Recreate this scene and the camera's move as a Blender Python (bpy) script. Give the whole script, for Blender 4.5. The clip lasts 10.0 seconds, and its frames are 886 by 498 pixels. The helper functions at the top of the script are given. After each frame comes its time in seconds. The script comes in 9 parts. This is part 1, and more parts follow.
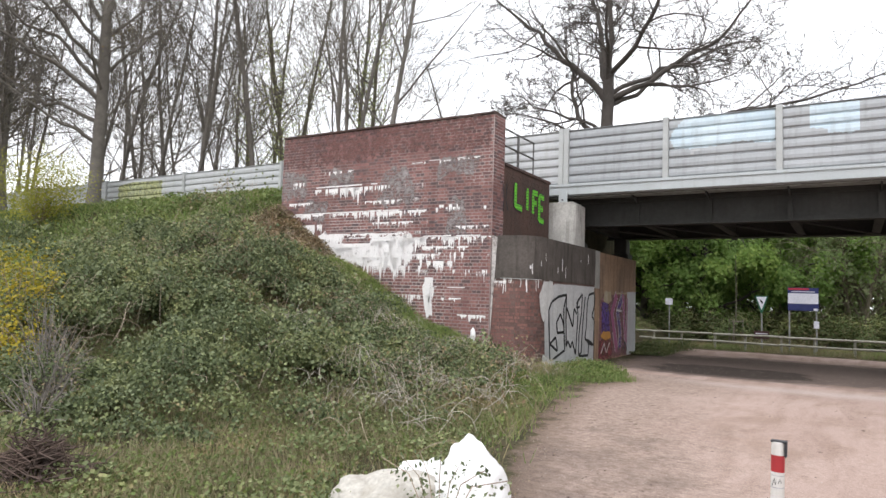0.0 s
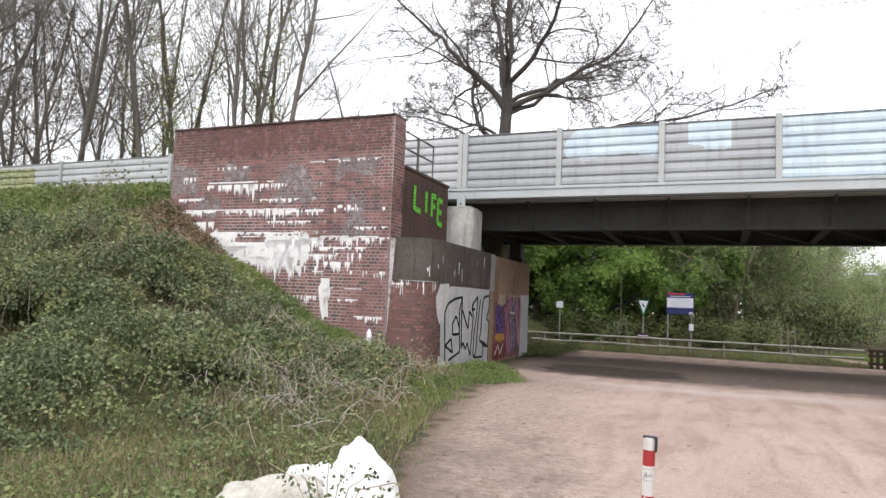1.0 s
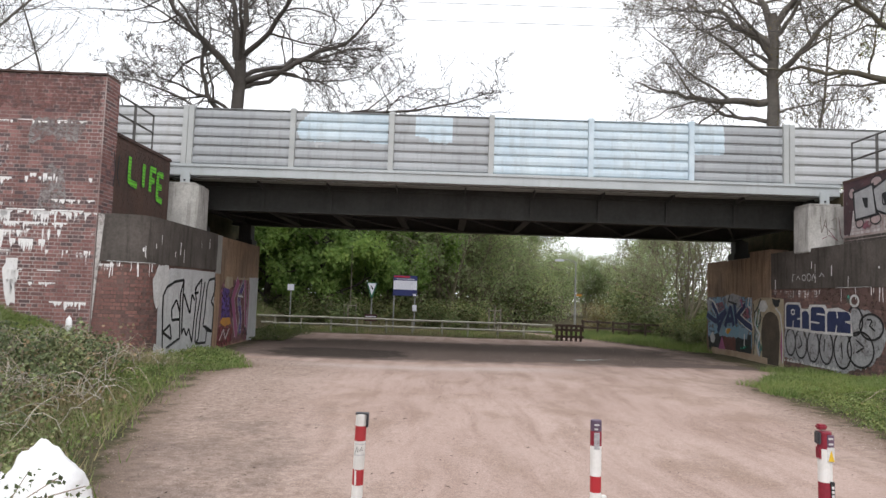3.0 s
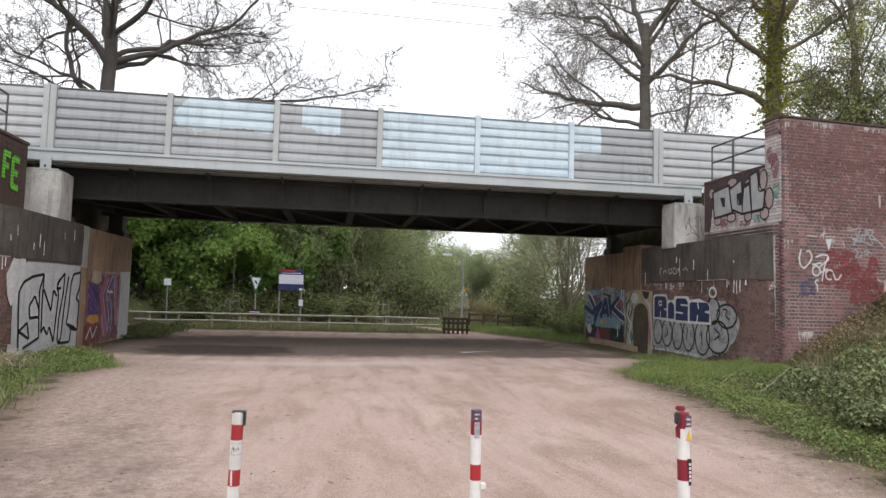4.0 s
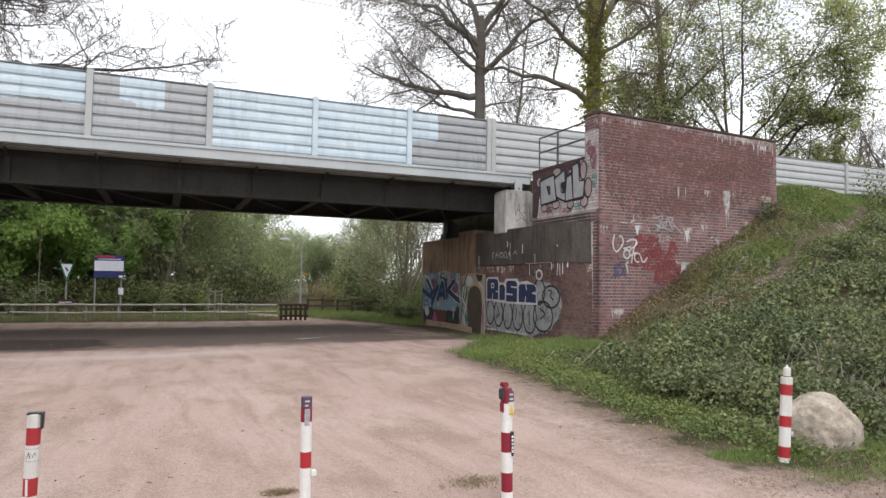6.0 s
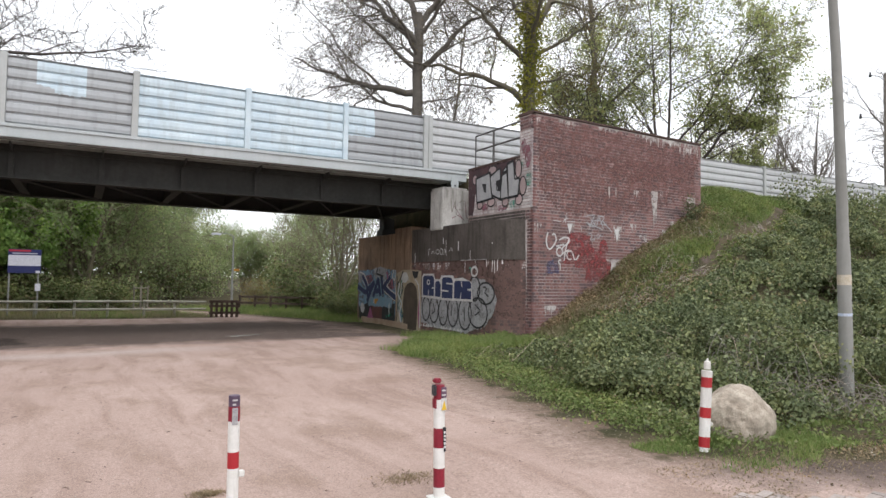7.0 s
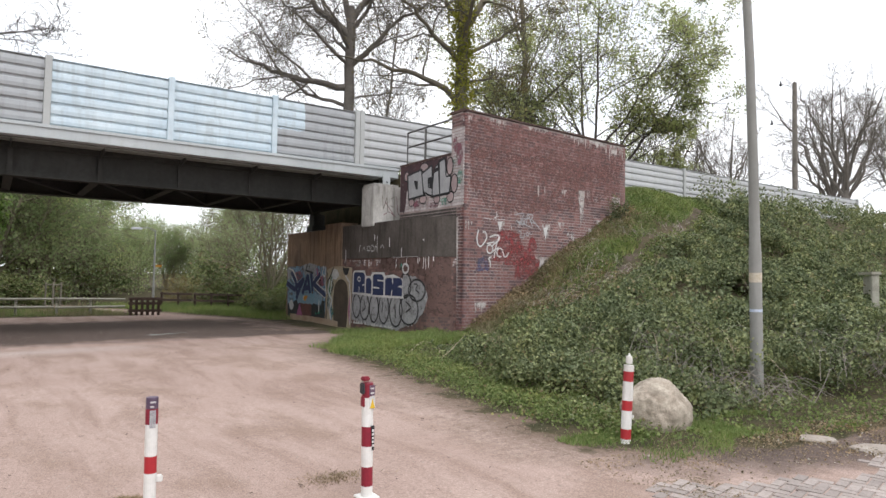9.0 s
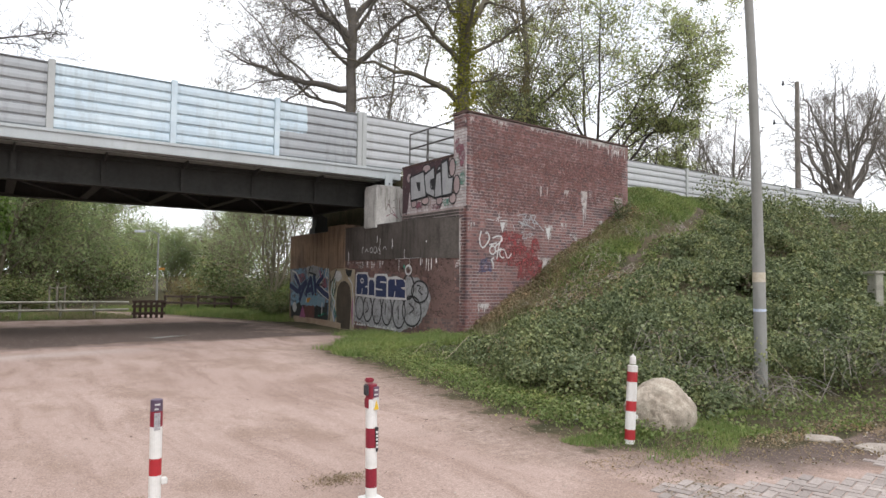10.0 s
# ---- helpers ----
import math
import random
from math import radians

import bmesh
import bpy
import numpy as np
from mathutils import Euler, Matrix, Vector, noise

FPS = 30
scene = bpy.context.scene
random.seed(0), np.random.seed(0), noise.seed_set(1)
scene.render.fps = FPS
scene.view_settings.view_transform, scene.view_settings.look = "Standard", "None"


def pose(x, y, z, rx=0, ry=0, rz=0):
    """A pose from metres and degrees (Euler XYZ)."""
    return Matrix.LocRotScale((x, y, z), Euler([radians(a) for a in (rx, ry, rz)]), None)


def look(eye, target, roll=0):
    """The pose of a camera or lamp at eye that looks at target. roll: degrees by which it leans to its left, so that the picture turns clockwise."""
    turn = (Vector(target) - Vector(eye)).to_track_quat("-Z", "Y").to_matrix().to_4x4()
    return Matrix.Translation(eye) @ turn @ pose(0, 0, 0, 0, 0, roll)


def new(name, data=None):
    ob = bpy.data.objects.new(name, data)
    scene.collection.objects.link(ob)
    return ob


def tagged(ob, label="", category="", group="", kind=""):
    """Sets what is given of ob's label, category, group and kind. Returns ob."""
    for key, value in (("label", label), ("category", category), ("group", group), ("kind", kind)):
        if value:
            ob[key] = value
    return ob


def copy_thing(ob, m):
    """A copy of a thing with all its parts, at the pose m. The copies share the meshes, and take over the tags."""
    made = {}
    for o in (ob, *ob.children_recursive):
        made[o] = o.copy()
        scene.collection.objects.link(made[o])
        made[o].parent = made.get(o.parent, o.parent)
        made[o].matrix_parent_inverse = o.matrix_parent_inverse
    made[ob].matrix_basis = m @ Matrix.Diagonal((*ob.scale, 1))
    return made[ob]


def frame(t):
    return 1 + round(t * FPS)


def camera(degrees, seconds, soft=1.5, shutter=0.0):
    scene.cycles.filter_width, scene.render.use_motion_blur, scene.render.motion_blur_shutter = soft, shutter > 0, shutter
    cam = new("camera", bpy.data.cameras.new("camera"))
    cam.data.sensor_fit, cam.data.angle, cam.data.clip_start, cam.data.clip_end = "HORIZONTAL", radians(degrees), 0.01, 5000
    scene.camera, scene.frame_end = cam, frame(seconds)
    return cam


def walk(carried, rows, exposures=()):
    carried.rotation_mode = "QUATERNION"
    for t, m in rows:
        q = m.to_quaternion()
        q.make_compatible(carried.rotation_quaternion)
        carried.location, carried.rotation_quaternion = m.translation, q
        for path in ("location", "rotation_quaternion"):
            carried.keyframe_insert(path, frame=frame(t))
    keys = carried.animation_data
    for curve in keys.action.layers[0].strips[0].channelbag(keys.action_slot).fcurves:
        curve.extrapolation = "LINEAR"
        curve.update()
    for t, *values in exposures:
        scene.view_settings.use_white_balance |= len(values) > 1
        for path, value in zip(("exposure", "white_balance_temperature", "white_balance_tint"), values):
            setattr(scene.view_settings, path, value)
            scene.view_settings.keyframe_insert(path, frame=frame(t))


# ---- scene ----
cam = camera(67.8, 10.0)
PATH = [
    (0, (-1.198, -4.528, 1.682), (-2.252, -2.835, 1.831), 1.9),
    (0.5, (-1.179, -4.511, 1.681), (-2.117, -2.752, 1.84), 2.1),
    (1, (-1.155, -4.525, 1.689), (-1.94, -2.692, 1.854), 2.4),
    (1.5, (-1.133, -4.51, 1.688), (-1.742, -2.611, 1.85), 2.3),
    (2, (-1.105, -4.508, 1.69), (-1.523, -2.557, 1.84), 2.1),
    (2.5, (-1.078, -4.511, 1.693), (-1.302, -2.529, 1.841), 1.8),
    (3, (-1.056, -4.525, 1.697), (-1.067, -2.531, 1.84), 2.0),
    (4.5, (-0.992, -4.505, 1.687), (-0.54, -2.561, 1.815), 1.3),
    (5, (-0.973, -4.508, 1.688), (-0.402, -2.595, 1.808), 1.1),
    (5.5, (-0.959, -4.507, 1.689), (-0.278, -2.63, 1.798), 0.9),
    (7, (-0.92, -4.51, 1.687), (0.037, -2.756, 1.78), 1.0),
    (7.5, (-0.913, -4.51, 1.689), (0.11, -2.794, 1.781), 1.1),
    (8, (-0.903, -4.509, 1.689), (0.184, -2.832, 1.777), 1.3),
    (8.5, (-0.892, -4.51, 1.685), (0.231, -2.858, 1.774), 1.2),
    (9, (-0.896, -4.504, 1.691), (0.237, -2.858, 1.778), 1.1),
    (9.5, (-0.896, -4.504, 1.687), (0.237, -2.858, 1.775), 1.0),
    (10, (-0.9, -4.505, 1.689), (0.226, -2.855, 1.78), 0.8),
]
walk(cam, [(t, look(eye, target, roll)) for t, eye, target, roll in PATH], [(0.0, 0.34), (0.5, 0.38), (1.5, 0.34), (3.0, 0.10), (5.0, 0.09), (7.0, 0.13), (10.0, 0.13)])

# ---- light ----
world = bpy.data.worlds.new("overcast_sky")
scene.world = world
world.use_nodes = True
wn, wl = world.node_tree.nodes, world.node_tree.links
wn.clear()
SUN_ELEVATION, SUN_TURN = 58.0, 186.0
sky = wn.new("ShaderNodeTexSky")
sky.sky_type = "NISHITA"
sky.sun_disc = False
sky.sun_elevation, sky.sun_rotation = radians(SUN_ELEVATION), radians(SUN_TURN)
sky.air_density, sky.dust_density = 1.0, 4.0
sky_level = wn.new("ShaderNodeMixRGB")
sky_level.blend_type = "MULTIPLY"
sky_level.inputs[0].default_value = 1.0
sky_level.inputs[2].default_value = (0.13, 0.13, 0.13, 1)
cloud_co = wn.new("ShaderNodeTexCoord")
cloud_noise = wn.new("ShaderNodeTexNoise")
cloud_noise.inputs["Scale"].default_value = 2.2
cloud_noise.inputs["Detail"].default_value = 6
cloud_ramp = wn.new("ShaderNodeValToRGB")
cloud_ramp.color_ramp.elements[0].position = 0.32
cloud_ramp.color_ramp.elements[0].color = (0.72, 0.72, 0.72, 1)
cloud_ramp.color_ramp.elements[1].position = 0.5
cloud_ramp.color_ramp.elements[1].color = (1, 1, 1, 1)
cloud_mix = wn.new("ShaderNodeMixRGB")
cloud_mix.inputs[2].default_value = (0.985, 1.0, 1.04, 1)
background = wn.new("ShaderNodeBackground")
background.inputs["Strength"].default_value = 1.32
world_out = wn.new("ShaderNodeOutputWorld")
wl.new(sky.outputs[0], sky_level.inputs[1])
wl.new(cloud_co.outputs["Generated"], cloud_noise.inputs["Vector"])
wl.new(cloud_noise.outputs["Fac"], cloud_ramp.inputs[0])
wl.new(cloud_ramp.outputs[0], cloud_mix.inputs[0])
wl.new(sky_level.outputs[0], cloud_mix.inputs[1])
wl.new(cloud_mix.outputs[0], background.inputs["Color"])
wl.new(background.outputs[0], world_out.inputs[0])

sun = new("sun", bpy.data.lights.new("sun", "SUN"))
sun.data.energy = 1.65
sun.data.angle = radians(30)
sun.data.color = (1.0, 0.99, 1.0)
az = radians(SUN_TURN)
sun_way = Vector((math.sin(az) * math.cos(radians(SUN_ELEVATION)), math.cos(az) * math.cos(radians(SUN_ELEVATION)), math.sin(radians(SUN_ELEVATION))))
sun.matrix_world = look(sun_way * 60, (0, 0, 0))


# ---- materials ----
def material(name):
    m = bpy.data.materials.new(name)
    m.use_nodes = True
    return m, m.node_tree.nodes, m.node_tree.links, m.node_tree.nodes["Principled BSDF"]


def rgb(c):
    return (c[0], c[1], c[2], 1.0)


def noise_node(n, l, co, scale, detail=5, rough=0.6):
    t = n.new("ShaderNodeTexNoise")
    t.inputs["Scale"].default_value = scale
    t.inputs["Detail"].default_value = detail
    t.inputs["Roughness"].default_value = rough
    if co is not None:
        l.new(co, t.inputs["Vector"])
    return t.outputs["Fac"]


def ramp(n, l, fac, stops):
    r = n.new("ShaderNodeValToRGB")
    e = r.color_ramp.elements
    while len(e) < len(stops):
        e.new(0.5)
    for el, (p, c) in zip(e, stops):
        el.position = p
        el.color = rgb(c) if not isinstance(c, (int, float)) else (c, c, c, 1)
    l.new(fac, r.inputs[0])
    return r.outputs[0]


def mixc(n, l, fac, a, b, mode="MIX"):
    m = n.new("ShaderNodeMixRGB")
    m.blend_type = mode
    for sock, v in ((m.inputs[0], fac), (m.inputs[1], a), (m.inputs[2], b)):
        if isinstance(v, (int, float)):
            sock.default_value = v if sock == m.inputs[0] else (v, v, v, 1)
        elif isinstance(v, tuple):
            sock.default_value = rgb(v)
        else:
            l.new(v, sock)
    return m.outputs[0]


def calc(n, l, op, a, b=0.0, clamp=False):
    m = n.new("ShaderNodeMath")
    m.operation = op
    m.use_clamp = clamp
    for sock, v in ((m.inputs[0], a), (m.inputs[1], b)):
        if isinstance(v, (int, float)):
            sock.default_value = v
        else:
            l.new(v, sock)
    return m.outputs[0]


def stretch(n, l, co, s):
    m = n.new("ShaderNodeMapping")
    m.inputs["Scale"].default_value = s
    l.new(co, m.inputs["Vector"])
    return m.outputs[0]


def bump(n, l, bsdf, height, strength, dist=0.01):
    b = n.new("ShaderNodeBump")
    b.inputs["Strength"].default_value = strength
    b.inputs["Distance"].default_value = dist
    l.new(height, b.inputs["Height"])
    l.new(b.outputs[0], bsdf.inputs["Normal"])


def place_of(n):
    return n.new("ShaderNodeNewGeometry").outputs["Position"]


def surface(name, a, b, scale=1.5, fine=30.0, rough=0.85, metal=0.0, relief=0.3, dirt=None, streak=0.0, island=0.0, spec=0.4, speck=0.5, cover=1.0):
    """Two colours in broad patches, fine grain over them, and dirt runs if wanted."""
    m, n, l, bs = material(name)
    co = place_of(n)
    broad = ramp(n, l, noise_node(n, l, co, scale), [(0.35, 0.0), (0.65, 1.0)])
    col = mixc(n, l, broad, a, b)
    grain = noise_node(n, l, co, fine, 3)
    col = mixc(n, l, speck, col, ramp(n, l, grain, [(0.3, 0.62), (0.7, 1.25)]), "MULTIPLY")
    if dirt:
        runs = noise_node(n, l, stretch(n, l, co, (5, 5, 0.6)), 1.3, 6)
        col = mixc(n, l, calc(n, l, "MULTIPLY", ramp(n, l, runs, [(0.5, 0.0), (0.68, 1.0)]), streak or 0.6), col, dirt)
    if island:
        g = n.new("ShaderNodeNewGeometry")
        o = n.new("ShaderNodeObjectInfo")
        r = calc(n, l, "FRACT", calc(n, l, "ADD", g.outputs["Random Per Island"], o.outputs["Random"]))
        col = mixc(n, l, island, col, ramp(n, l, r, [(0.0, 0.45), (1.0, 1.5)]), "MULTIPLY")
    l.new(col, bs.inputs["Base Color"])
    bs.inputs["Roughness"].default_value = rough
    bs.inputs["Metallic"].default_value = metal
    bs.inputs["Specular IOR Level"].default_value = spec
    if relief:
        bump(n, l, bs, grain, relief, 0.01)
    if cover < 1.0:
        # worn paint: the wall shows through where it has gone
        gone = noise_node(n, l, co, 7.0, 6, 0.75)
        clear = n.new("ShaderNodeBsdfTransparent")
        mx = n.new("ShaderNodeMixShader")
        l.new(ramp(n, l, gone, [(cover - 0.16, 1.0), (cover + 0.1, 0.0)]), mx.inputs[0])
        l.new(clear.outputs[0], mx.inputs[1])
        l.new(bs.outputs[0], mx.inputs[2])
        l.new(mx.outputs[0], n["Material Output"].inputs["Surface"])
    return m


def brick_material(name, red, red2, dark, bands, lime_at=None, lime_gain=0.0, grime=0.35, lime_area=(0.34, 0.58), lime_force=0.9):
    """Fired brick, colour by piece, with lime that has run down from some joints. bands: (z, reach) of each run."""
    m, n, l, bs = material(name)
    co = place_of(n)
    g = n.new("ShaderNodeNewGeometry")
    o = n.new("ShaderNodeObjectInfo")
    r = calc(n, l, "FRACT", calc(n, l, "ADD", g.outputs["Random Per Island"], o.outputs["Random"]))
    col = ramp(n, l, r, [(0.0, dark), (0.12, dark), (0.22, red), (0.55, red2), (0.75, (red[0] * 1.25, red[1] * 1.3, red[2] * 1.3)), (0.9, red2), (1.0, dark)])
    second = calc(n, l, "FRACT", calc(n, l, "MULTIPLY", r, 7.31))
    zone = noise_node(n, l, stretch(n, l, co, (0.45, 0.45, 1.3)), 1.0, 4)
    burnt = ramp(n, l, calc(n, l, "ADD", second, calc(n, l, "MULTIPLY", calc(n, l, "SUBTRACT", zone, 0.5), 3.0)), [(0.82, 0.0), (0.9, 1.0)])
    col = mixc(n, l, calc(n, l, "MULTIPLY", burnt, 0.75), col, (dark[0] * 0.8, dark[1] * 0.86, dark[2] * 0.92))
    wash = ramp(n, l, noise_node(n, l, co, 0.7, 5), [(0.5, 0.0), (0.68, 1.0)])
    col = mixc(n, l, calc(n, l, "MULTIPLY", wash, 0.45), col, (0.235, 0.125, 0.112))
    grain = noise_node(n, l, co, 45, 3)
    col = mixc(n, l, 0.6, col, ramp(n, l, grain, [(0.3, 0.6), (0.7, 1.3)]), "MULTIPLY")
    runs = noise_node(n, l, stretch(n, l, co, (6, 6, 0.5)), 1.0, 6)
    col = mixc(n, l, calc(n, l, "MULTIPLY", ramp(n, l, runs, [(0.48, 0.0), (0.65, 1.0)]), grime), col, (0.06, 0.045, 0.042))
    if bands:
        sep = n.new("ShaderNodeSeparateXYZ")
        l.new(co, sep.inputs[0])
        zz = calc(n, l, "DIVIDE", sep.outputs["Z"], 7.0)
        stops = []
        for z, reach in sorted(bands):
            stops += [((z - reach) / 7.0, 0.0), ((z - 0.012) / 7.0, 1.0), ((z + 0.012) / 7.0, 0.0)]
        saw = ramp(n, l, zz, stops)
        region = ramp(n, l, noise_node(n, l, stretch(n, l, co, (1, 1, 2.2)), 0.42, 2), [(lime_area[0], 0.0), (lime_area[1], 1.0)])
        broken = ramp(n, l, noise_node(n, l, stretch(n, l, co, (1.6, 1.6, 3.5)), 1.0, 3), [(0.36, 0.35), (0.6, 1.0)])
        region = calc(n, l, "MULTIPLY", calc(n, l, "MULTIPLY", region, broken), lime_force)
        drip = noise_node(n, l, stretch(n, l, co, (13, 13, 1.3)), 1.0, 5, 0.7)
        amount = calc(n, l, "MULTIPLY", saw, region)
        if lime_at:
            cx, cz, wx, wz = lime_at
            dx = calc(n, l, "DIVIDE", calc(n, l, "SUBTRACT", sep.outputs["X"], cx), wx)
            dz = calc(n, l, "DIVIDE", calc(n, l, "SUBTRACT", sep.outputs["Z"], cz), wz)
            d2 = calc(n, l, "ADD", calc(n, l, "MULTIPLY", dx, dx), calc(n, l, "MULTIPLY", dz, dz))
            hump = calc(n, l, "SUBTRACT", 1.0, d2, True)
            amount = calc(n, l, "ADD", calc(n, l, "MULTIPLY", amount, calc(n, l, "ADD", calc(n, l, "MULTIPLY", hump, 0.9), 0.85)), calc(n, l, "MULTIPLY", hump, lime_gain))
        lime = ramp(n, l, calc(n, l, "ADD", amount, calc(n, l, "MULTIPLY", calc(n, l, "SUBTRACT", drip, 0.5), 2.4)), [(0.40, 0.0), (0.58, 1.0)])
        lime = calc(n, l, "MULTIPLY", lime, ramp(n, l, amount, [(0.05, 0.0), (0.2, 1.0)]))
        col = mixc(n, l, calc(n, l, "MULTIPLY", lime, 0.92), col, (0.78, 0.75, 0.74))
    l.new(col, bs.inputs["Base Color"])
    bs.inputs["Roughness"].default_value = 0.9
    bs.inputs["Specular IOR Level"].default_value = 0.25
    bump(n, l, bs, grain, 0.35, 0.006)
    return m


def leaf_material(name, a, b, c, through_light=0.3, patch_scale=0.8, extra=None):
    m, n, l, bs = material(name)
    g = n.new("ShaderNodeNewGeometry")
    o = n.new("ShaderNodeObjectInfo")
    r = calc(n, l, "FRACT", calc(n, l, "ADD", g.outputs["Random Per Island"], o.outputs["Random"]))
    stops = [(0.0, a), (0.5, b), (0.92, c)] + ([(1.0, extra)] if extra else [])
    col = ramp(n, l, r, stops)
    broad = noise_node(n, l, place_of(n), patch_scale, 3)
    col = mixc(n, l, 0.7, col, ramp(n, l, broad, [(0.32, (0.68, 0.72, 0.66)), (0.5, (1.0, 1.0, 0.97)), (0.68, (1.4, 1.25, 1.05))]), "MULTIPLY")
    l.new(col, bs.inputs["Base Color"])
    bs.inputs["Roughness"].default_value = 0.55
    bs.inputs["Specular IOR Level"].default_value = 0.2
    t = n.new("ShaderNodeBsdfTranslucent")
    l.new(col, t.inputs["Color"])
    mx = n.new("ShaderNodeMixShader")
    mx.inputs[0].default_value = through_light
    l.new(bs.outputs[0], mx.inputs[1])
    l.new(t.outputs[0], mx.inputs[2])
    l.new(mx.outputs[0], n["Material Output"].inputs["Surface"])
    return m


def ground_material():
    m, n, l, bs = material("ground_sand_and_soil")
    co = place_of(n)
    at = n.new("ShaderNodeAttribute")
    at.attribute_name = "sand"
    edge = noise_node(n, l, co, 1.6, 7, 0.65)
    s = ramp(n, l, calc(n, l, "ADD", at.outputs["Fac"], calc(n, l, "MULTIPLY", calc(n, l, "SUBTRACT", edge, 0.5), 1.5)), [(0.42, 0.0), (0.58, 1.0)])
    broad = noise_node(n, l, co, 0.3, 3, 0.5)
    sand = mixc(n, l, ramp(n, l, broad, [(0.35, 0.0), (0.65, 1.0)]), (0.355, 0.262, 0.226), (0.415, 0.316, 0.276))
    # wheel and foot scuffs drawn out along the way through the bridge
    wig = n.new("ShaderNodeTexNoise")
    wig.inputs["Scale"].default_value = 0.22
    l.new(co, wig.inputs["Vector"])
    bent = n.new("ShaderNodeVectorMath")
    bent.operation = "MULTIPLY_ADD"
    l.new(wig.outputs["Color"], bent.inputs[0])
    bent.inputs[1].default_value = (1.4, 1.0, 0)
    l.new(co, bent.inputs[2])
    track = noise_node(n, l, stretch(n, l, bent.outputs[0], (2.6, 0.3, 1)), 1.0, 5, 0.6)
    sand = mixc(n, l, calc(n, l, "MULTIPLY", ramp(n, l, track, [(0.48, 0.0), (0.66, 1.0)]), 0.6), sand, (0.258, 0.182, 0.15))
    scuff = noise_node(n, l, stretch(n, l, bent.outputs[0], (5.0, 1.6, 1)), 1.0, 6, 0.75)
    sand = mixc(n, l, calc(n, l, "MULTIPLY", ramp(n, l, scuff, [(0.54, 0.0), (0.72, 1.0)]), 0.45), sand, (0.24, 0.17, 0.14))
    worn = noise_node(n, l, stretch(n, l, bent.outputs[0], (1.0, 0.6, 1)), 0.85, 5, 0.62)
    sand = mixc(n, l, calc(n, l, "MULTIPLY", ramp(n, l, worn, [(0.5, 0.0), (0.62, 1.0)]), 0.62), sand, (0.262, 0.188, 0.15))
    spot = noise_node(n, l, co, 2.6, 3, 0.5)
    sand = mixc(n, l, calc(n, l, "MULTIPLY", ramp(n, l, spot, [(0.66, 0.0), (0.74, 1.0)]), 0.5), sand, (0.225, 0.16, 0.13))
    at3 = n.new("ShaderNodeAttribute")
    at3.attribute_name = "grit"
    coarse = noise_node(n, l, co, 9.0, 6, 0.75)
    gravel = mixc(n, l, ramp(n, l, coarse, [(0.36, 0.0), (0.62, 1.0)]), (0.185, 0.135, 0.108), (0.36, 0.28, 0.24))
    gritty = ramp(n, l, calc(n, l, "ADD", at3.outputs["Fac"], calc(n, l, "MULTIPLY", calc(n, l, "SUBTRACT", edge, 0.5), 1.3)), [(0.25, 0.0), (0.85, 1.0)])
    sand = mixc(n, l, calc(n, l, "MULTIPLY", gritty, 0.85), sand, gravel)
    sand = mixc(n, l, calc(n, l, "MULTIPLY", ramp(n, l, at.outputs["Fac"], [(0.55, 1.0), (0.85, 0.0)]), 0.8), sand, (0.145, 0.105, 0.08))
    at4 = n.new("ShaderNodeAttribute")
    at4.attribute_name = "dust"
    sand = mixc(n, l, calc(n, l, "MULTIPLY", at4.outputs["Fac"], 0.55), sand, (0.47, 0.40, 0.37))
    # dark soil: damp and dirt, plus the bridge's shade painted into the sand
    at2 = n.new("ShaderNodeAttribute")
    at2.attribute_name = "damp_and_shade"
    damp_shade_fac = ramp(n, l, calc(n, l, "ADD", at2.outputs["Fac"], calc(n, l, "MULTIPLY", calc(n, l, "SUBTRACT", edge, 0.5), 0.8)), [(0.35, 0.0), (0.75, 1.0)])
    sand = mixc(n, l, calc(n, l, "MULTIPLY", damp_shade_fac, 0.9), sand, (0.095, 0.074, 0.065))
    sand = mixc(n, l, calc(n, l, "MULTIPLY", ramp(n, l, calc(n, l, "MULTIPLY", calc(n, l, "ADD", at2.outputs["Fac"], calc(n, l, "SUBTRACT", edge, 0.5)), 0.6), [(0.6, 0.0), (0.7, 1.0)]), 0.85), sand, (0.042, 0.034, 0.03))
    grit = noise_node(n, l, co, 60, 4, 0.7)
    sand = mixc(n, l, 0.6, sand, ramp(n, l, grit, [(0.3, 0.55), (0.7, 1.42)]), "MULTIPLY")
    crumb = noise_node(n, l, co, 15, 6, 0.8)
    sand = mixc(n, l, 0.35, sand, ramp(n, l, crumb, [(0.32, 0.62), (0.5, 1.0), (0.68, 1.3)]), "MULTIPLY")
    vor = n.new("ShaderNodeTexVoronoi")
    vor.inputs["Scale"].default_value = 22
    l.new(co, vor.inputs["Vector"])
    pebble = ramp(n, l, vor.outputs["Distance"], [(0.06, 1.0), (0.12, 0.0)])
    sand = mixc(n, l, calc(n, l, "MULTIPLY", pebble, 0.55), sand, (0.56, 0.51, 0.46))
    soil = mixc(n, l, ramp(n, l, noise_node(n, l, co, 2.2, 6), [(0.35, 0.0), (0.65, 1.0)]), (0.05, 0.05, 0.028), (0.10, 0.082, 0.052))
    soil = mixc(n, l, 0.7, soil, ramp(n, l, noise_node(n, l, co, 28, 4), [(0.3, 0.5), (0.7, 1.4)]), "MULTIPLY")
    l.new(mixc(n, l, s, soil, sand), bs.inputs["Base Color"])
    bs.inputs["Roughness"].default_value = 0.97
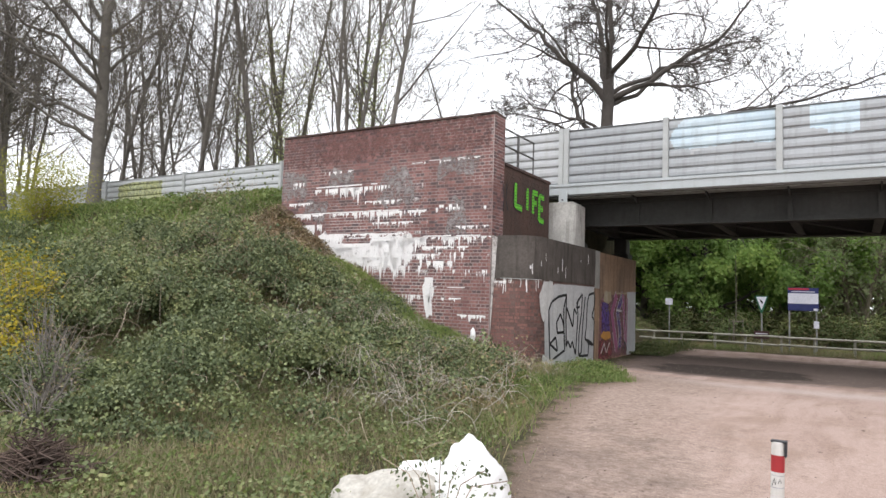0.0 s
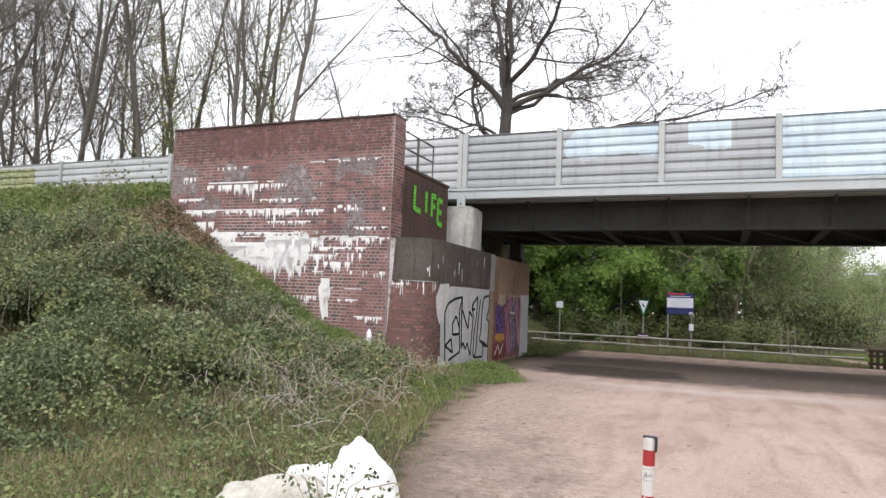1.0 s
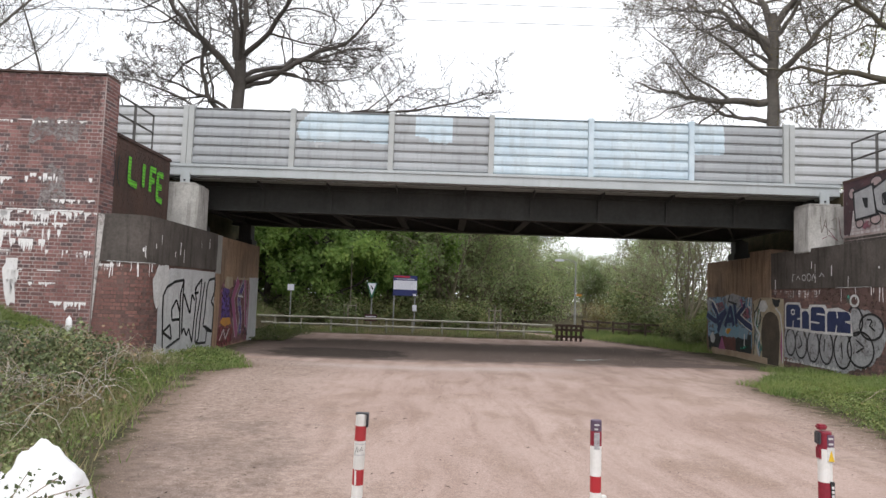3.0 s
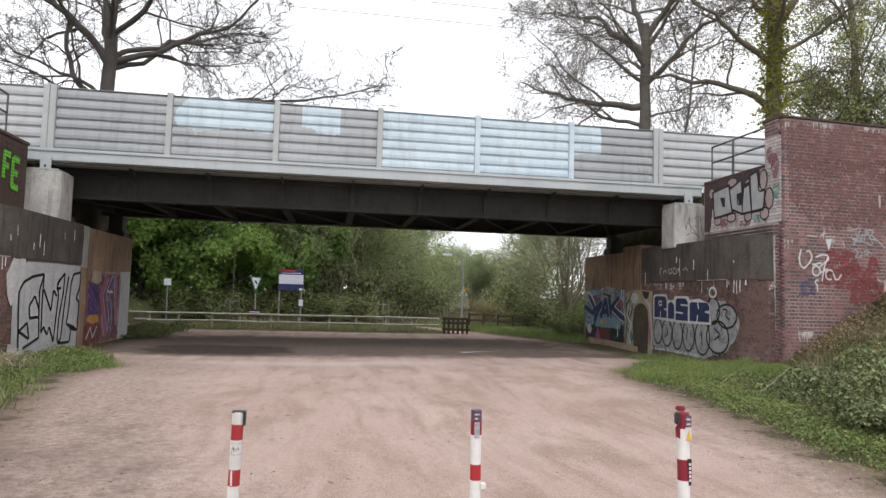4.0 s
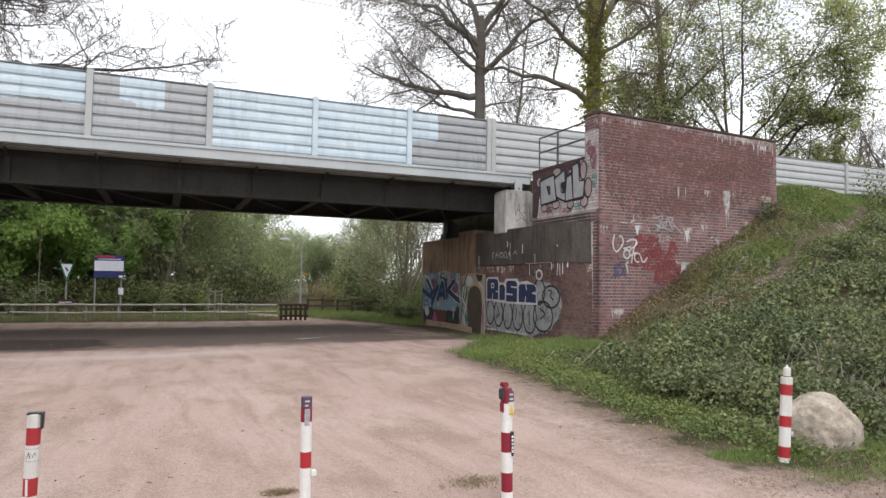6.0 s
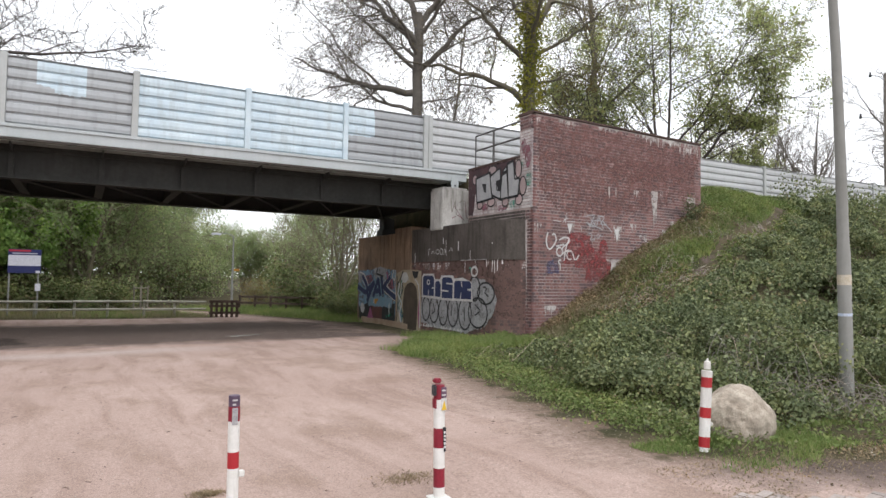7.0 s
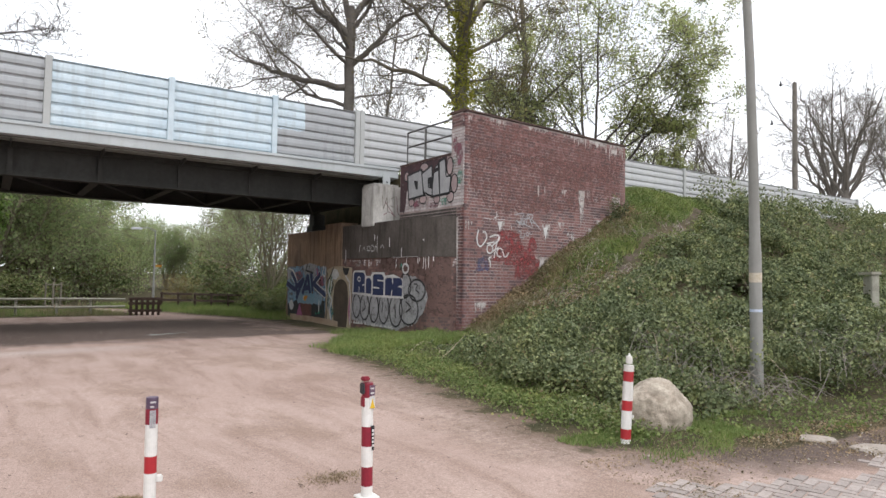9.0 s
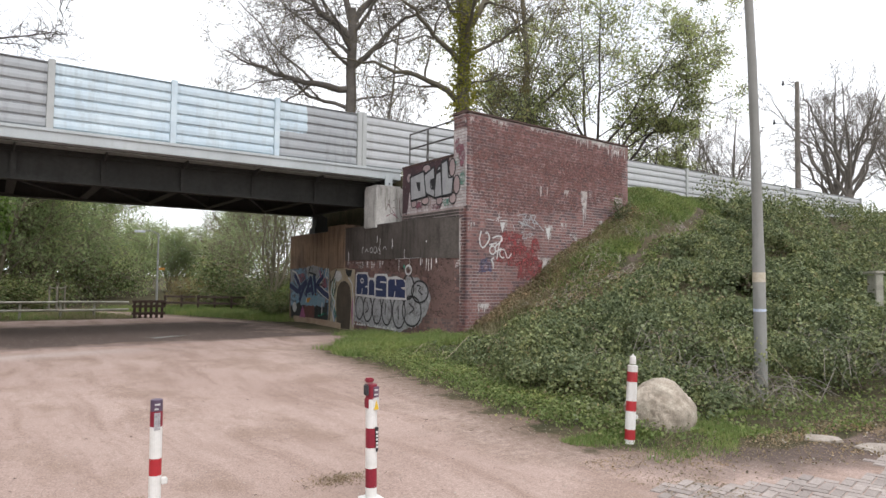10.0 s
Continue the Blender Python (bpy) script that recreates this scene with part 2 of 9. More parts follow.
    bs.inputs["Specular IOR Level"].default_value = 0.05
    bump(n, l, bs, calc(n, l, "ADD", grit, calc(n, l, "MULTIPLY", edge, 2.0)), 0.45, 0.02)
    return m


RED, RED2, DARK = (0.262, 0.132, 0.122), (0.212, 0.11, 0.102), (0.135, 0.096, 0.096)
M_BRICK_L = brick_material("old_red_brick_limed", RED, RED2, DARK,
                           [(3.22, 0.36), (3.40, 0.16), (3.68, 0.22), (3.96, 0.24), (4.27, 0.2), (4.67, 0.34), (2.80, 0.4), (2.36, 0.34), (1.46, 0.2)],
                           lime_at=(-11.9, 2.85, 2.9, 0.95), lime_gain=0.06, lime_area=(0.44, 0.68), lime_force=0.8)
M_BRICK_R = brick_material("old_red_brick_weathered", (0.226, 0.119, 0.112), (0.186, 0.10, 0.095), (0.118, 0.084, 0.086), [(6.02, 0.3), (4.6, 0.7), (3.3, 0.35), (2.3, 0.3)], grime=0.4, lime_area=(0.5, 0.72), lime_force=0.75)
M_BRICK_LOW = brick_material("brown_stained_brick_low", (0.205, 0.122, 0.108), (0.165, 0.096, 0.086), (0.125, 0.088, 0.08), [(2.2, 0.3)], grime=0.5)
M_BRICK_LOW_W = brick_material("brown_red_brick_low", (0.225, 0.115, 0.098), (0.185, 0.092, 0.08), (0.13, 0.085, 0.076), [(2.2, 0.3)], grime=0.35)
M_MORTAR_BROWN = surface("brown_stained_mortar", (0.19, 0.125, 0.11), (0.12, 0.075, 0.065), 1.6, 60, 0.95, relief=0.3)
M_MORTAR_R = surface("red_stained_mortar", (0.21, 0.14, 0.13), (0.41, 0.355, 0.34), 0.8, 60, 0.95, relief=0.3)
M_MORTAR = surface("grey_mortar", (0.50, 0.43, 0.41), (0.20, 0.125, 0.115), 0.6, 60, 0.95, relief=0.3)
M_BAND = surface("sooty_render", (0.076, 0.066, 0.059), (0.12, 0.104, 0.094), 0.9, 18, 0.95, dirt=(0.02, 0.017, 0.015), streak=0.5, spec=0.12)
M_RENDER_BROWN = surface("rust_stained_render", (0.34, 0.23, 0.155), (0.22, 0.155, 0.115), 0.8, 18, 0.95, dirt=(0.06, 0.042, 0.03), streak=0.6, spec=0.15)
M_COPING = surface("mossy_coping_brick", (0.06, 0.042, 0.038), (0.10, 0.06, 0.05), 2.5, 30, 0.95)
M_CONCRETE = surface("weathered_concrete", (0.34, 0.33, 0.31), (0.24, 0.23, 0.215), 1.6, 26, 0.9, dirt=(0.10, 0.095, 0.088), streak=0.7)
M_PIER = surface("pale_pier_concrete", (0.54, 0.525, 0.50), (0.40, 0.385, 0.36), 1.6, 26, 0.9, dirt=(0.17, 0.16, 0.148), streak=0.7)
M_FASCIA = surface("pale_grey_bridge_paint", (0.46, 0.49, 0.50), (0.40, 0.43, 0.44), 0.8, 22, 0.6, relief=0.05, dirt=(0.33, 0.34, 0.33), streak=0.35, speck=0.12)
M_PANEL = surface("grey_green_panel_coat", (0.38, 0.395, 0.41), (0.325, 0.34, 0.355), 0.5, 16, 0.5, relief=0.04, dirt=(0.22, 0.228, 0.225), streak=0.45, island=0.12, speck=0.12)
M_PANEL_BLUE = surface("pale_blue_overpaint", (0.48, 0.58, 0.65), (0.57, 0.66, 0.71), 1.5, 14, 0.55, relief=0.05, dirt=(0.40, 0.46, 0.49), streak=0.6, speck=0.12)
M_PANEL_PALE = surface("pale_grey_panel_coat", (0.475, 0.485, 0.495), (0.425, 0.435, 0.445), 0.5, 16, 0.5, relief=0.04, dirt=(0.34, 0.34, 0.32), streak=0.4, speck=0.12)
M_POST = surface("post_grey_paint", (0.44, 0.455, 0.45), (0.38, 0.39, 0.385), 1.2, 20, 0.55, relief=0.05, speck=0.12)
M_STEEL = surface("dark_bridge_steel", (0.034, 0.035, 0.034), (0.05, 0.05, 0.048), 1.2, 20, 0.75, dirt=(0.05, 0.038, 0.032), streak=0.2)
M_GIRDER = surface("grimy_girder_paint", (0.042, 0.042, 0.039), (0.025, 0.025, 0.023), 0.7, 9, 0.8, dirt=(0.02, 0.018, 0.016), streak=0.5)
M_SOFFIT = surface("dark_streaked_deck", (0.14, 0.136, 0.128), (0.10, 0.097, 0.093), 1.0, 14, 0.95, dirt=(0.03, 0.028, 0.026))
M_RAIL = surface("grey_rail_steel", (0.16, 0.16, 0.155), (0.10, 0.095, 0.09), 3, 40, 0.6, metal=0.3, relief=0.1)
M_RED = surface("red_band_paint", (0.40, 0.022, 0.028), (0.34, 0.02, 0.028), 6, 60, 0.5, relief=0.1, dirt=(0.2, 0.03, 0.03), streak=0.4, speck=0.15)
M_WHITE = surface("white_post_paint", (0.72, 0.71, 0.69), (0.64, 0.63, 0.60), 6, 60, 0.5, relief=0.1, dirt=(0.34, 0.31, 0.28), streak=0.5, speck=0.15)
M_DARK = surface("dark_grey_plastic", (0.03, 0.03, 0.035), (0.05, 0.05, 0.055), 8, 60, 0.5)
M_NAVY = surface("navy_print", (0.02, 0.03, 0.12), (0.028, 0.035, 0.13), 5, 40, 0.5, relief=0)
M_YELLOW = surface("yellow_print", (0.65, 0.42, 0.03), (0.6, 0.4, 0.03), 8, 40, 0.5, relief=0)
M_BLACK = surface("black_spray", (0.012, 0.012, 0.014), (0.03, 0.03, 0.032), 5, 40, 0.7, relief=0.05)
M_SPRAY_WHITE = surface("white_spray", (0.62, 0.61, 0.60), (0.48, 0.47, 0.46), 4, 30, 0.8, relief=0.1)
M_SILVER = surface("silver_spray", (0.37, 0.37, 0.38), (0.28, 0.28, 0.29), 3, 30, 0.6, relief=0.1, dirt=(0.2, 0.19, 0.19), streak=0.4, cover=0.66)
M_SILVER_SOLID = surface("silver_spray_fresh", (0.40, 0.40, 0.405), (0.32, 0.32, 0.33), 3, 30, 0.6, relief=0.1)
M_PINK = surface("plum_pink_spray", (0.34, 0.10, 0.19), (0.26, 0.08, 0.17), 2.5, 30, 0.75, relief=0.05)
M_CYAN_SOLID = surface("sky_blue_spray_fresh", (0.15, 0.28, 0.36), (0.22, 0.28, 0.34), 2.5, 30, 0.75, relief=0.05)
M_OXIDE = surface("oxide_red_spray", (0.13, 0.05, 0.04), (0.09, 0.04, 0.035), 3, 30, 0.8, relief=0.05)
M_OCHRE_BRIGHT = surface("orange_spray", (0.5, 0.24, 0.04), (0.42, 0.2, 0.05), 3, 30, 0.8, relief=0.05)
M_OCHRE_PALE = surface("cream_wall_paint", (0.42, 0.33, 0.24), (0.3, 0.2, 0.14), 1.5, 20, 0.85, relief=0.1)
M_MAROON = surface("maroon_overpaint", (0.09, 0.045, 0.05), (0.055, 0.035, 0.04), 2, 30, 0.8, relief=0.1, cover=0.72)
M_PALE_PINK = surface("pale_pink_spray", (0.42, 0.32, 0.31), (0.34, 0.26, 0.26), 3, 30, 0.75, relief=0.1, cover=0.8)
M_GREEN = surface("lime_green_spray", (0.16, 0.62, 0.03), (0.12, 0.5, 0.03), 5, 30, 0.7, relief=0.05)
M_BLUE = surface("dark_blue_spray", (0.017, 0.026, 0.075), (0.028, 0.038, 0.10), 4, 30, 0.7, relief=0.05)
M_VIOLET = surface("violet_spray", (0.10, 0.05, 0.24), (0.08, 0.05, 0.19), 4, 30, 0.75, relief=0.05, cover=0.6)
M_OCHRE = surface("pale_ochre_spray", (0.31, 0.24, 0.155), (0.42, 0.36, 0.27), 4, 20, 0.85, relief=0.05)
M_MAGENTA = surface("dusky_pink_spray", (0.30, 0.12, 0.16), (0.20, 0.085, 0.10), 2.5, 30, 0.75, relief=0.05, cover=0.56)
M_CYAN = surface("sky_blue_spray", (0.18, 0.36, 0.50), (0.26, 0.33, 0.44), 2.5, 30, 0.75, relief=0.05, cover=0.58)
M_TEAL = surface("teal_spray", (0.05, 0.30, 0.20), (0.08, 0.34, 0.26), 3, 30, 0.75, relief=0.05, cover=0.5)
M_FADED_RED = surface("faded_red_spray", (0.25, 0.045, 0.05), (0.21, 0.065, 0.062), 2, 30, 0.85, relief=0.1, cover=0.54)
M_FAINT_BLUE = surface("worn_blue_spray", (0.06, 0.075, 0.16), (0.09, 0.10, 0.18), 2, 30, 0.85, relief=0.1, cover=0.48)
M_WASH = surface("grey_lime_wash", (0.56, 0.53, 0.51), (0.38, 0.34, 0.32), 2, 30, 0.95, relief=0.2, cover=0.62)
M_THIN_WASH = surface("thin_lime_bloom", (0.34, 0.31, 0.305), (0.24, 0.205, 0.20), 2, 30, 0.95, relief=0.2, cover=0.54)
M_RED_WASH = surface("brick_dust_wash", (0.215, 0.108, 0.097), (0.18, 0.092, 0.085), 1.2, 30, 0.95, relief=0.3, cover=0.5)
M_BROWN_WASH = surface("brown_wall_wash", (0.135, 0.082, 0.072), (0.105, 0.066, 0.058), 1.2, 30, 0.95, relief=0.3, cover=0.66)
M_SILVER_PALE = surface("pale_silver_spray", (0.52, 0.52, 0.525), (0.43, 0.43, 0.435), 3, 30, 0.6, relief=0.1, dirt=(0.3, 0.29, 0.29), streak=0.4, cover=0.78)
M_BOULDER = surface("weathered_granite", (0.45, 0.395, 0.325), (0.3, 0.25, 0.2), 7, 55, 0.95, relief=0.9, dirt=(0.15, 0.125, 0.095), streak=0.6)
M_STONE = surface("pale_granite", (0.43, 0.385, 0.335), (0.30, 0.255, 0.22), 5, 34, 0.9, relief=0.5, dirt=(0.20, 0.17, 0.135), streak=0.4)
M_PAVER = surface("grey_concrete_paver", (0.36, 0.31, 0.285), (0.29, 0.25, 0.23), 2, 50, 0.92, relief=0.3, island=0.3)
M_BAG = surface("white_plastic_sack", (0.80, 0.80, 0.80), (0.72, 0.72, 0.725), 6, 13, 0.4, relief=0.9, speck=0.1)
M_LIME = surface("lime_crust", (0.84, 0.82, 0.81), (0.76, 0.73, 0.72), 3, 40, 0.95, relief=0.3, speck=0.2, cover=0.78)
M_LIME_SHEET = surface("lime_sheet_crust", (0.82, 0.80, 0.79), (0.70, 0.67, 0.66), 3, 40, 0.95, relief=0.3, speck=0.25, cover=0.66)
M_SACK = surface("dusty_beige_sack", (0.50, 0.475, 0.43), (0.38, 0.355, 0.315), 5, 30, 0.8, relief=0.3, dirt=(0.3, 0.27, 0.22), streak=0.4)
M_BARK = surface("grey_bark", (0.19, 0.17, 0.15), (0.13, 0.116, 0.102), 2, 25, 0.95, relief=0.5)
M_BARK_DARK = surface("dark_oak_bark", (0.115, 0.10, 0.09), (0.075, 0.066, 0.058), 2, 25, 0.95, relief=0.5)
M_BARK_WILLOW = surface("pale_willow_bark", (0.27, 0.235, 0.17), (0.19, 0.165, 0.12), 2, 25, 0.95, relief=0.5)
M_BARK_PALE = surface("greenish_bark", (0.17, 0.15, 0.115), (0.115, 0.105, 0.078), 2, 25, 0.95, relief=0.5)
M_TWIG = surface("dry_stem", (0.38, 0.31, 0.24), (0.24, 0.19, 0.145), 5, 30, 0.95, relief=0, island=0.5)
M_PALESTEM = surface("bleached_stem", (0.46, 0.42, 0.36), (0.32, 0.285, 0.24), 5, 30, 0.9, relief=0, island=0.4)
M_GREYSTEM = surface("grey_dead_stem", (0.25, 0.225, 0.20), (0.15, 0.132, 0.118), 5, 30, 0.95, relief=0, island=0.5)
M_DEADWOOD = surface("dead_brushwood", (0.11, 0.075, 0.06), (0.07, 0.05, 0.042), 5, 30, 0.95, relief=0, island=0.5)
M_TIMBER = surface("weathered_timber", (0.40, 0.39, 0.33), (0.30, 0.29, 0.24), 4, 40, 0.9, relief=0.2)
M_TIMBER_DARK = surface("dark_stained_timber", (0.06, 0.04, 0.032), (0.09, 0.06, 0.05), 4, 40, 0.9, relief=0.2)
M_LAMP = surface("galvanised_lamp_post", (0.27, 0.27, 0.255), (0.22, 0.22, 0.205), 1.5, 30, 0.65, metal=0.1, relief=0.1, dirt=(0.15, 0.145, 0.13), streak=0.35, speck=0.12)
M_STICKER = surface("torn_paper", (0.55, 0.50, 0.42), (0.45, 0.38, 0.28), 14, 60, 0.8, relief=0)
M_STICKER_BLUE = surface("pale_blue_label", (0.40, 0.48, 0.62), (0.5, 0.55, 0.65), 14, 60, 0.6, relief=0)
M_BRAMBLE = leaf_material("bramble_leaf", (0.095, 0.118, 0.052), (0.18, 0.212, 0.096), (0.265, 0.295, 0.15), 0.26, 1.6, extra=(0.26, 0.2, 0.12))
M_IVY = leaf_material("dark_bramble_leaf", (0.06, 0.075, 0.038), (0.12, 0.15, 0.074), (0.205, 0.235, 0.135), 0.22, 1.6)
M_DEADLEAF = leaf_material("dead_bramble_leaf", (0.21, 0.155, 0.098), (0.31, 0.235, 0.15), (0.145, 0.12, 0.072), 0.15, 0.9)
M_WEED = leaf_material("weed_leaf", (0.11, 0.145, 0.05), (0.15, 0.205, 0.065), (0.21, 0.245, 0.095), 0.3, 0.9, extra=(0.24, 0.2, 0.13))
M_VERGEWEED = leaf_material("verge_weed_leaf", (0.12, 0.165, 0.055), (0.18, 0.235, 0.08), (0.26, 0.29, 0.12), 0.3, 1.6, extra=(0.28, 0.21, 0.13))
M_GRASS = leaf_material("grass_blade", (0.13, 0.195, 0.055), (0.185, 0.265, 0.08), (0.29, 0.30, 0.14), 0.3, 0.5)
M_DRYGRASS = leaf_material("dry_grass_blade", (0.25, 0.21, 0.13), (0.33, 0.28, 0.18), (0.17, 0.185, 0.085), 0.2, 0.7)
M_SPRING = leaf_material("spring_leaf", (0.30, 0.36, 0.14), (0.38, 0.43, 0.19), (0.30, 0.29, 0.15), 0.62, 0.5)
M_OLIVEBUD = leaf_material("olive_bud_leaf", (0.15, 0.13, 0.05), (0.20, 0.17, 0.065), (0.13, 0.095, 0.05), 0.4, 0.5)
M_BUD = leaf_material("bud_leaf", (0.15, 0.115, 0.06), (0.12, 0.10, 0.06), (0.19, 0.17, 0.06), 0.3, 0.5)
M_WOODLAND = leaf_material("woodland_leaf", (0.19, 0.31, 0.09), (0.235, 0.36, 0.105), (0.30, 0.41, 0.13), 0.5, 0.3)
M_WILLOW = leaf_material("willow_leaf", (0.29, 0.37, 0.18), (0.34, 0.42, 0.21), (0.41, 0.45, 0.25), 0.72, 0.25)
M_UNDER = leaf_material("dark_undergrowth_leaf", (0.09, 0.12, 0.05), (0.14, 0.18, 0.07), (0.21, 0.215, 0.10), 0.3, 0.6, extra=(0.2, 0.15, 0.1))
M_MOSSLEAF = leaf_material("ivy_on_trunk_leaf", (0.22, 0.24, 0.045), (0.31, 0.32, 0.06), (0.36, 0.33, 0.08), 0.5, 0.8)
M_YELLOWLEAF = leaf_material("yellow_shrub_leaf", (0.32, 0.27, 0.03), (0.40, 0.32, 0.035), (0.22, 0.24, 0.05), 0.35, 0.8)
M_BUSH = leaf_material("russet_bud_leaf", (0.24, 0.18, 0.07), (0.28, 0.22, 0.09), (0.2, 0.19, 0.08), 0.4, 0.6)
M_GROUND = ground_material()


# ---- builders ----
def mesh_of(name, verts, faces, mat, smooth=False):
    me = bpy.data.meshes.new(name)
    me.from_pydata([tuple(v) for v in verts], [], [tuple(f) for f in faces])
    me.materials.append(mat)
    if smooth:
        me.polygons.foreach_set("use_smooth", [True] * len(me.polygons))
    me.update()
    return me


def arrays_mesh(name, verts, quads, mat, smooth=False):
    """A mesh from numpy arrays, quads or triangles by the width of the second."""
    me = bpy.data.meshes.new(name)
    k = quads.shape[1]
    me.vertices.add(len(verts))
    me.vertices.foreach_set("co", np.ascontiguousarray(verts, dtype=np.float32).ravel())
    me.loops.add(quads.size)
    me.loops.foreach_set("vertex_index", np.ascontiguousarray(quads, dtype=np.int32).ravel())
    me.polygons.add(len(quads))
    me.polygons.foreach_set("loop_start", np.arange(0, quads.size, k, dtype=np.int32))
    me.polygons.foreach_set("loop_total", np.full(len(quads), k, dtype=np.int32))
    me.polygons.foreach_set("use_smooth", np.full(len(quads), smooth))
    me.materials.append(mat)
    me.update(calc_edges=True)
    me.validate()
    return me


def child(name, me, parent, label="", at=None, kind=""):
    ob = new(name, me)
    ob.parent = parent
    if at is not None:
        ob.matrix_basis = at
    return tagged(ob, label, kind=kind)


def part(name, bm, mat, parent, label="", smooth=False):
    me = bpy.data.meshes.new(name)
    bm.to_mesh(me)
    bm.free()
    me.materials.append(mat)
    if smooth:
        me.polygons.foreach_set("use_smooth", [True] * len(me.polygons))
    return child(name, me, parent, label)


def thing(name, label, category, at=None, group="", kind=""):
    ob = new(name)
    if at is not None:
        ob.matrix_basis = at
    return tagged(ob, label, category, group, kind)


def box(lo, hi, bevel=0.0, bm=None):
    bm = bm or bmesh.new()
    c = [(a + b) / 2 for a, b in zip(lo, hi)]
    s = [b - a for a, b in zip(lo, hi)]
    got = bmesh.ops.create_cube(bm, size=1, matrix=Matrix.Translation(c) @ Matrix.Diagonal((*s, 1)))
    if bevel:
        edges = list({e for v in got["verts"] for e in v.link_edges})
        bmesh.ops.bevel(bm, geom=edges, offset=bevel, segments=2, affect="EDGES")
    return bm


def extruded(outline, lo, hi, axis="y", bm=None):
    """A prism: the outline in the plane across the axis, from lo to hi along it."""
    bm = bm or bmesh.new()
    put = {"x": lambda a, b, t: (t, a, b), "y": lambda a, b, t: (a, t, b), "z": lambda a, b, t: (a, b, t)}[axis]
    near = [bm.verts.new(put(a, b, lo)) for a, b in outline]
    far = [bm.verts.new(put(a, b, hi)) for a, b in outline]
    k = len(outline)
    for i in range(k):
        bm.faces.new((near[i], near[(i + 1) % k], far[(i + 1) % k], far[i]))
    bm.faces.new(near)
    bm.faces.new(far)
    bmesh.ops.recalc_face_normals(bm, faces=bm.faces)
    return bm


def lathe(profile, sides=20, bm=None):
    """Turned round z: (radius, z) from the bottom up, closed at both ends."""
    bm = bm or bmesh.new()
    rings = [[bm.verts.new((r * math.cos(2 * math.pi * i / sides), r * math.sin(2 * math.pi * i / sides), z)) for i in range(sides)] for r, z in profile]
    for a, b in zip(rings, rings[1:]):
        for i in range(sides):
            bm.faces.new((a[i], a[(i + 1) % sides], b[(i + 1) % sides], b[i]))
    bm.faces.new(rings[0][::-1])
    bm.faces.new(rings[-1])
    return bm


def tubes(branches, sides_of):
    """Tapered tubes along polylines: a list of (points, radii). Gives vertices and quads."""
    vs, qs, base = [], [], 0
    for pts, rad in branches:
        k = sides_of(rad[0])
        p = np.asarray(pts, float)
        t = np.gradient(p, axis=0)
        t /= np.linalg.norm(t, axis=1)[:, None] + 1e-9
        ref = np.array((0.31, 0.95, 0.02)) if abs(t[0][2]) > 0.7 else np.array((0.02, 0.05, 1.0))
        u = np.cross(t, ref)
        u /= np.linalg.norm(u, axis=1)[:, None] + 1e-9
        w = np.cross(t, u)
        a = np.arange(k) * 2 * math.pi / k
        ring = (np.cos(a)[None, :, None] * u[:, None, :] + np.sin(a)[None, :, None] * w[:, None, :]) * np.asarray(rad)[:, None, None]
        vs.append((p[:, None, :] + ring).reshape(-1, 3))
        m = len(p)
        i = np.arange(m - 1)[:, None] * k + np.arange(k)[None, :]
        j = np.arange(m - 1)[:, None] * k + (np.arange(k)[None, :] + 1) % k
        qs.append(np.stack([i, j, j + k, i + k], -1).reshape(-1, 4) + base)
        base += m * k
    return np.concatenate(vs), np.concatenate(qs)


def leaves_at(rng, places, size, normals=None, spread=0.8, slim=0.5, droop=0.0):
    """Small folded leaves, two triangles each."""
    k = len(places)
    nrm = rng.normal(size=(k, 3)) * spread
    nrm += np.array((0, 0, 1.0)) if normals is None else normals
    nrm /= np.linalg.norm(nrm, axis=1)[:, None] + 1e-9
    d = rng.normal(size=(k, 3))
    d[:, 2] -= droop
    d -= (d * nrm).sum(1)[:, None] * nrm
    d /= np.linalg.norm(d, axis=1)[:, None] + 1e-9
    w = np.cross(nrm, d)
    s = (size * rng.uniform(0.6, 1.35, k))[:, None]
    base = places - d * s * 0.5
    v = np.stack([base, base + d * s * 0.45 + w * s * slim + nrm * s * 0.12, base + d * s, base + d * s * 0.45 - w * s * slim + nrm * s * 0.12], 1).reshape(-1, 3)
    i = np.arange(k)[:, None] * 4
    return v, np.concatenate([np.stack([i, i + 1, i + 2], -1).reshape(-1, 3), np.stack([i, i + 2, i + 3], -1).reshape(-1, 3)])


def blades_at(rng, places, height, lean=0.35, width=0.012):
    k = len(places)
    a = rng.uniform(0, 2 * math.pi, k)
    h = (height * rng.uniform(0.5, 1.3, k))[:, None]
    side = np.stack([np.cos(a), np.sin(a), np.zeros(k)], -1) * width
    tip = places + np.concatenate([rng.normal(size=(k, 2)) * lean * h, h], 1)
    v = np.stack([places - side, places + side, tip], 1).reshape(-1, 3)
    return v, np.arange(3 * k).reshape(-1, 3)


TABLE = np.random.RandomState(5).rand(64, 64)


def bumps(x, y):
    """Smooth noise, about -1 to 1."""
    x, y = np.asarray(x, float), np.asarray(y, float)
    xi, yi = np.floor(x).astype(int), np.floor(y).astype(int)
    fx, fy = x - xi, y - yi
    fx, fy = fx * fx * (3 - 2 * fx), fy * fy * (3 - 2 * fy)
    g = lambda i, j: TABLE[i % 64, j % 64]
    low = g(xi, yi) * (1 - fx) + g(xi + 1, yi) * fx
    high = g(xi, yi + 1) * (1 - fx) + g(xi + 1, yi + 1) * fx
    return (low * (1 - fy) + high * fy) * 2 - 1


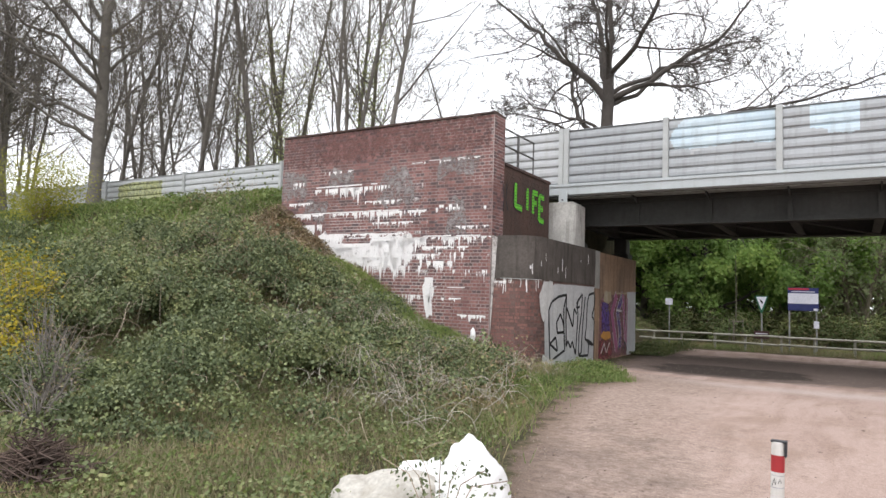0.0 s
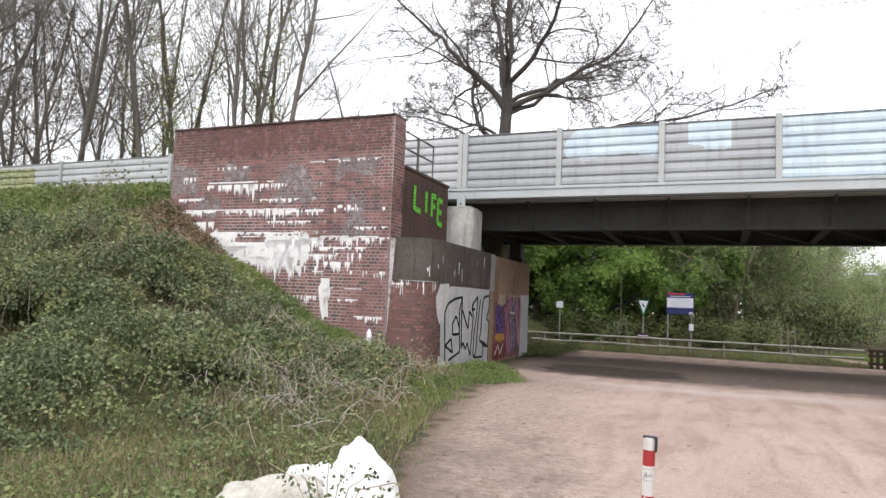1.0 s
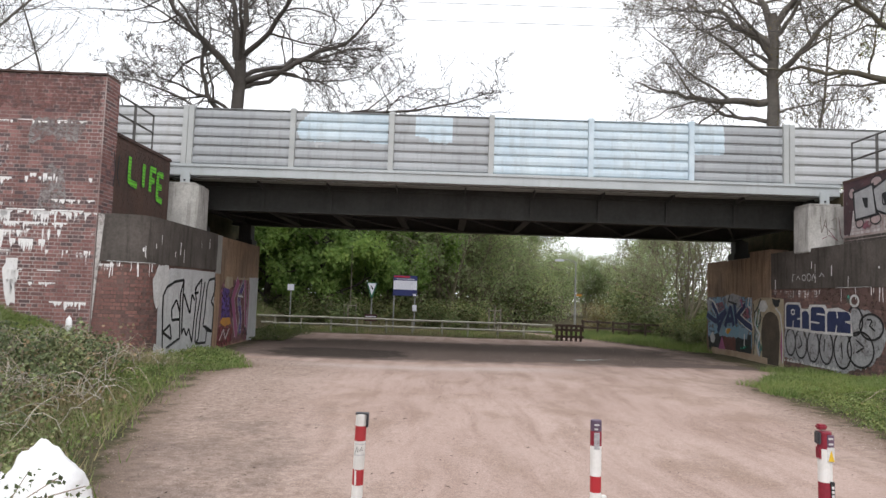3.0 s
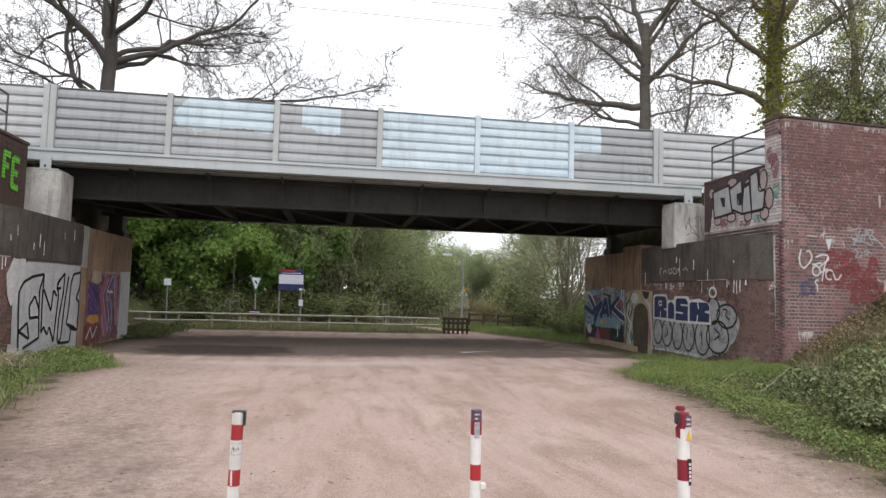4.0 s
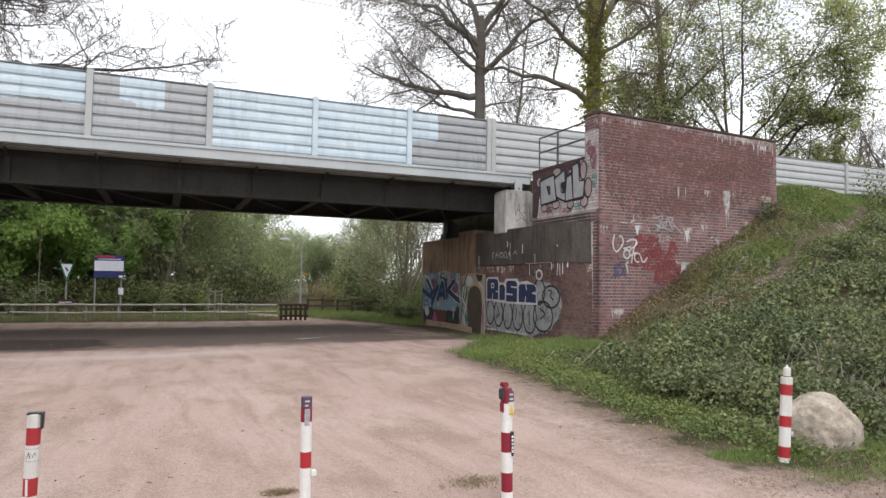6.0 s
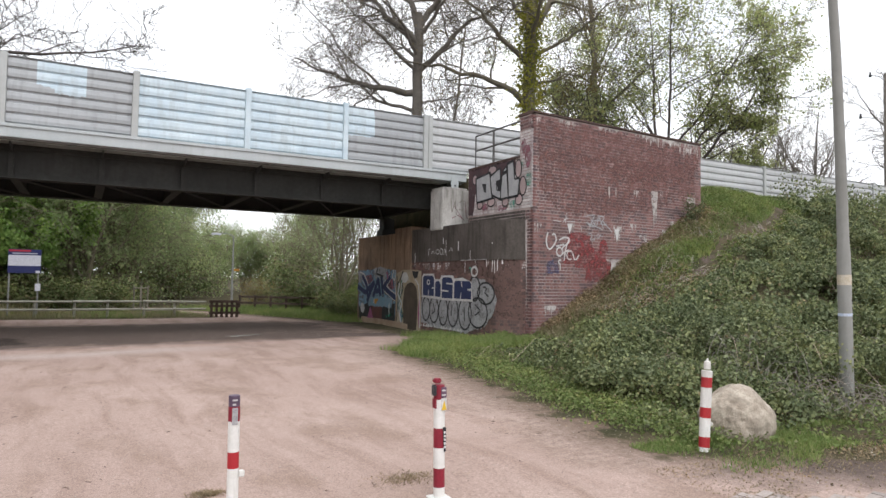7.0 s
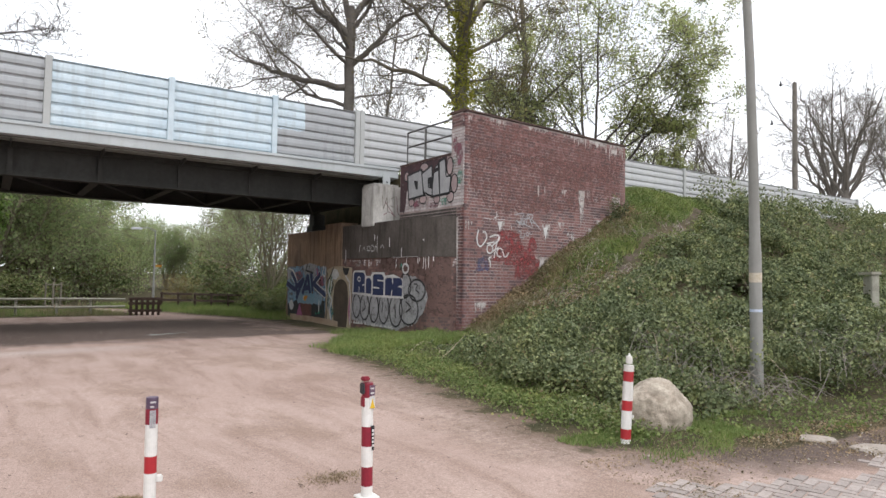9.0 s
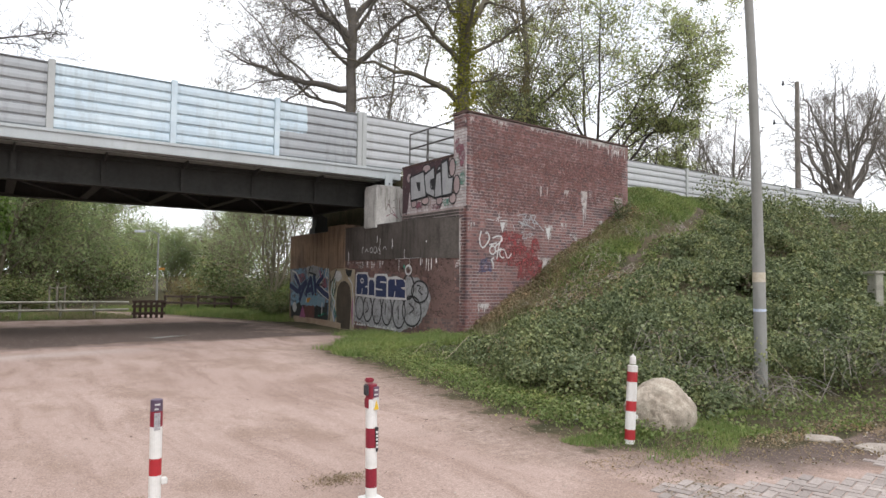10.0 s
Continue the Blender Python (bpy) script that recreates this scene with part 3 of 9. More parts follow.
# ---- the plan ----
FASCIA_Y = 13.6
LEFT_X, RIGHT_X = -7.6, 8.8
LEFT_WALL = ((-15.6, 9.45), (-8.62, 9.6))
RIGHT_WALL = ((9.32, 9.42), (16.3, 9.95))
WALL_TOP_L, WALL_TOP_R = 6.26, 6.12
LEDGE_L, LEDGE_R = 3.24, 3.33


def soft_min(a, b, k=1.5):
    h = np.clip(0.5 + 0.5 * (b - a) / k, 0, 1)
    return b * (1 - h) + a * h - k * h * (1 - h)


def path_left(y):
    return np.interp(y, [-9, 0.7, 2.5, 5.9, 8.2, 10.4, 12.5, 20, 23.5], [-3.4, -3.8, -4.5, -5.4, -5.9, -5.5, -6.9, -7.4, -9.5])


def path_right(y):
    return np.interp(y, [-1.5, -0.9, 0, 0.9, 2.7, 5.6, 9, 10.3, 12.5, 20, 23.5], [40, 6.0, 4.4, 4.2, 4.55, 5.15, 5.4, 5.9, 7.9, 7.6, 5.9])


def far_edge(y):
    """Right-hand edge of the path beyond the bridge, where it turns behind the barrier."""
    return 6.5 - (y - 22.3) * 0.42


def west_foot(x, y):
    """Metres inside the slanting foot of the west bank."""
    return (x + 6.6) * -0.72 + (y - 1.3) * 0.69


def ground_height(x, y):
    x, y = np.asarray(x, float), np.asarray(y, float)
    dl = soft_min(soft_min(-5.5 - x, west_foot(x, y) + 0.3), (y + 3.0) * 0.85)
    hl = np.interp(dl, [0.5, 2.9, 4.8, 6.2, 7.4, 8.7, 10, 11.2, 13.5], [0, 0.26, 1.05, 1.75, 2.3, 3.1, 4.2, 4.6, 5.1])
    dr = soft_min(x - 5.0, y + 1.0)
    hr = np.interp(dr, [1.5, 4.5, 5.5, 7, 8.1, 9.5, 10.9, 12.0, 14.0], [0, 0.3, 0.8, 1.65, 2.35, 3.2, 4.25, 4.7, 5.2])
    h = np.where(x < 0, hl, hr)
    back = np.where(x > 0, 9.42 + (x - 9.32) * 0.0759 + 0.4, 9.85)
    fill = (y > back) & (y < 20.5) & (((x < -8.95) & (x > -15.5)) | ((x > 9.65) & (x < 16.2)))
    h = np.where(fill, np.maximum(h, 5.0), h)
    h = np.where((y > 9.9) & (x > -9.0) & (x < 9.7), 0.0, h)
    h = np.minimum(h, np.interp(y, [20.5, 29.0], [6.0, 0.0]))
    bank = np.clip(h / 1.2, 0, 1)
    h = h + bank * (0.16 * bumps(x * 0.7, y * 0.7) + 0.08 * bumps(x * 1.9 + 7, y * 1.9))
    h = h + 0.02 * bumps(x * 0.5 + 3, y * 0.5) + 0.008 * bumps(x * 2.3, y * 2.3 + 9)
    return h


def trail_line(x):
    return 7.45 + (x - 13.3) * 0.33 + 0.12 * np.sin(x * 1.3)


def trail(x, y):
    """The trodden trail that climbs the east bank beside the wall."""
    return np.exp(-((y - trail_line(x)) / 0.34) ** 2) * np.clip((x - 11.8) / 1.2, 0, 1) * (x < 20.5)


def spaced(a, b, step, far, n_far):
    grow = np.geomspace(step, far, n_far)
    return np.concatenate([a - np.cumsum(grow)[::-1], np.arange(a, b, step), b + np.cumsum(grow)])


def build_ground():
    xs = spaced(-22.0, 24.0, 0.22, 260, 24)
    ys = spaced(-7.0, 26.0, 0.22, 260, 24)
    X, Y = np.meshgrid(xs, ys)
    Z = ground_height(X, Y)
    k = len(xs)
    i = (np.arange(len(ys) - 1)[:, None] * k + np.arange(k - 1)[None, :])
    quads = np.stack([i, i + 1, i + k + 1, i + k], -1).reshape(-1, 4)
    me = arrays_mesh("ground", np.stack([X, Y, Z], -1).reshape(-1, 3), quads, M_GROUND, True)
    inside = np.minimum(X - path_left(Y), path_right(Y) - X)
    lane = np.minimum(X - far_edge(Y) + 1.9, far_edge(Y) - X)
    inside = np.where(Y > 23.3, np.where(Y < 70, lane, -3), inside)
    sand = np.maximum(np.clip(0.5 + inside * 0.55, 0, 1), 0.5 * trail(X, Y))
    damp_and_shade = np.clip(np.exp(-((X + 4.0) / 2.7) ** 4 - ((Y - 14.6) / 1.9) ** 4) * 1.4 + np.exp(-((X - 4.0) / 1.6) ** 2 - ((Y - 14.4) / 0.9) ** 2) * 0.9, 0, 1.3)
    damp_and_shade = np.maximum(damp_and_shade, 0.5 * np.exp(-((X + 3.8) / 2.5) ** 2 - ((Y - 1.6) / 5.0) ** 2))
    damp_and_shade = np.maximum(damp_and_shade, 0.75 * np.exp(-((X - 6.7) / 3.1) ** 4 - ((Y + 0.75 + 0.24 * (X - 4.6) - 0.08 * np.sin(X * 2)) / 0.62) ** 4))
    # soil darkened across the opening: the bridge's shade put into the colour
    damp_and_shade = np.maximum(damp_and_shade, 0.85 * np.exp(-((X + 0.3) / 8.8) ** 6 - ((Y - 16.6 - 0.05 * X) / 4.1) ** 6))
    damp_and_shade = np.maximum(damp_and_shade, 0.8 * trail(X, Y))
    # darker band painted for the bridge's shadow edge by the east abutment
    damp_and_shade = np.maximum(damp_and_shade, 0.85 * np.exp(-((X - 6.3) / 2.9) ** 4 - ((Y - 14.0 - 0.1 * X + 0.6) / 0.8) ** 4))
    grit = np.exp(-(np.maximum(X - path_left(Y) - 0.6, 0) / 2.0) ** 2) * (Y < 12.0) + trail(X, Y) + 1.0 * np.exp(-((path_right(Y) - X) / 1.15) ** 2)
    dust = np.exp(-((Y - 11.5 - 0.03 * X - 0.25 * np.sin(X * 0.7)) / 0.55) ** 2 - ((X + 1.2) / 3.4) ** 4)
    for name, val in (("sand", sand), ("damp_and_shade", np.clip(damp_and_shade, 0, 1.3)), ("grit", np.clip(grit, 0, 1)), ("dust", dust)):
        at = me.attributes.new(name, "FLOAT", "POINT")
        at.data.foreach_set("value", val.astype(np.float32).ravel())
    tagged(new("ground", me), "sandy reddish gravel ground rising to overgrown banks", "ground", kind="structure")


build_ground()


# ---- walls ----
class Track:
    """A line on the ground plan that a wall face follows; out is +1 where the face looks to the right of the way along it."""

    def __init__(self, points, out):
        self.p = np.asarray(points, float)
        d = np.linalg.norm(np.diff(self.p, axis=0), axis=1)
        self.s = np.concatenate([[0], np.cumsum(d)])
        self.length, self.out = self.s[-1], out

    def at(self, s, proud=0.0):
        x, y = np.interp(s, self.s, self.p[:, 0]), np.interp(s, self.s, self.p[:, 1])
        e = 0.06
        a, b = max(s - e, 0), min(s + e, self.length)
        t = np.array((np.interp(b, self.s, self.p[:, 0]) - np.interp(a, self.s, self.p[:, 0]), np.interp(b, self.s, self.p[:, 1]) - np.interp(a, self.s, self.p[:, 1])))
        t /= np.linalg.norm(t) + 1e-9
        return np.array((x + self.out * t[1] * proud, y - self.out * t[0] * proud))

    def wall(self, name, z0, z1, mat, parent, proud=0.0, thick=0.5, s0=0.0, s1=None, label="", step=0.15):
        """A solid strip of wall along the line."""
        s1 = self.length if s1 is None else s1
        n = max(2, int((s1 - s0) / step) + 1)
        ss = np.linspace(s0, s1, n)
        front = np.array([self.at(s, proud) for s in ss])
        back = np.array([self.at(s, -thick) for s in ss])
        v = []
        for q, z in ((front, z0), (front, z1), (back, z1), (back, z0)):
            v += [(a, b, z) for a, b in q]
        f = []
        for k in range(4):
            a, b = k * n, ((k + 1) % 4) * n
            f += [(a + i, a + i + 1, b + i + 1, b + i) for i in range(n - 1)]
        f += [(0, n, 2 * n, 3 * n), (n - 1, 4 * n - 1, 3 * n - 1, 2 * n - 1)]
        me = mesh_of(name, v, f, mat)
        bm = bmesh.new()
        bm.from_mesh(me)
        bmesh.ops.recalc_face_normals(bm, faces=bm.faces)
        bm.to_mesh(me)
        bm.free()
        return child(name, me, parent, label)

    def point(self, s, z, proud):
        a, b = self.at(s, proud)
        return (a, b, z)


def arc(cx, cy, r, a0, a1, n=8):
    return [(cx + r * math.cos(radians(a)), cy + r * math.sin(radians(a))) for a in np.linspace(a0, a1, n)]


BRICK, COURSE, JOINT = 0.25, 0.0833, 0.014
T_LEFT = Track([LEFT_WALL[0], LEFT_WALL[1]], 1)
T_LEFT_END = Track([LEFT_WALL[1], (-8.66, 13.2)], 1)
T_LOW_L = Track([(-8.62, 9.66), (-8.15, 9.68)] + arc(-8.15, 10.23, 0.55, -90, 0) + [(LEFT_X, 18.4)], 1)
T_RIGHT = Track([RIGHT_WALL[0], RIGHT_WALL[1]], 1)
T_RIGHT_END = Track([RIGHT_WALL[0], (9.36, 12.75)], -1)
T_LOW_R = Track([(9.34, 9.68)] + arc(9.75, 10.5, 0.95, 242, 180, 8) + [(RIGHT_X, 20.3)], -1)


def brick_solid(track, s0, s1, z0, z1, proud, deep=0.03, chamfer=0.003):
    """One brick of a wall face: eight corners, the face a little smaller than the root."""
    c = chamfer
    root = [track.point(s0, z0, proud - deep), track.point(s1, z0, proud - deep), track.point(s1, z1, proud - deep), track.point(s0, z1, proud - deep)]
    face = [track.point(s0 + c, z0 + c, proud), track.point(s1 - c, z0 + c, proud), track.point(s1 - c, z1 - c, proud), track.point(s0 + c, z1 - c, proud)]
    return root + face


BRICK_FACES = np.array([(4, 5, 6, 7), (0, 1, 5, 4), (1, 2, 6, 5), (2, 3, 7, 6), (3, 0, 4, 7)])
SINGLES = []


def bricks_on(track, z0, z1, mat, parent, seed, s0=0.0, s1=None, proud=0.012, keep=None, single=None):
    """Bond of headers and stretchers over a wall face; those for which single() holds are kept back as pieces."""
    s1 = track.length if s1 is None else s1
    rng = random.Random(seed)
    verts, faces = [], []
    for row in range(int((z1 - z0) / COURSE)):
        z = z0 + row * COURSE
        long = BRICK if row % 2 else BRICK / 2
        s = s0 - (0.06 if row % 2 else 0.0)
        while s < s1 - 0.02:
            a, b = max(s, s0), min(s + long, s1)
            s += long
            if b - a < 0.04 or (keep and not keep((a + b) / 2, z)):
                continue
            p = proud + rng.uniform(-0.003, 0.004)
            if single and b - a > 0.2 and single((a + b) / 2, z):
                SINGLES.append((track, (a + b) / 2, b - a - JOINT, z, p, mat, parent))
                continue
            k = len(verts)
            verts += brick_solid(track, a, b - JOINT, z, z + COURSE - JOINT, p)
            faces += [tuple(f + k) for f in BRICK_FACES]
    bm = bmesh.new()
    me = mesh_of("brickwork", verts, faces, mat)
    bm.from_mesh(me)
    bmesh.ops.recalc_face_normals(bm, faces=bm.faces)
    bm.to_mesh(me)
    bm.free()
    return child("brickwork", me, parent, "weathered red bricks with pale joints", kind="stuff")


def coping(track, z, parent, s0, s1):
    """A course of coping slabs, each a piece of its own."""
    rng = random.Random(3)
    k = max(1, round((s1 - s0) / 0.5))
    for i in range(k):
        a, b = s0 + (s1 - s0) * i / k, s0 + (s1 - s0) * (i + 1) / k - 0.008
        p = 0.05 + rng.uniform(-0.006, 0.006)
        q = [track.at(a, p), track.at(b, p), track.at(b, -0.62), track.at(a, -0.62)]
        zz = z + rng.uniform(-0.004, 0.004)
        v = [(*c, zz) for c in q] + [(*c, zz + 0.045) for c in q] + [(c[0] + (d[0] - c[0]) * 0.12, c[1] + (d[1] - c[1]) * 0.12, zz + 0.065) for c, d in zip(q, [q[3], q[2], q[1], q[0]])]
        f = [(0, 3, 2, 1), (8, 9, 10, 11)] + [(j, (j + 1) % 4, 4 + (j + 1) % 4, 4 + j) for j in range(4)] + [(4 + j, 4 + (j + 1) % 4, 8 + (j + 1) % 4, 8 + j) for j in range(4)]
        child("coping_slab", mesh_of("coping_slab", v, f, M_COPING), parent, "dark mossy coping slab" if i == 0 else "")


M_LIFE = surface("brown_painted_brick", (0.105, 0.062, 0.048), (0.08, 0.052, 0.044), 1.2, 24, 0.9, relief=0.3, dirt=(0.05, 0.036, 0.032), streak=0.6)
M_BRICK_PAINTED = surface("white_painted_brick", (0.62, 0.59, 0.58), (0.44, 0.38, 0.38), 1.2, 30, 0.85, relief=0.3, dirt=(0.20, 0.12, 0.11), streak=0.7, island=0.35)

wall_west = thing("wall_west", "tall red brick wing wall with white lime runs and dark coping", "wall", kind="structure")
T_LEFT.wall("mortar_body", -0.5, WALL_TOP_L - 0.01, M_MORTAR, wall_west, proud=0.007, thick=0.6, label="grey mortar and backing")
bricks_on(T_LEFT, -0.17, WALL_TOP_L, M_BRICK_L, wall_west, 1, keep=lambda s, z: True, single=lambda s, z: s > 4.6 and 0.5 < z < 2.45)
coping(T_LEFT, WALL_TOP_L, wall_west, -0.05, T_LEFT.length + 0.05)

wall_west_return = thing("wall_west_return", "brown painted brick return wall with green spray lettering", "wall", kind="structure")
T_LEFT_END.wall("wall_body", LEDGE_L - 0.3, 5.08, M_LIFE, wall_west_return, thick=0.45, s0=0.61)
T_LEFT_END.wall("wall_end", LEDGE_L - 0.3, WALL_TOP_L - 0.012, M_MORTAR, wall_west_return, proud=0.006, thick=0.4, s0=0.0, s1=0.6)
bricks_on(T_LEFT_END, LEDGE_L + 0.01, WALL_TOP_L, M_BRICK_L, wall_west_return, 2, s0=0.0, s1=0.6)
bricks_on(T_LEFT_END, LEDGE_L + 0.01, 5.08, M_LIFE, wall_west_return, 3, s0=0.61, proud=0.008)
T_LEFT_END.wall("cap", 5.08, 5.15, M_COPING, wall_west_return, proud=0.04, thick=0.5, s0=0.62)

abutment_west = thing("abutment_west", "brick bridge abutment with sooty render band and graffiti", "bridge abutment", kind="structure")
T_LOW_L.wall("wall_body", -0.5, 2.2, M_MORTAR_BROWN, abutment_west, proud=0.006, thick=0.7)
bricks_on(T_LOW_L, -0.17, 2.2, M_BRICK_LOW_W, abutment_west, 4, s1=5.3)
T_LOW_L.wall("render_face", -0.4, 2.12, M_RENDER_BROWN, abutment_west, proud=0.03, thick=0.6, s0=5.31, label="rust-stained rendered lower face")
T_LOW_L.wall("render_band", 2.2, LEDGE_L, M_BAND, abutment_west, proud=0.035, thick=0.75, s1=5.25, label="soot-black rendered band")
T_LOW_L.wall("pilaster", 2.12, LEDGE_L - 0.02, M_CONCRETE, abutment_west, proud=0.05, thick=0.5, s0=5.26, s1=5.6, label="grey rendered pilaster")
T_LOW_L.wall("far_band", 2.12, 3.2, M_RENDER_BROWN, abutment_west, proud=0.03, thick=0.75, s0=5.6, label="brown stained rendered band")
part("seat", box((-9.6, 10.4, 2.6), (LEFT_X - 0.05, 18.55, 3.2)), M_CONCRETE, abutment_west, "concrete bearing seat")
part("ballast_wall", box((-9.6, 13.9, 3.2), (-9.05, 20.0, 5.0)), M_BAND, abutment_west, "dark concrete wall behind the bearings")

wall_east = thing("wall_east", "tall weathered red brick wing wall with faded graffiti", "wall", kind="structure")
T_RIGHT.wall("mortar_body", -0.5, WALL_TOP_R - 0.01, M_MORTAR_R, wall_east, proud=0.007, thick=0.6, s0=0.07, label="grey mortar and backing")
bricks_on(T_RIGHT, -0.17, WALL_TOP_R, M_BRICK_R, wall_east, 5, single=lambda s, z: s < 2.4 and 0.4 < z < 2.35)
coping(T_RIGHT, WALL_TOP_R, wall_east, -0.05, T_RIGHT.length + 0.05)

wall_east_return = thing("wall_east_return", "white-painted brick return wall with silver graffiti", "wall", kind="structure")
T_RIGHT_END.wall("wall_body", LEDGE_R - 0.3, 5.02, M_MORTAR, wall_east_return, proud=0.006, thick=0.45, s0=0.61)
T_RIGHT_END.wall("wall_end", -0.3, WALL_TOP_R - 0.012, M_MORTAR, wall_east_return, proud=0.006, thick=0.2, s0=0.09, s1=0.6)
bricks_on(T_RIGHT_END, -0.17, LEDGE_R + 0.28, M_BRICK_R, wall_east_return, 16, s0=0.0, s1=0.3)
bricks_on(T_RIGHT_END, 5.75, WALL_TOP_R, M_BRICK_R, wall_east_return, 6, s0=0.0, s1=0.6)
bricks_on(T_RIGHT_END, LEDGE_R + 0.3, 5.75, M_BRICK_PAINTED, wall_east_return, 6, s0=0.0, s1=0.6)
bricks_on(T_RIGHT_END, LEDGE_R + 0.3, 5.02, M_BRICK_PAINTED, wall_east_return, 7, s0=0.61, proud=0.012)
bricks_on(T_RIGHT_END, LEDGE_R + 0.01, LEDGE_R + 0.3, M_BAND, wall_east_return, 8, s0=0.31, proud=0.012)
T_RIGHT_END.wall("cap", 5.02, 5.08, M_COPING, wall_east_return, proud=0.03, thick=0.5, s0=0.62)

abutment_east = thing("abutment_east", "brick bridge abutment with soot-black band and layered graffiti", "bridge abutment", kind="structure")
T_LOW_R.wall("wall_body", -0.5, 2.25, M_MORTAR_BROWN, abutment_east, proud=0.006, thick=0.7)
bricks_on(T_LOW_R, -0.17, 2.25, M_BRICK_LOW, abutment_east, 9, s1=6.05)
T_LOW_R.wall("render_band", 2.25, LEDGE_R, M_BAND, abutment_east, proud=0.035, thick=0.75, s1=6.0, label="soot-black rendered band")
T_LOW_R.wall("pilaster", 2.0, 3.46, M_RENDER_BROWN, abutment_east, proud=0.07, thick=0.5, s0=6.0, s1=7.3, label="rust-stained rendered pilaster")
T_LOW_R.wall("far_face", -0.4, 2.05, M_RENDER_BROWN, abutment_east, proud=0.03, thick=0.6, s0=6.06, label="rendered lower face")
T_LOW_R.wall("far_band", 2.05, 3.28, M_RENDER_BROWN, abutment_east, proud=0.03, thick=0.75, s0=7.3, label="brown stained rendered band")
part("seat", box((RIGHT_X + 0.05, 10.8, 2.6), (10.6, 20.25, 3.3)), M_CONCRETE, abutment_east, "concrete bearing seat")
part("ballast_wall", box((10.0, 13.9, 3.3), (10.6, 20.2, 5.0)), M_BAND, abutment_east, "dark concrete wall behind the bearings")


# ---- bridge ----
bridge = thing("bridge", "steel railway bridge with pale grey edge beam and dark girders", "bridge", kind="structure")
BX0, BX1 = -8.95, 9.75
part("edge_beam", box((BX0, 13.55, 4.81), (BX1, 13.85, 5.13), 0.012), M_FASCIA, bridge, "pale grey painted edge beam")
part("edge_lip", box((BX0, 13.52, 5.05), (BX1, 13.549, 5.13), 0.006), M_FASCIA, bridge)
part("deck_slab", box((BX0, 13.86, 4.8), (BX1, 20.3, 5.05)), M_SOFFIT, bridge, "dark streaked deck underside")
part("cantilever_soffit", box((BX0, 13.86, 4.77), (BX1, 14.3, 4.797), 0.004), surface("dull_green_grey_paint", (0.34, 0.36, 0.34), (0.27, 0.285, 0.265), 0.9, 20, 0.8, dirt=(0.08, 0.08, 0.07), streak=0.5), bridge, "dull grey painted underside of the edge")
part("far_edge_beam", box((BX0, 20.31, 4.72), (BX1, 20.5, 5.2)), M_FASCIA, bridge)


def i_beam(y, z0, z1, flange=0.42, web=0.03, plate=0.04):
    h = flange / 2
    return extruded([(y - h, z0), (y + h, z0), (y + h, z0 + plate), (y + web, z0 + plate), (y + web, z1 - plate), (y + h, z1 - plate), (y + h, z1),
                     (y - h, z1), (y - h, z1 - plate), (y - web, z1 - plate), (y - web, z0 + plate), (y - h, z0 + plate)], BX0 + 0.1, BX1 - 0.1, "x")


GIRDERS = (14.55, 19.35)
part("main_girder", i_beam(GIRDERS[0], 3.96, 4.79, 0.34), M_GIRDER, bridge, "grimy grey-brown plate girder")
part("main_girder", i_beam(GIRDERS[1], 4.02, 4.79), M_STEEL, bridge, "dark riveted steel girder")
part("flange_angle", box((BX0 + 0.1, 14.44, 4.0), (BX1 - 0.1, 14.517, 4.09), 0.004), M_GIRDER, bridge)
part("top_angle", box((BX0 + 0.1, 14.44, 4.66), (BX1 - 0.1, 14.517, 4.75), 0.004), M_GIRDER, bridge)
N_RIB = 10
for i in range(N_RIB):
    x = BX0 + 0.55 + i * (BX1 - BX0 - 1.1) / (N_RIB - 1)
    b = box((x - 0.06, 14.40, 4.005), (x + 0.06, 14.43, 4.745), 0.004)
    box((x - 0.012, 14.425, 4.005), (x + 0.012, 14.515, 4.745), bm=b)
    part("stiffener", b, M_GIRDER, bridge, "upright web stiffener" if i == 0 else "")
    part("bracket", extruded([(13.87, 4.768), (14.38, 4.768), (14.38, 4.6), (13.87, 4.7)], x - 0.02, x + 0.02, "x"), M_STEEL, bridge)
    b = box((x - 0.02, 14.75, 4.1), (x + 0.02, 19.14, 4.79))
    box((x - 0.11, 14.75, 4.06), (x + 0.11, 19.14, 4.1), bm=b)
    part("cross_girder", b, M_STEEL, bridge)
    if i:
        xp = x - (BX1 - BX0 - 1.1) / (N_RIB - 1)
        v, q = tubes([([(xp, 14.9, 4.03), ((x + xp) / 2, 16.9, 4.03), (x, 19.0, 4.03)], [0.035] * 3)], lambda r: 4)
        child("wind_brace", arrays_mesh("wind_brace", v, q, M_STEEL), bridge)
for x, z in ((LEFT_X - 0.75, 3.2), (RIGHT_X + 0.75, 3.3)):
    for gy in GIRDERS:
        b = box((x - 0.3, gy - 0.3, z), (x + 0.3, gy + 0.3, z + 0.3), 0.03)
        box((x - 0.22, gy - 0.24, z + 0.3), (x + 0.22, gy + 0.24, 4.02), 0.02, bm=b)
        part("bearing", b, M_STEEL, bridge, "dark steel bearing block")
for x0, x1, z0, z1 in ((-8.95, -7.86, LEDGE_L - 0.1, 4.5), (8.72, 9.72, LEDGE_R - 0.1, 4.5)):
    t = tagged(new("bearing_pier"), "pale streaked concrete bearing block on the abutment", "concrete block", group="bearing piers", kind="structure")
    part("block", box((x0, 13.25, z0), (x1, 14.05, z1), 0.025), M_PIER, t)
    part("cap", box((x0 + 0.02, 13.27, z1), (x1 - 0.1, 14.03, z1 + 0.06), 0.02), M_PIER, t)
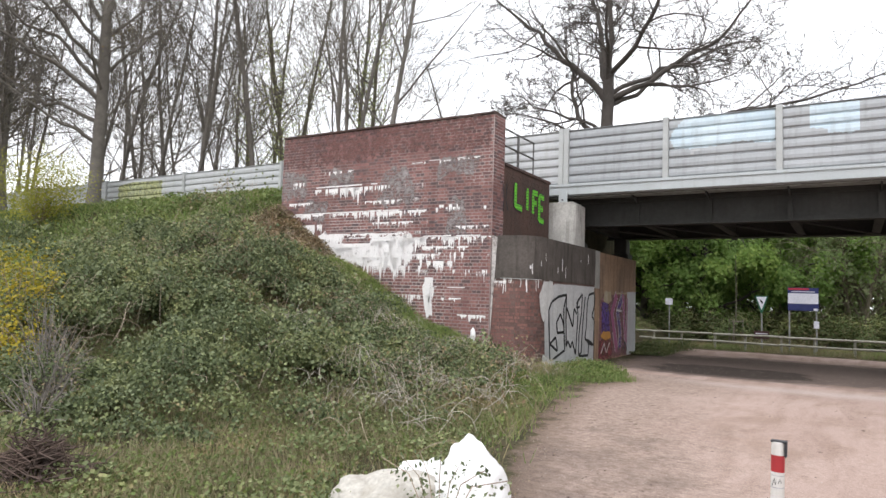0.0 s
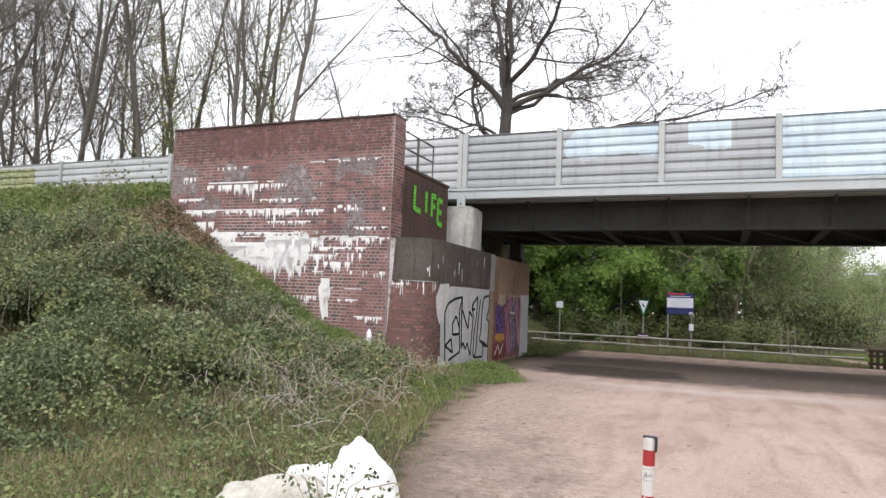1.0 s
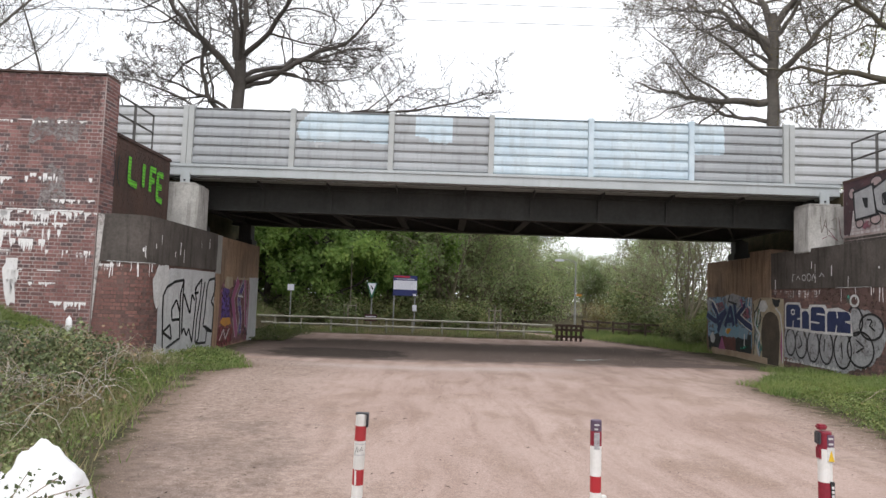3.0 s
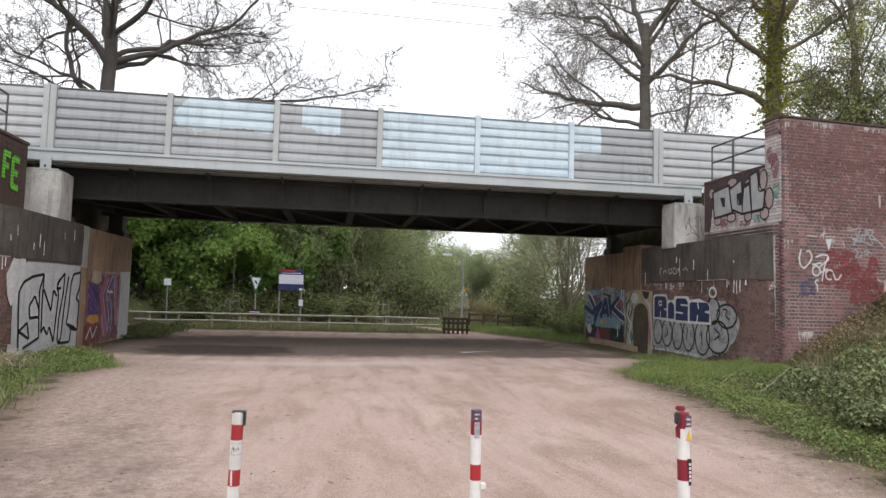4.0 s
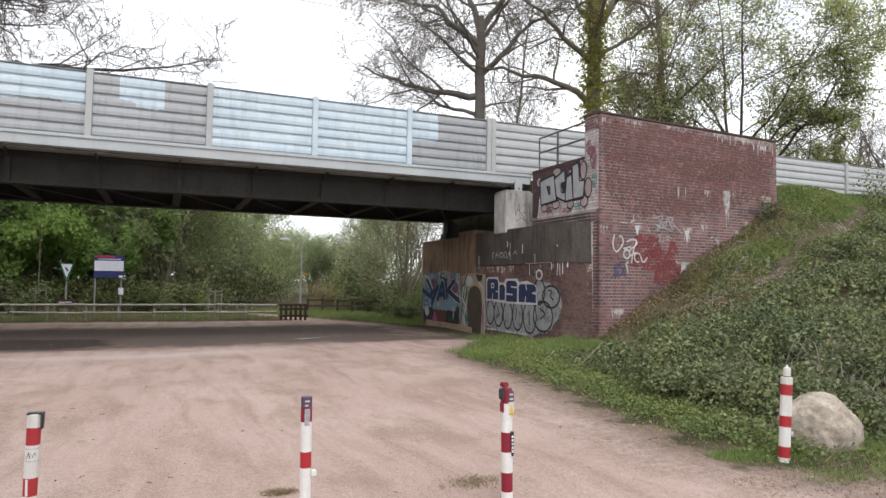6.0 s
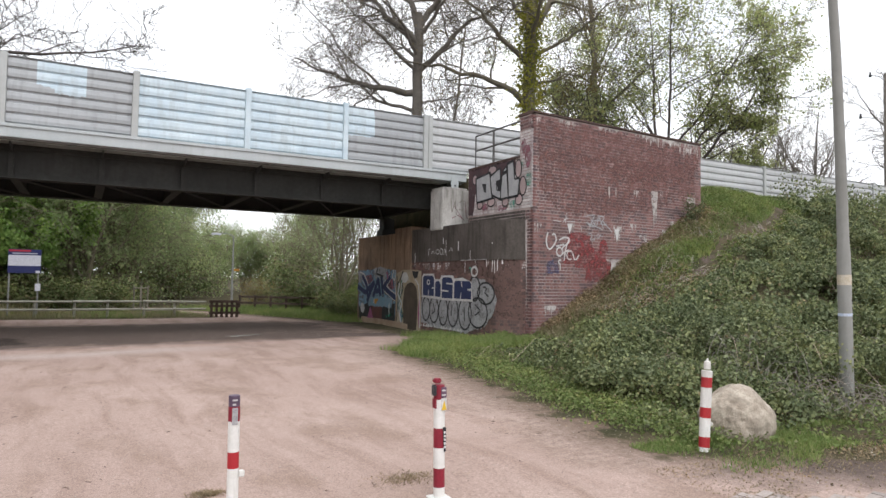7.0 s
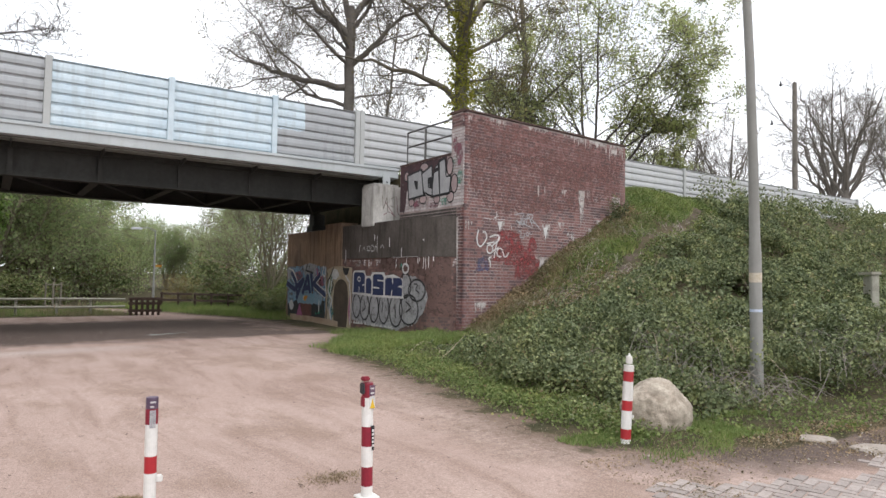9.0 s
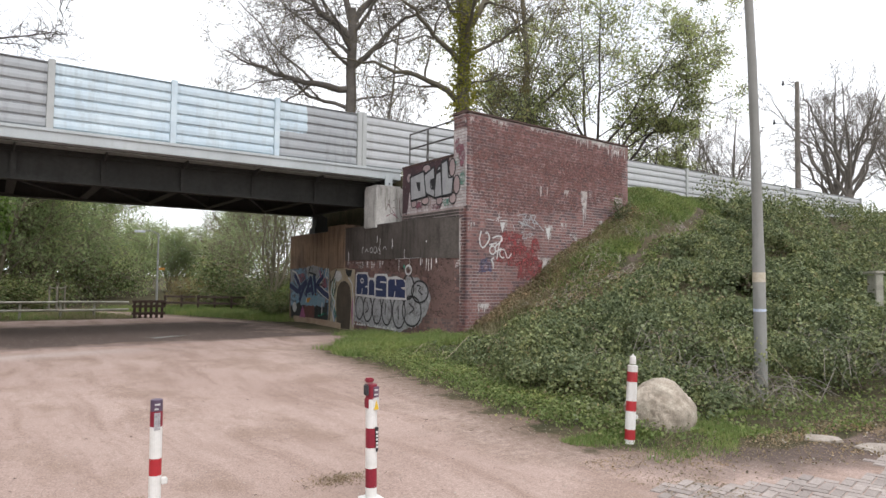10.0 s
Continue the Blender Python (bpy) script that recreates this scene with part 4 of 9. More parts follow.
for x in (-8.36, 9.3):
    b = box((x - 0.13, 13.5, 4.56), (x + 0.13, 13.549, 4.9), 0.008)
    part("shoe_plate", b, M_FASCIA, bridge, "grey steel shoe plate")
    part("bolt", box((x - 0.025, 13.47, 4.63), (x + 0.025, 13.499, 4.68), 0.006), M_DARK, bridge)


# ---- noise barrier ----
PROFILE = []
for c in range(3):
    z = c * 0.53
    PROFILE += [(0.045, z), (0.045, z + 0.02), (0.0, z + 0.05), (-0.006, z + 0.13), (0.008, z + 0.21), (0.04, z + 0.23), (0.05, z + 0.255), (0.045, z + 0.27), (0.004, z + 0.295), (-0.006, z + 0.38), (0.008, z + 0.48), (0.045, z + 0.51)]
PROFILE.append((0.045, 1.59))


def panel_strip(x0, x1, z, proud=0.0, lo=0.0, hi=1.59, back=0.09, bm=None):
    """A corrugated barrier panel, or a patch of paint that follows it, between two heights."""
    pr = [(d, h) for d, h in PROFILE if lo < h < hi]
    hs, ds = [h for d, h in PROFILE], [d for d, h in PROFILE]
    pr = [(float(np.interp(lo, hs, ds)), lo)] + pr + [(float(np.interp(hi, hs, ds)), hi)]
    out = [(FASCIA_Y + d - proud, z + h) for d, h in pr]
    inner = [(FASCIA_Y + back, z + hi), (FASCIA_Y + back, z + lo)] if back > 0.02 else [(y + 0.002, h) for y, h in out[::-1]]
    return extruded(out + inner, x0, x1, "x", bm)


def rolled_patch(x, z, lows, highs, seed):
    """Rolled-on paint in narrow passes, each ending a little higher or lower. lows, highs: (x, height) along the panel."""
    r = random.Random(seed)
    bm = bmesh.new()
    a, end = lows[0][0], lows[-1][0]
    while a < end - 0.02:
        b = min(end, a + r.uniform(0.03, 0.09))
        lo = float(np.interp(a, *zip(*lows))) + r.uniform(-0.02, 0.02)
        hi = float(np.interp(a, *zip(*highs)))
        panel_strip(x + a, x + b - 0.0005, z, 0.004, lo, hi, 0, bm)
        a = b
    return bm


def barrier(name, posts, z, label, coats, patches=(), cap=True):
    t = thing(name, label, "noise barrier", kind="structure")
    for x in posts:
        b = box((x - 0.075, FASCIA_Y - 0.07, z - 0.02), (x + 0.075, FASCIA_Y + 0.13, z + 1.66), 0.01)
        part("post", b, coats.get(("post", posts.index(x)), M_POST), t)
    for i, (a, b) in enumerate(zip(posts, posts[1:])):
        p = part("panel", panel_strip(a + 0.078, b - 0.078, z), coats.get(i, M_PANEL), t)
        if cap:
            part("cap_rail", box((a + 0.08, FASCIA_Y - 0.015, z + 1.592), (b - 0.08, FASCIA_Y + 0.1, z + 1.606), 0.004), coats.get(i, M_PANEL), t)
        for k, lows, highs, mat, lab in patches:
            if k == i:
                part("paint_patch", rolled_patch(a, z, lows, highs, 7 + k), mat, p, lab)
    return t


BRIDGE_POSTS = [-8.30, -5.46, -2.70, 0.09, 2.86, 5.65, 8.27]
barrier("noise_barrier_bridge", BRIDGE_POSTS, 5.13, "grey corrugated noise barrier with pale blue overpainted panels",
        {3: M_PANEL_BLUE, 4: M_PANEL_BLUE, 6: M_PANEL_PALE, ("post", 4): M_PANEL_BLUE, ("post", 5): M_PANEL_BLUE},
        [(1, [(0.1, 0.98), (0.2, 0.8), (0.6, 0.74), (1.2, 0.77), (1.9, 0.84), (2.3, 0.76), (2.66, 0.74)], [(0.1, 1.1), (0.17, 1.3), (0.45, 1.585), (2.66, 1.585)], M_PANEL_BLUE, "pale blue overpaint"),
         (1, [(0.62, 0.67), (0.88, 0.67)], [(0.62, 0.715), (0.88, 0.715)], M_PANEL_PALE, ""), (1, [(0.64, 0.56), (0.72, 0.56)], [(0.64, 0.668), (0.72, 0.668)], M_PANEL_PALE, ""),
         (2, [(0.66, 1.0), (0.95, 0.96), (1.05, 0.84), (1.55, 0.8), (1.66, 0.88), (1.7, 0.96)], [(0.66, 1.585), (1.7, 1.56)], M_PANEL_BLUE, "pale blue overpaint"),
         (5, [(0.1, 0.74), (0.85, 0.76), (0.93, 0.8)], [(0.1, 1.585), (0.85, 1.585), (0.93, 1.3)], M_PANEL_BLUE, "pale blue overpaint")])
barrier("noise_barrier_west", [-43.3, -37.5, -31.7, -25.85, -20.0, -14.15, -8.46], 5.13, "pale grey corrugated noise barrier along the bank top",
        {i: M_PANEL_PALE for i in range(6)}, [(2, [(1.0, 0.3), (2.5, 0.22), (4.3, 0.3)], [(1.0, 1.35), (2.0, 1.45), (4.3, 1.4)], surface("faded_yellow_spray", (0.42, 0.43, 0.21), (0.36, 0.38, 0.24), 2, 20, 0.8, relief=0.05, cover=0.6), "faded yellow-green spray paint")])
barrier("noise_barrier_east", [8.43, 16.4, 24.6, 32.9, 41.2], 5.13, "pale grey corrugated noise barrier along the bank top", {i: M_PANEL_PALE for i in range(4)})


# ---- railings on the return walls ----
def railing(x, z, y0, posts, name_label):
    t = thing("railing", name_label, "railing", group="railings")
    for i, (y, r) in enumerate(posts):
        v, q = tubes([([(x, y, z), (x, y, z + 0.5), (x, y, z + 1.0)], [r, r, r])], lambda r: 8)
        child("post", arrays_mesh("post", v, q, M_RAIL, True), t)
    for h in (0.55, 1.0):
        v, q = tubes([([(x, y0, z + h), (x, (y0 + posts[-1][0]) / 2, z + h), (x, posts[-1][0], z + h)], [0.028] * 3)], lambda r: 8)
        child("rail", arrays_mesh("rail", v, q, M_RAIL, True), t)


railing(-8.85, 5.15, 9.9, [(11.45, 0.035), (12.45, 0.022)], "grey steel tube railing on the brown return wall")
railing(9.5, 5.08, 9.8, [(11.6, 0.035), (12.6, 0.022)], "grey steel tube railing on the painted return wall")


# ---- bollards ----
def bollard(x, y, height, bands, lean=(0, 0), radius=0.047, foot=True, label="", square=False):
    t = thing("bollard", label, "bollard", pose(x, y, float(ground_height(x, y)) - 0.01, lean[0], lean[1], 0), group="bollards across the path")
    z = 0.0
    r = radius
    for i, (h, mat) in enumerate(bands):
        part("red_band" if mat == M_RED else "white_band", lathe([(r, z), (r, z + h)], 20) if i else lathe([(r + 0.004, 0), (r + 0.004, 0.01), (r, 0.014), (r, z + h)], 20), mat, t, smooth=False)
        z += h
    part("cap", lathe([(r, z), (r * 0.98, z + 0.004), (r * 0.93, z + 0.007), (0.004, z + 0.008)], 20), bands[-1][1], t)
    if foot:
        part("foot_plate", box((-0.085, -0.085, 0.0), (0.085, 0.085, 0.022), 0.005), M_WHITE, t)
    return t, z


M_PLUM = surface("plum_sticker", (0.075, 0.05, 0.085), (0.11, 0.07, 0.11), 25, 60, 0.5, relief=0)
BOL = "red and white banded steel bollard "
M_CRIMSON = surface("crimson_band_paint", (0.24, 0.014, 0.03), (0.20, 0.014, 0.03), 6, 60, 0.5, relief=0.1, dirt=(0.12, 0.02, 0.03), streak=0.4)
M_PRINT = surface("grey_sticker_print", (0.42, 0.42, 0.43), (0.30, 0.29, 0.31), 40, 90, 0.5, relief=0)
t, z = bollard(-1.6, -0.06, 0.9, [(0.23, M_WHITE), (0.12, M_RED), (0.10, M_WHITE), (0.102, M_RED), (0.185, M_WHITE), (0.098, M_RED), (0.07, M_WHITE)], (0, 1.0), 0.037, label=BOL + "with a black locking lug")
part("lock_lug", box((-0.04, -0.03, 0.908), (0.05, 0.03, 0.918), 0.004), M_DARK, t, "black locking lug")
part("lock_tongue", box((0.036, -0.03, 0.825), (0.049, 0.02, 0.912), 0.005), M_DARK, t)
for i, (a, b) in enumerate(((0.715, 0.719), (0.645, 0.65))):
    part("marker_line", lathe([(0.0375, a), (0.0375, b)], 20), M_PRINT, t)
v, q = tubes([([(-0.026, -0.026, 0.655), (-0.014, -0.035, 0.70), (-0.008, -0.0365, 0.665), (-0.004, -0.037, 0.69), (0.006, -0.037, 0.672), (0.016, -0.033, 0.70), (0.022, -0.03, 0.676)], [0.0022] * 7)], lambda r: 4)
child("scribble", arrays_mesh("scribble", v, q, M_BLACK), t, "black marker scribble")
v, q = tubes([([(-0.012, -0.0345, 0.455), (-0.014, -0.034, 0.50), (-0.016, -0.0335, 0.55)], [0.007] * 3)], lambda r: 6)
child("white_drip", arrays_mesh("white_drip", v, q, M_WHITE), t)
t, z = bollard(0.0, 0.0, 0.9, [(0.17, M_WHITE), (0.27, M_WHITE), (0.106, M_RED), (0.18, M_WHITE), (0.115, M_WHITE), (0.065, M_PLUM)], (0, -0.5), 0.037, label=BOL + "with stickers below its top")
part("sticker", lathe([(0.0378, 0.745), (0.0378, 0.842)], 20), M_CRIMSON, t, "dark red sticker ground")
for k in range(3):
    part("sticker_strip", box((-0.02 + k * 0.0125, -0.0415, 0.725), (-0.0085 + k * 0.0125, -0.034, 0.835), 0.002), M_PRINT, t, "pale printed strip" if k == 0 else "")
for k in range(2):
    part("lettering_bar", box((-0.018, -0.0405, 0.852 + k * 0.028), (0.004 + k * 0.01, -0.034, 0.862 + k * 0.028)), M_SPRAY_WHITE, t)
part("latch", box((0.033, -0.03, 0.38), (0.07, 0.01, 0.42), 0.005), M_WHITE, t)
t, z = bollard(1.56, 0.03, 0.9, [(0.10, M_WHITE), (0.145, M_CRIMSON), (0.155, M_WHITE), (0.15, M_CRIMSON), (0.22, M_WHITE), (0.105, M_CRIMSON)], (0, -1.0), 0.049, label=BOL + "with a yellow warning sticker")
part("cap_lug", box((-0.068, -0.045, 0.80), (-0.044, 0.02, 0.885), 0.008), M_DARK, t, "dark locking lug")
part("cap_knob", box((-0.055, -0.03, 0.895), (0.012, 0.03, 0.93), 0.01), M_CRIMSON, t)
part("red_side", box((-0.053, -0.03, 0.70), (-0.035, 0.03, 0.78), 0.006), M_CRIMSON, t)
part("label_plate", box((-0.008, -0.055, 0.785), (0.045, -0.03, 0.865), 0.004), surface("plum_label", (0.10, 0.06, 0.10), (0.14, 0.08, 0.12), 20, 50, 0.5, relief=0), t, "plum coloured label")
for k in range(2):
    part("lettering_bar", box((0.0, -0.058, 0.80 + k * 0.035), (0.034, -0.0545, 0.812 + k * 0.035)), M_SPRAY_WHITE, t)
part("sticker_ground", box((-0.008, -0.0535, 0.685), (0.045, -0.03, 0.782), 0.003), M_SPRAY_WHITE, t)
part("warning_sticker", extruded([(-0.004, 0.692), (0.041, 0.692), (0.019, 0.765)], -0.0575, -0.0538, "y"), M_YELLOW, t, "yellow triangular warning sticker")
part("sticker", extruded([(0.008, 0.56), (0.040, 0.555), (0.036, 0.375), (0.022, 0.37)], -0.0555, -0.03, "y"), M_BLACK, t, "black sticker with white lettering")
for k in range(5):
    part("lettering_bar", box((0.016, -0.059, 0.40 + k * 0.028), (0.033, -0.0557, 0.417 + k * 0.028)), M_SPRAY_WHITE, t)
t.matrix_basis @= Matrix.Diagonal((0.9, 0.9, 1, 1))
t, z = bollard(4.7, 0.17, 0.9, [(0.05, M_WHITE), (0.105, M_RED), (0.19, M_WHITE), (0.105, M_RED), (0.2, M_WHITE), (0.105, M_RED), (0.06, M_WHITE)], (0, 3.4), 0.054, foot=False, label=BOL + "leaning beside the boulder")
part("top_knob", lathe([(0.034, 0.835), (0.034, 0.895), (0.03, 0.915), (0.012, 0.922), (0.010, 0.94), (0.003, 0.945)], 16), M_WHITE, t, "white stepped knob")
part("latch", box((0.053, -0.03, 0.26), (0.085, 0.0, 0.30), 0.006), M_WHITE, t)


# ---- stones and sacks ----
def lump(name, at, size, seed, mat, label, category, power=0.22, flat=0.35, sub=4, points=None, crease=0.0):
    bm = bmesh.new()
    bmesh.ops.create_icosphere(bm, subdivisions=sub, radius=1.0)
    for v in bm.verts:
        p = v.co.normalized()
        k = 1 + power * noise.noise(p * 1.1 + Vector((seed, 0, 0))) + power * 0.45 * noise.noise(p * 2.6 + Vector((0, seed, 0))) + power * 0.16 * noise.noise(p * 7 + Vector((0, 0, seed)))
        if crease:
            k += crease * (0.5 - abs(noise.noise(p * 3.4 + Vector((seed, seed, 0))))) + crease * 0.6 * (0.4 - abs(noise.noise(p * 8.0 + Vector((0, seed, 2.0)))))
        if points:
            for d, amount, sharp in points:
                c = max(0.0, p.dot(Vector(d).normalized()))
                k += amount * c ** sharp
        q = Vector((p.x * size[0], p.y * size[1], p.z * size[2])) * k
        if q.z < -flat * size[2]:
            q.z = -flat * size[2] + (q.z + flat * size[2]) * 0.15
        v.co = q
    me = bpy.data.meshes.new(name)
    bm.to_mesh(me)
    bm.free()
    me.materials.append(mat)
    me.polygons.foreach_set("use_smooth", [True] * len(me.polygons))
    ob = new(name, me)
    ob.matrix_basis = pose(*at)
    return tagged(ob, label, category)


lump("boulder", (5.63, 0.5, 0.15), (0.40, 0.36, 0.385), 3.1, M_BOULDER, "pale rounded granite boulder in the verge grass", "boulder", 0.1, 0.5, 6, [((0.75, -0.5, -0.1), 0.07, 10), ((0.35, -0.3, 1.0), 0.05, 14), ((0.75, -0.2, 0.65), -0.05, 12)], crease=0.06)
lump("plastic_sheet", (-4.06, -0.58, 0.10), (0.48, 0.34, 0.27), 8.4, M_SACK, "crumpled dusty translucent plastic sheet among the weeds", "plastic sheet", 0.25, 0.4, 5, [((0.5, 0, 0.8), 0.28, 6), ((-0.7, 0, 0.5), 0.1, 8)], crease=0.16)
lump("plastic_sack", (-3.43, -0.48, 0.29), (0.25, 0.24, 0.33), 5.2, M_BAG, "stuffed white plastic sack with knotted corners", "sack", 0.12, 0.7, 5,
     [((-0.08, 0.0, 1.0), 0.34, 60), ((-0.42, 0.0, 0.9), 0.22, 50), ((0.22, 0.0, 1.0), 0.14, 90), ((0.6, 0, 0.55), 0.16, 8), ((-0.5, -0.1, 0.5), 0.1, 8), ((0.8, -0.3, 0.0), 0.12, 6)], crease=0.08)
lump("plastic_sack", (-3.88, -0.30, 0.2), (0.3, 0.22, 0.27), 6.6, M_BAG, "smaller white plastic sack beside the plastic sheet", "sack", 0.16, 0.7, 5, [((0.15, 0, 0.9), 0.14, 60), ((-0.5, 0, 0.6), 0.08, 8)], crease=0.07)
lump("plastic_bag", (-8.93, 9.36, 0.82), (0.075, 0.05, 0.17), 2.6, M_BAG, "small white plastic bag caught on canes by the wall", "bag", 0.3, 0.9, 3, [((0, 0, 1), 0.3, 30)])
def broken_slab(at, size, turn, seed, label):
    """A flat slab with a jagged outline and chipped upper edges."""
    r = random.Random(seed)
    n = 11
    rim = []
    for i in range(n):
        a = math.tau * (i + r.uniform(-0.25, 0.25)) / n
        c, s = math.cos(a), math.sin(a)
        k = 1 / max(abs(c), abs(s)) ** 0.8 * r.uniform(0.82, 1.05)
        rim.append((c * size[0] * k, s * size[1] * k))
    bm = bmesh.new()
    low = [bm.verts.new((x, y, -0.05)) for x, y in rim]
    mid = [bm.verts.new((x, y, size[2] - r.uniform(0.012, 0.02))) for x, y in rim]
    top = [bm.verts.new((x * 0.94, y * 0.9, size[2] + r.uniform(-0.004, 0.004))) for x, y in rim]
    for i in range(n):
        j = (i + 1) % n
        bm.faces.new((low[i], low[j], mid[j], mid[i]))
        bm.faces.new((mid[i], mid[j], top[j], top[i]))
    bm.faces.new(top)
    bm.faces.new(low[::-1])
    me = bpy.data.meshes.new("kerb_stone")
    bm.to_mesh(me)
    bm.free()
    me.materials.append(M_STONE)
    ob = new("kerb_stone", me)
    ob.matrix_basis = pose(at[0], at[1], at[2], 2.0, -1.5, turn)
    tagged(ob, label, "stone")


broken_slab((6.58, -0.88, 0.0), (0.2, 0.11, 0.04), -55, 4, "flat pale broken kerb stone")
broken_slab((6.75, -1.5, 0.0), (0.36, 0.16, 0.04), -60, 7, "longer flat pale broken kerb stone beside the paving")


# ---- street lamp on the verge ----
def street_lamp(x, y):
    z = float(ground_height(x, y)) - 0.1
    t = thing("street_lamp", "tall tapered grey steel lamp post in the brambles", "street lamp", pose(x, y, z, 0, -1.6, 0))
    v, q = tubes([([(0, 0, 0), (0, 0, 2.2), (0, 0, 2.36), (-0.01, 0, 3.5), (-0.05, 0, 5.0), (-0.14, 0, 6.5), (-0.28, 0, 8.0), (-0.46, 0, 9.4), (-0.62, 0, 9.8), (-0.9, 0, 10.0)], [0.088, 0.087, 0.076, 0.07, 0.064, 0.059, 0.053, 0.047, 0.043, 0.04])], lambda r: 20)
    child("pole", arrays_mesh("pole", v, q, M_LAMP, True), t)
    part("lamp_head", box((-1.5, -0.13, 9.93), (-0.88, 0.13, 10.07), 0.04), M_LAMP, t)
    part("torn_notice", lathe([(0.0885, 1.78), (0.0885, 1.92)], 20), M_STICKER, t, "torn paper notice")
    part("label_band", lathe([(0.0885, 1.35), (0.0885, 1.39)], 20), M_STICKER_BLUE, t, "pale blue label")
    return t


street_lamp(8.4, 0.85)

# utility pole beyond the bank
t = thing("utility_pole", "bare dark wooden utility pole behind the barrier", "utility pole", pose(39.2, 16.2, 4.6))
part("pole", lathe([(0.17, 0), (0.15, 5), (0.125, 9.4)], 12), M_GREYSTEM, t)
for i, (z, w) in enumerate(((8.9, 1.6), (6.4, 2.6))):
    v, q = tubes([([(0, 0, z), (-w * 0.5, 0, z + 0.2), (-w, 0, z + 0.1)], [0.02] * 3)], lambda r: 6)
    child("arm", arrays_mesh("arm", v, q, M_RAIL), t)
    part("insulator", lathe([(0.06, z + 0.0), (0.09, z + 0.05), (0.06, z + 0.16), (0.03, z + 0.3)], 8), M_DARK, t).location = (-w, 0, 0)


# overhead wires along the railway
t = thing("overhead_wire", "thin dark overhead wires above the railway", "wire", pose(0, 16.5, 0))
for z0, dz in ((10.7, 0.0), (11.2, 0.1)):
    xs = np.linspace(-70, 80, 60)
    v, q = tubes([([(x, 0, z0 + dz + 0.2 * ((x - 4) / 45) ** 2) for x in xs], [0.009] * 60)], lambda r: 4)
    child("wire", arrays_mesh("wire", v, q, M_DARK), t)


# weathered timber notice frame standing in the thicket
t = thing("timber_frame", "grey weathered timber frame half sunk in brambles", "timber frame", pose(17.6, 3.05, float(ground_height(17.6, 3.05)), 0, 0, 35))
part("post", box((-0.08, -0.08, -0.2), (0.08, 0.08, 1.75), 0.01), M_TIMBER, t)
part("board", box((0.081, -0.05, 1.25), (1.2, 0.0, 1.72), 0.01), M_TIMBER, t)
part("cap", box((-0.12, -0.12, 1.751), (1.25, 0.1, 1.82), 0.012), M_TIMBER, t)

# ---- signs and fence beyond the bridge ----
def plate(lo, hi, y, th=0.02):
    return box((lo[0], y - th, lo[1]), (hi[0], y, hi[1]), 0.004)


M_SIGNPOST = surface("grey_sign_post", (0.30, 0.30, 0.29), (0.24, 0.24, 0.23), 3, 30, 0.6, relief=0.05)
M_SIGN_WHITE = surface("white_sign_face", (0.66, 0.67, 0.74), (0.6, 0.61, 0.68), 3, 30, 0.5, relief=0)
M_SIGN_RED = surface("red_sign_face", (0.42, 0.03, 0.05), (0.38, 0.03, 0.05), 3, 30, 0.5, relief=0)
M_SIGN_GREEN = surface("green_sign_edge", (0.03, 0.14, 0.08), (0.03, 0.12, 0.07), 3, 30, 0.5, relief=0)


def sign_post(parent, x, y, h, r=0.03):
    v, q = tubes([([(x, y, -0.1), (x, y, h / 2), (x, y, h)], [r] * 3)], lambda r: 10)
    child("post", arrays_mesh("post", v, q, M_SIGNPOST, True), parent)


t = thing("information_board", "blue information board with white panel on two posts", "sign", pose(-2.83, 24.6, 0))
sign_post(t, -0.47, 0.0, 2.55)
sign_post(t, 0.45, 0.0, 2.5)
board = part("board", plate((-0.52, 1.66), (0.53, 2.55), -0.03), M_NAVY, t, "dark blue board")
part("white_panel", plate((-0.51, 1.93), (0.52, 2.33), -0.051, 0.006), M_SIGN_WHITE, board)
part("red_bar", plate((-0.5, 2.46), (0.2, 2.53), -0.051, 0.006), M_SIGN_RED, board)
part("lettering_bar", plate((-0.4, 2.38), (0.4, 2.41), -0.051, 0.006), M_SIGN_WHITE, board)
part("small_notice", plate((0.36, 1.0), (0.54, 1.27), -0.035), M_SIGN_WHITE, t, "small white notice")
part("corner_notice", plate((0.36, 1.67), (0.5, 1.76), -0.052, 0.006), M_SIGN_WHITE, board)

t = thing("nature_sign", "white triangular nature sign with green edge above a brown plate", "sign", pose(-4.28, 24.6, 0))
sign_post(t, 0, 0, 2.18)
part("green_triangle", extruded([(-0.25, 2.2), (0.25, 2.2), (0.03, 1.52), (-0.03, 1.52)], -0.05, -0.03, "y"), M_SIGN_GREEN, t)
part("white_triangle", extruded([(-0.19, 2.16), (0.19, 2.16), (0.0, 1.63)], -0.056, -0.051, "y"), M_SIGN_WHITE, t)
part("emblem", extruded([(-0.08, 2.06), (0.0, 2.02), (0.06, 1.93), (0.03, 1.87), (-0.03, 1.96)], -0.06, -0.057, "y"), M_BLACK, t)
p = part("brown_plate", plate((-0.28, 0.5), (0.28, 0.8), -0.03), surface("brown_sign_face", (0.07, 0.028, 0.03), (0.06, 0.03, 0.03), 3, 30, 0.6, relief=0), t)
for k in range(2):
    part("lettering_bar", plate((-0.22, 0.58 + k * 0.1), (0.22, 0.62 + k * 0.1), -0.051, 0.004), M_SIGN_WHITE, p)

t = thing("small_sign", "small pale square sign on a thin grey post", "sign", pose(-7.76, 24.2, 0))
sign_post(t, 0, 0, 2.0, 0.025)
part("plate", plate((-0.15, 1.73), (0.14, 2.0), -0.028), M_SIGN_WHITE, t)

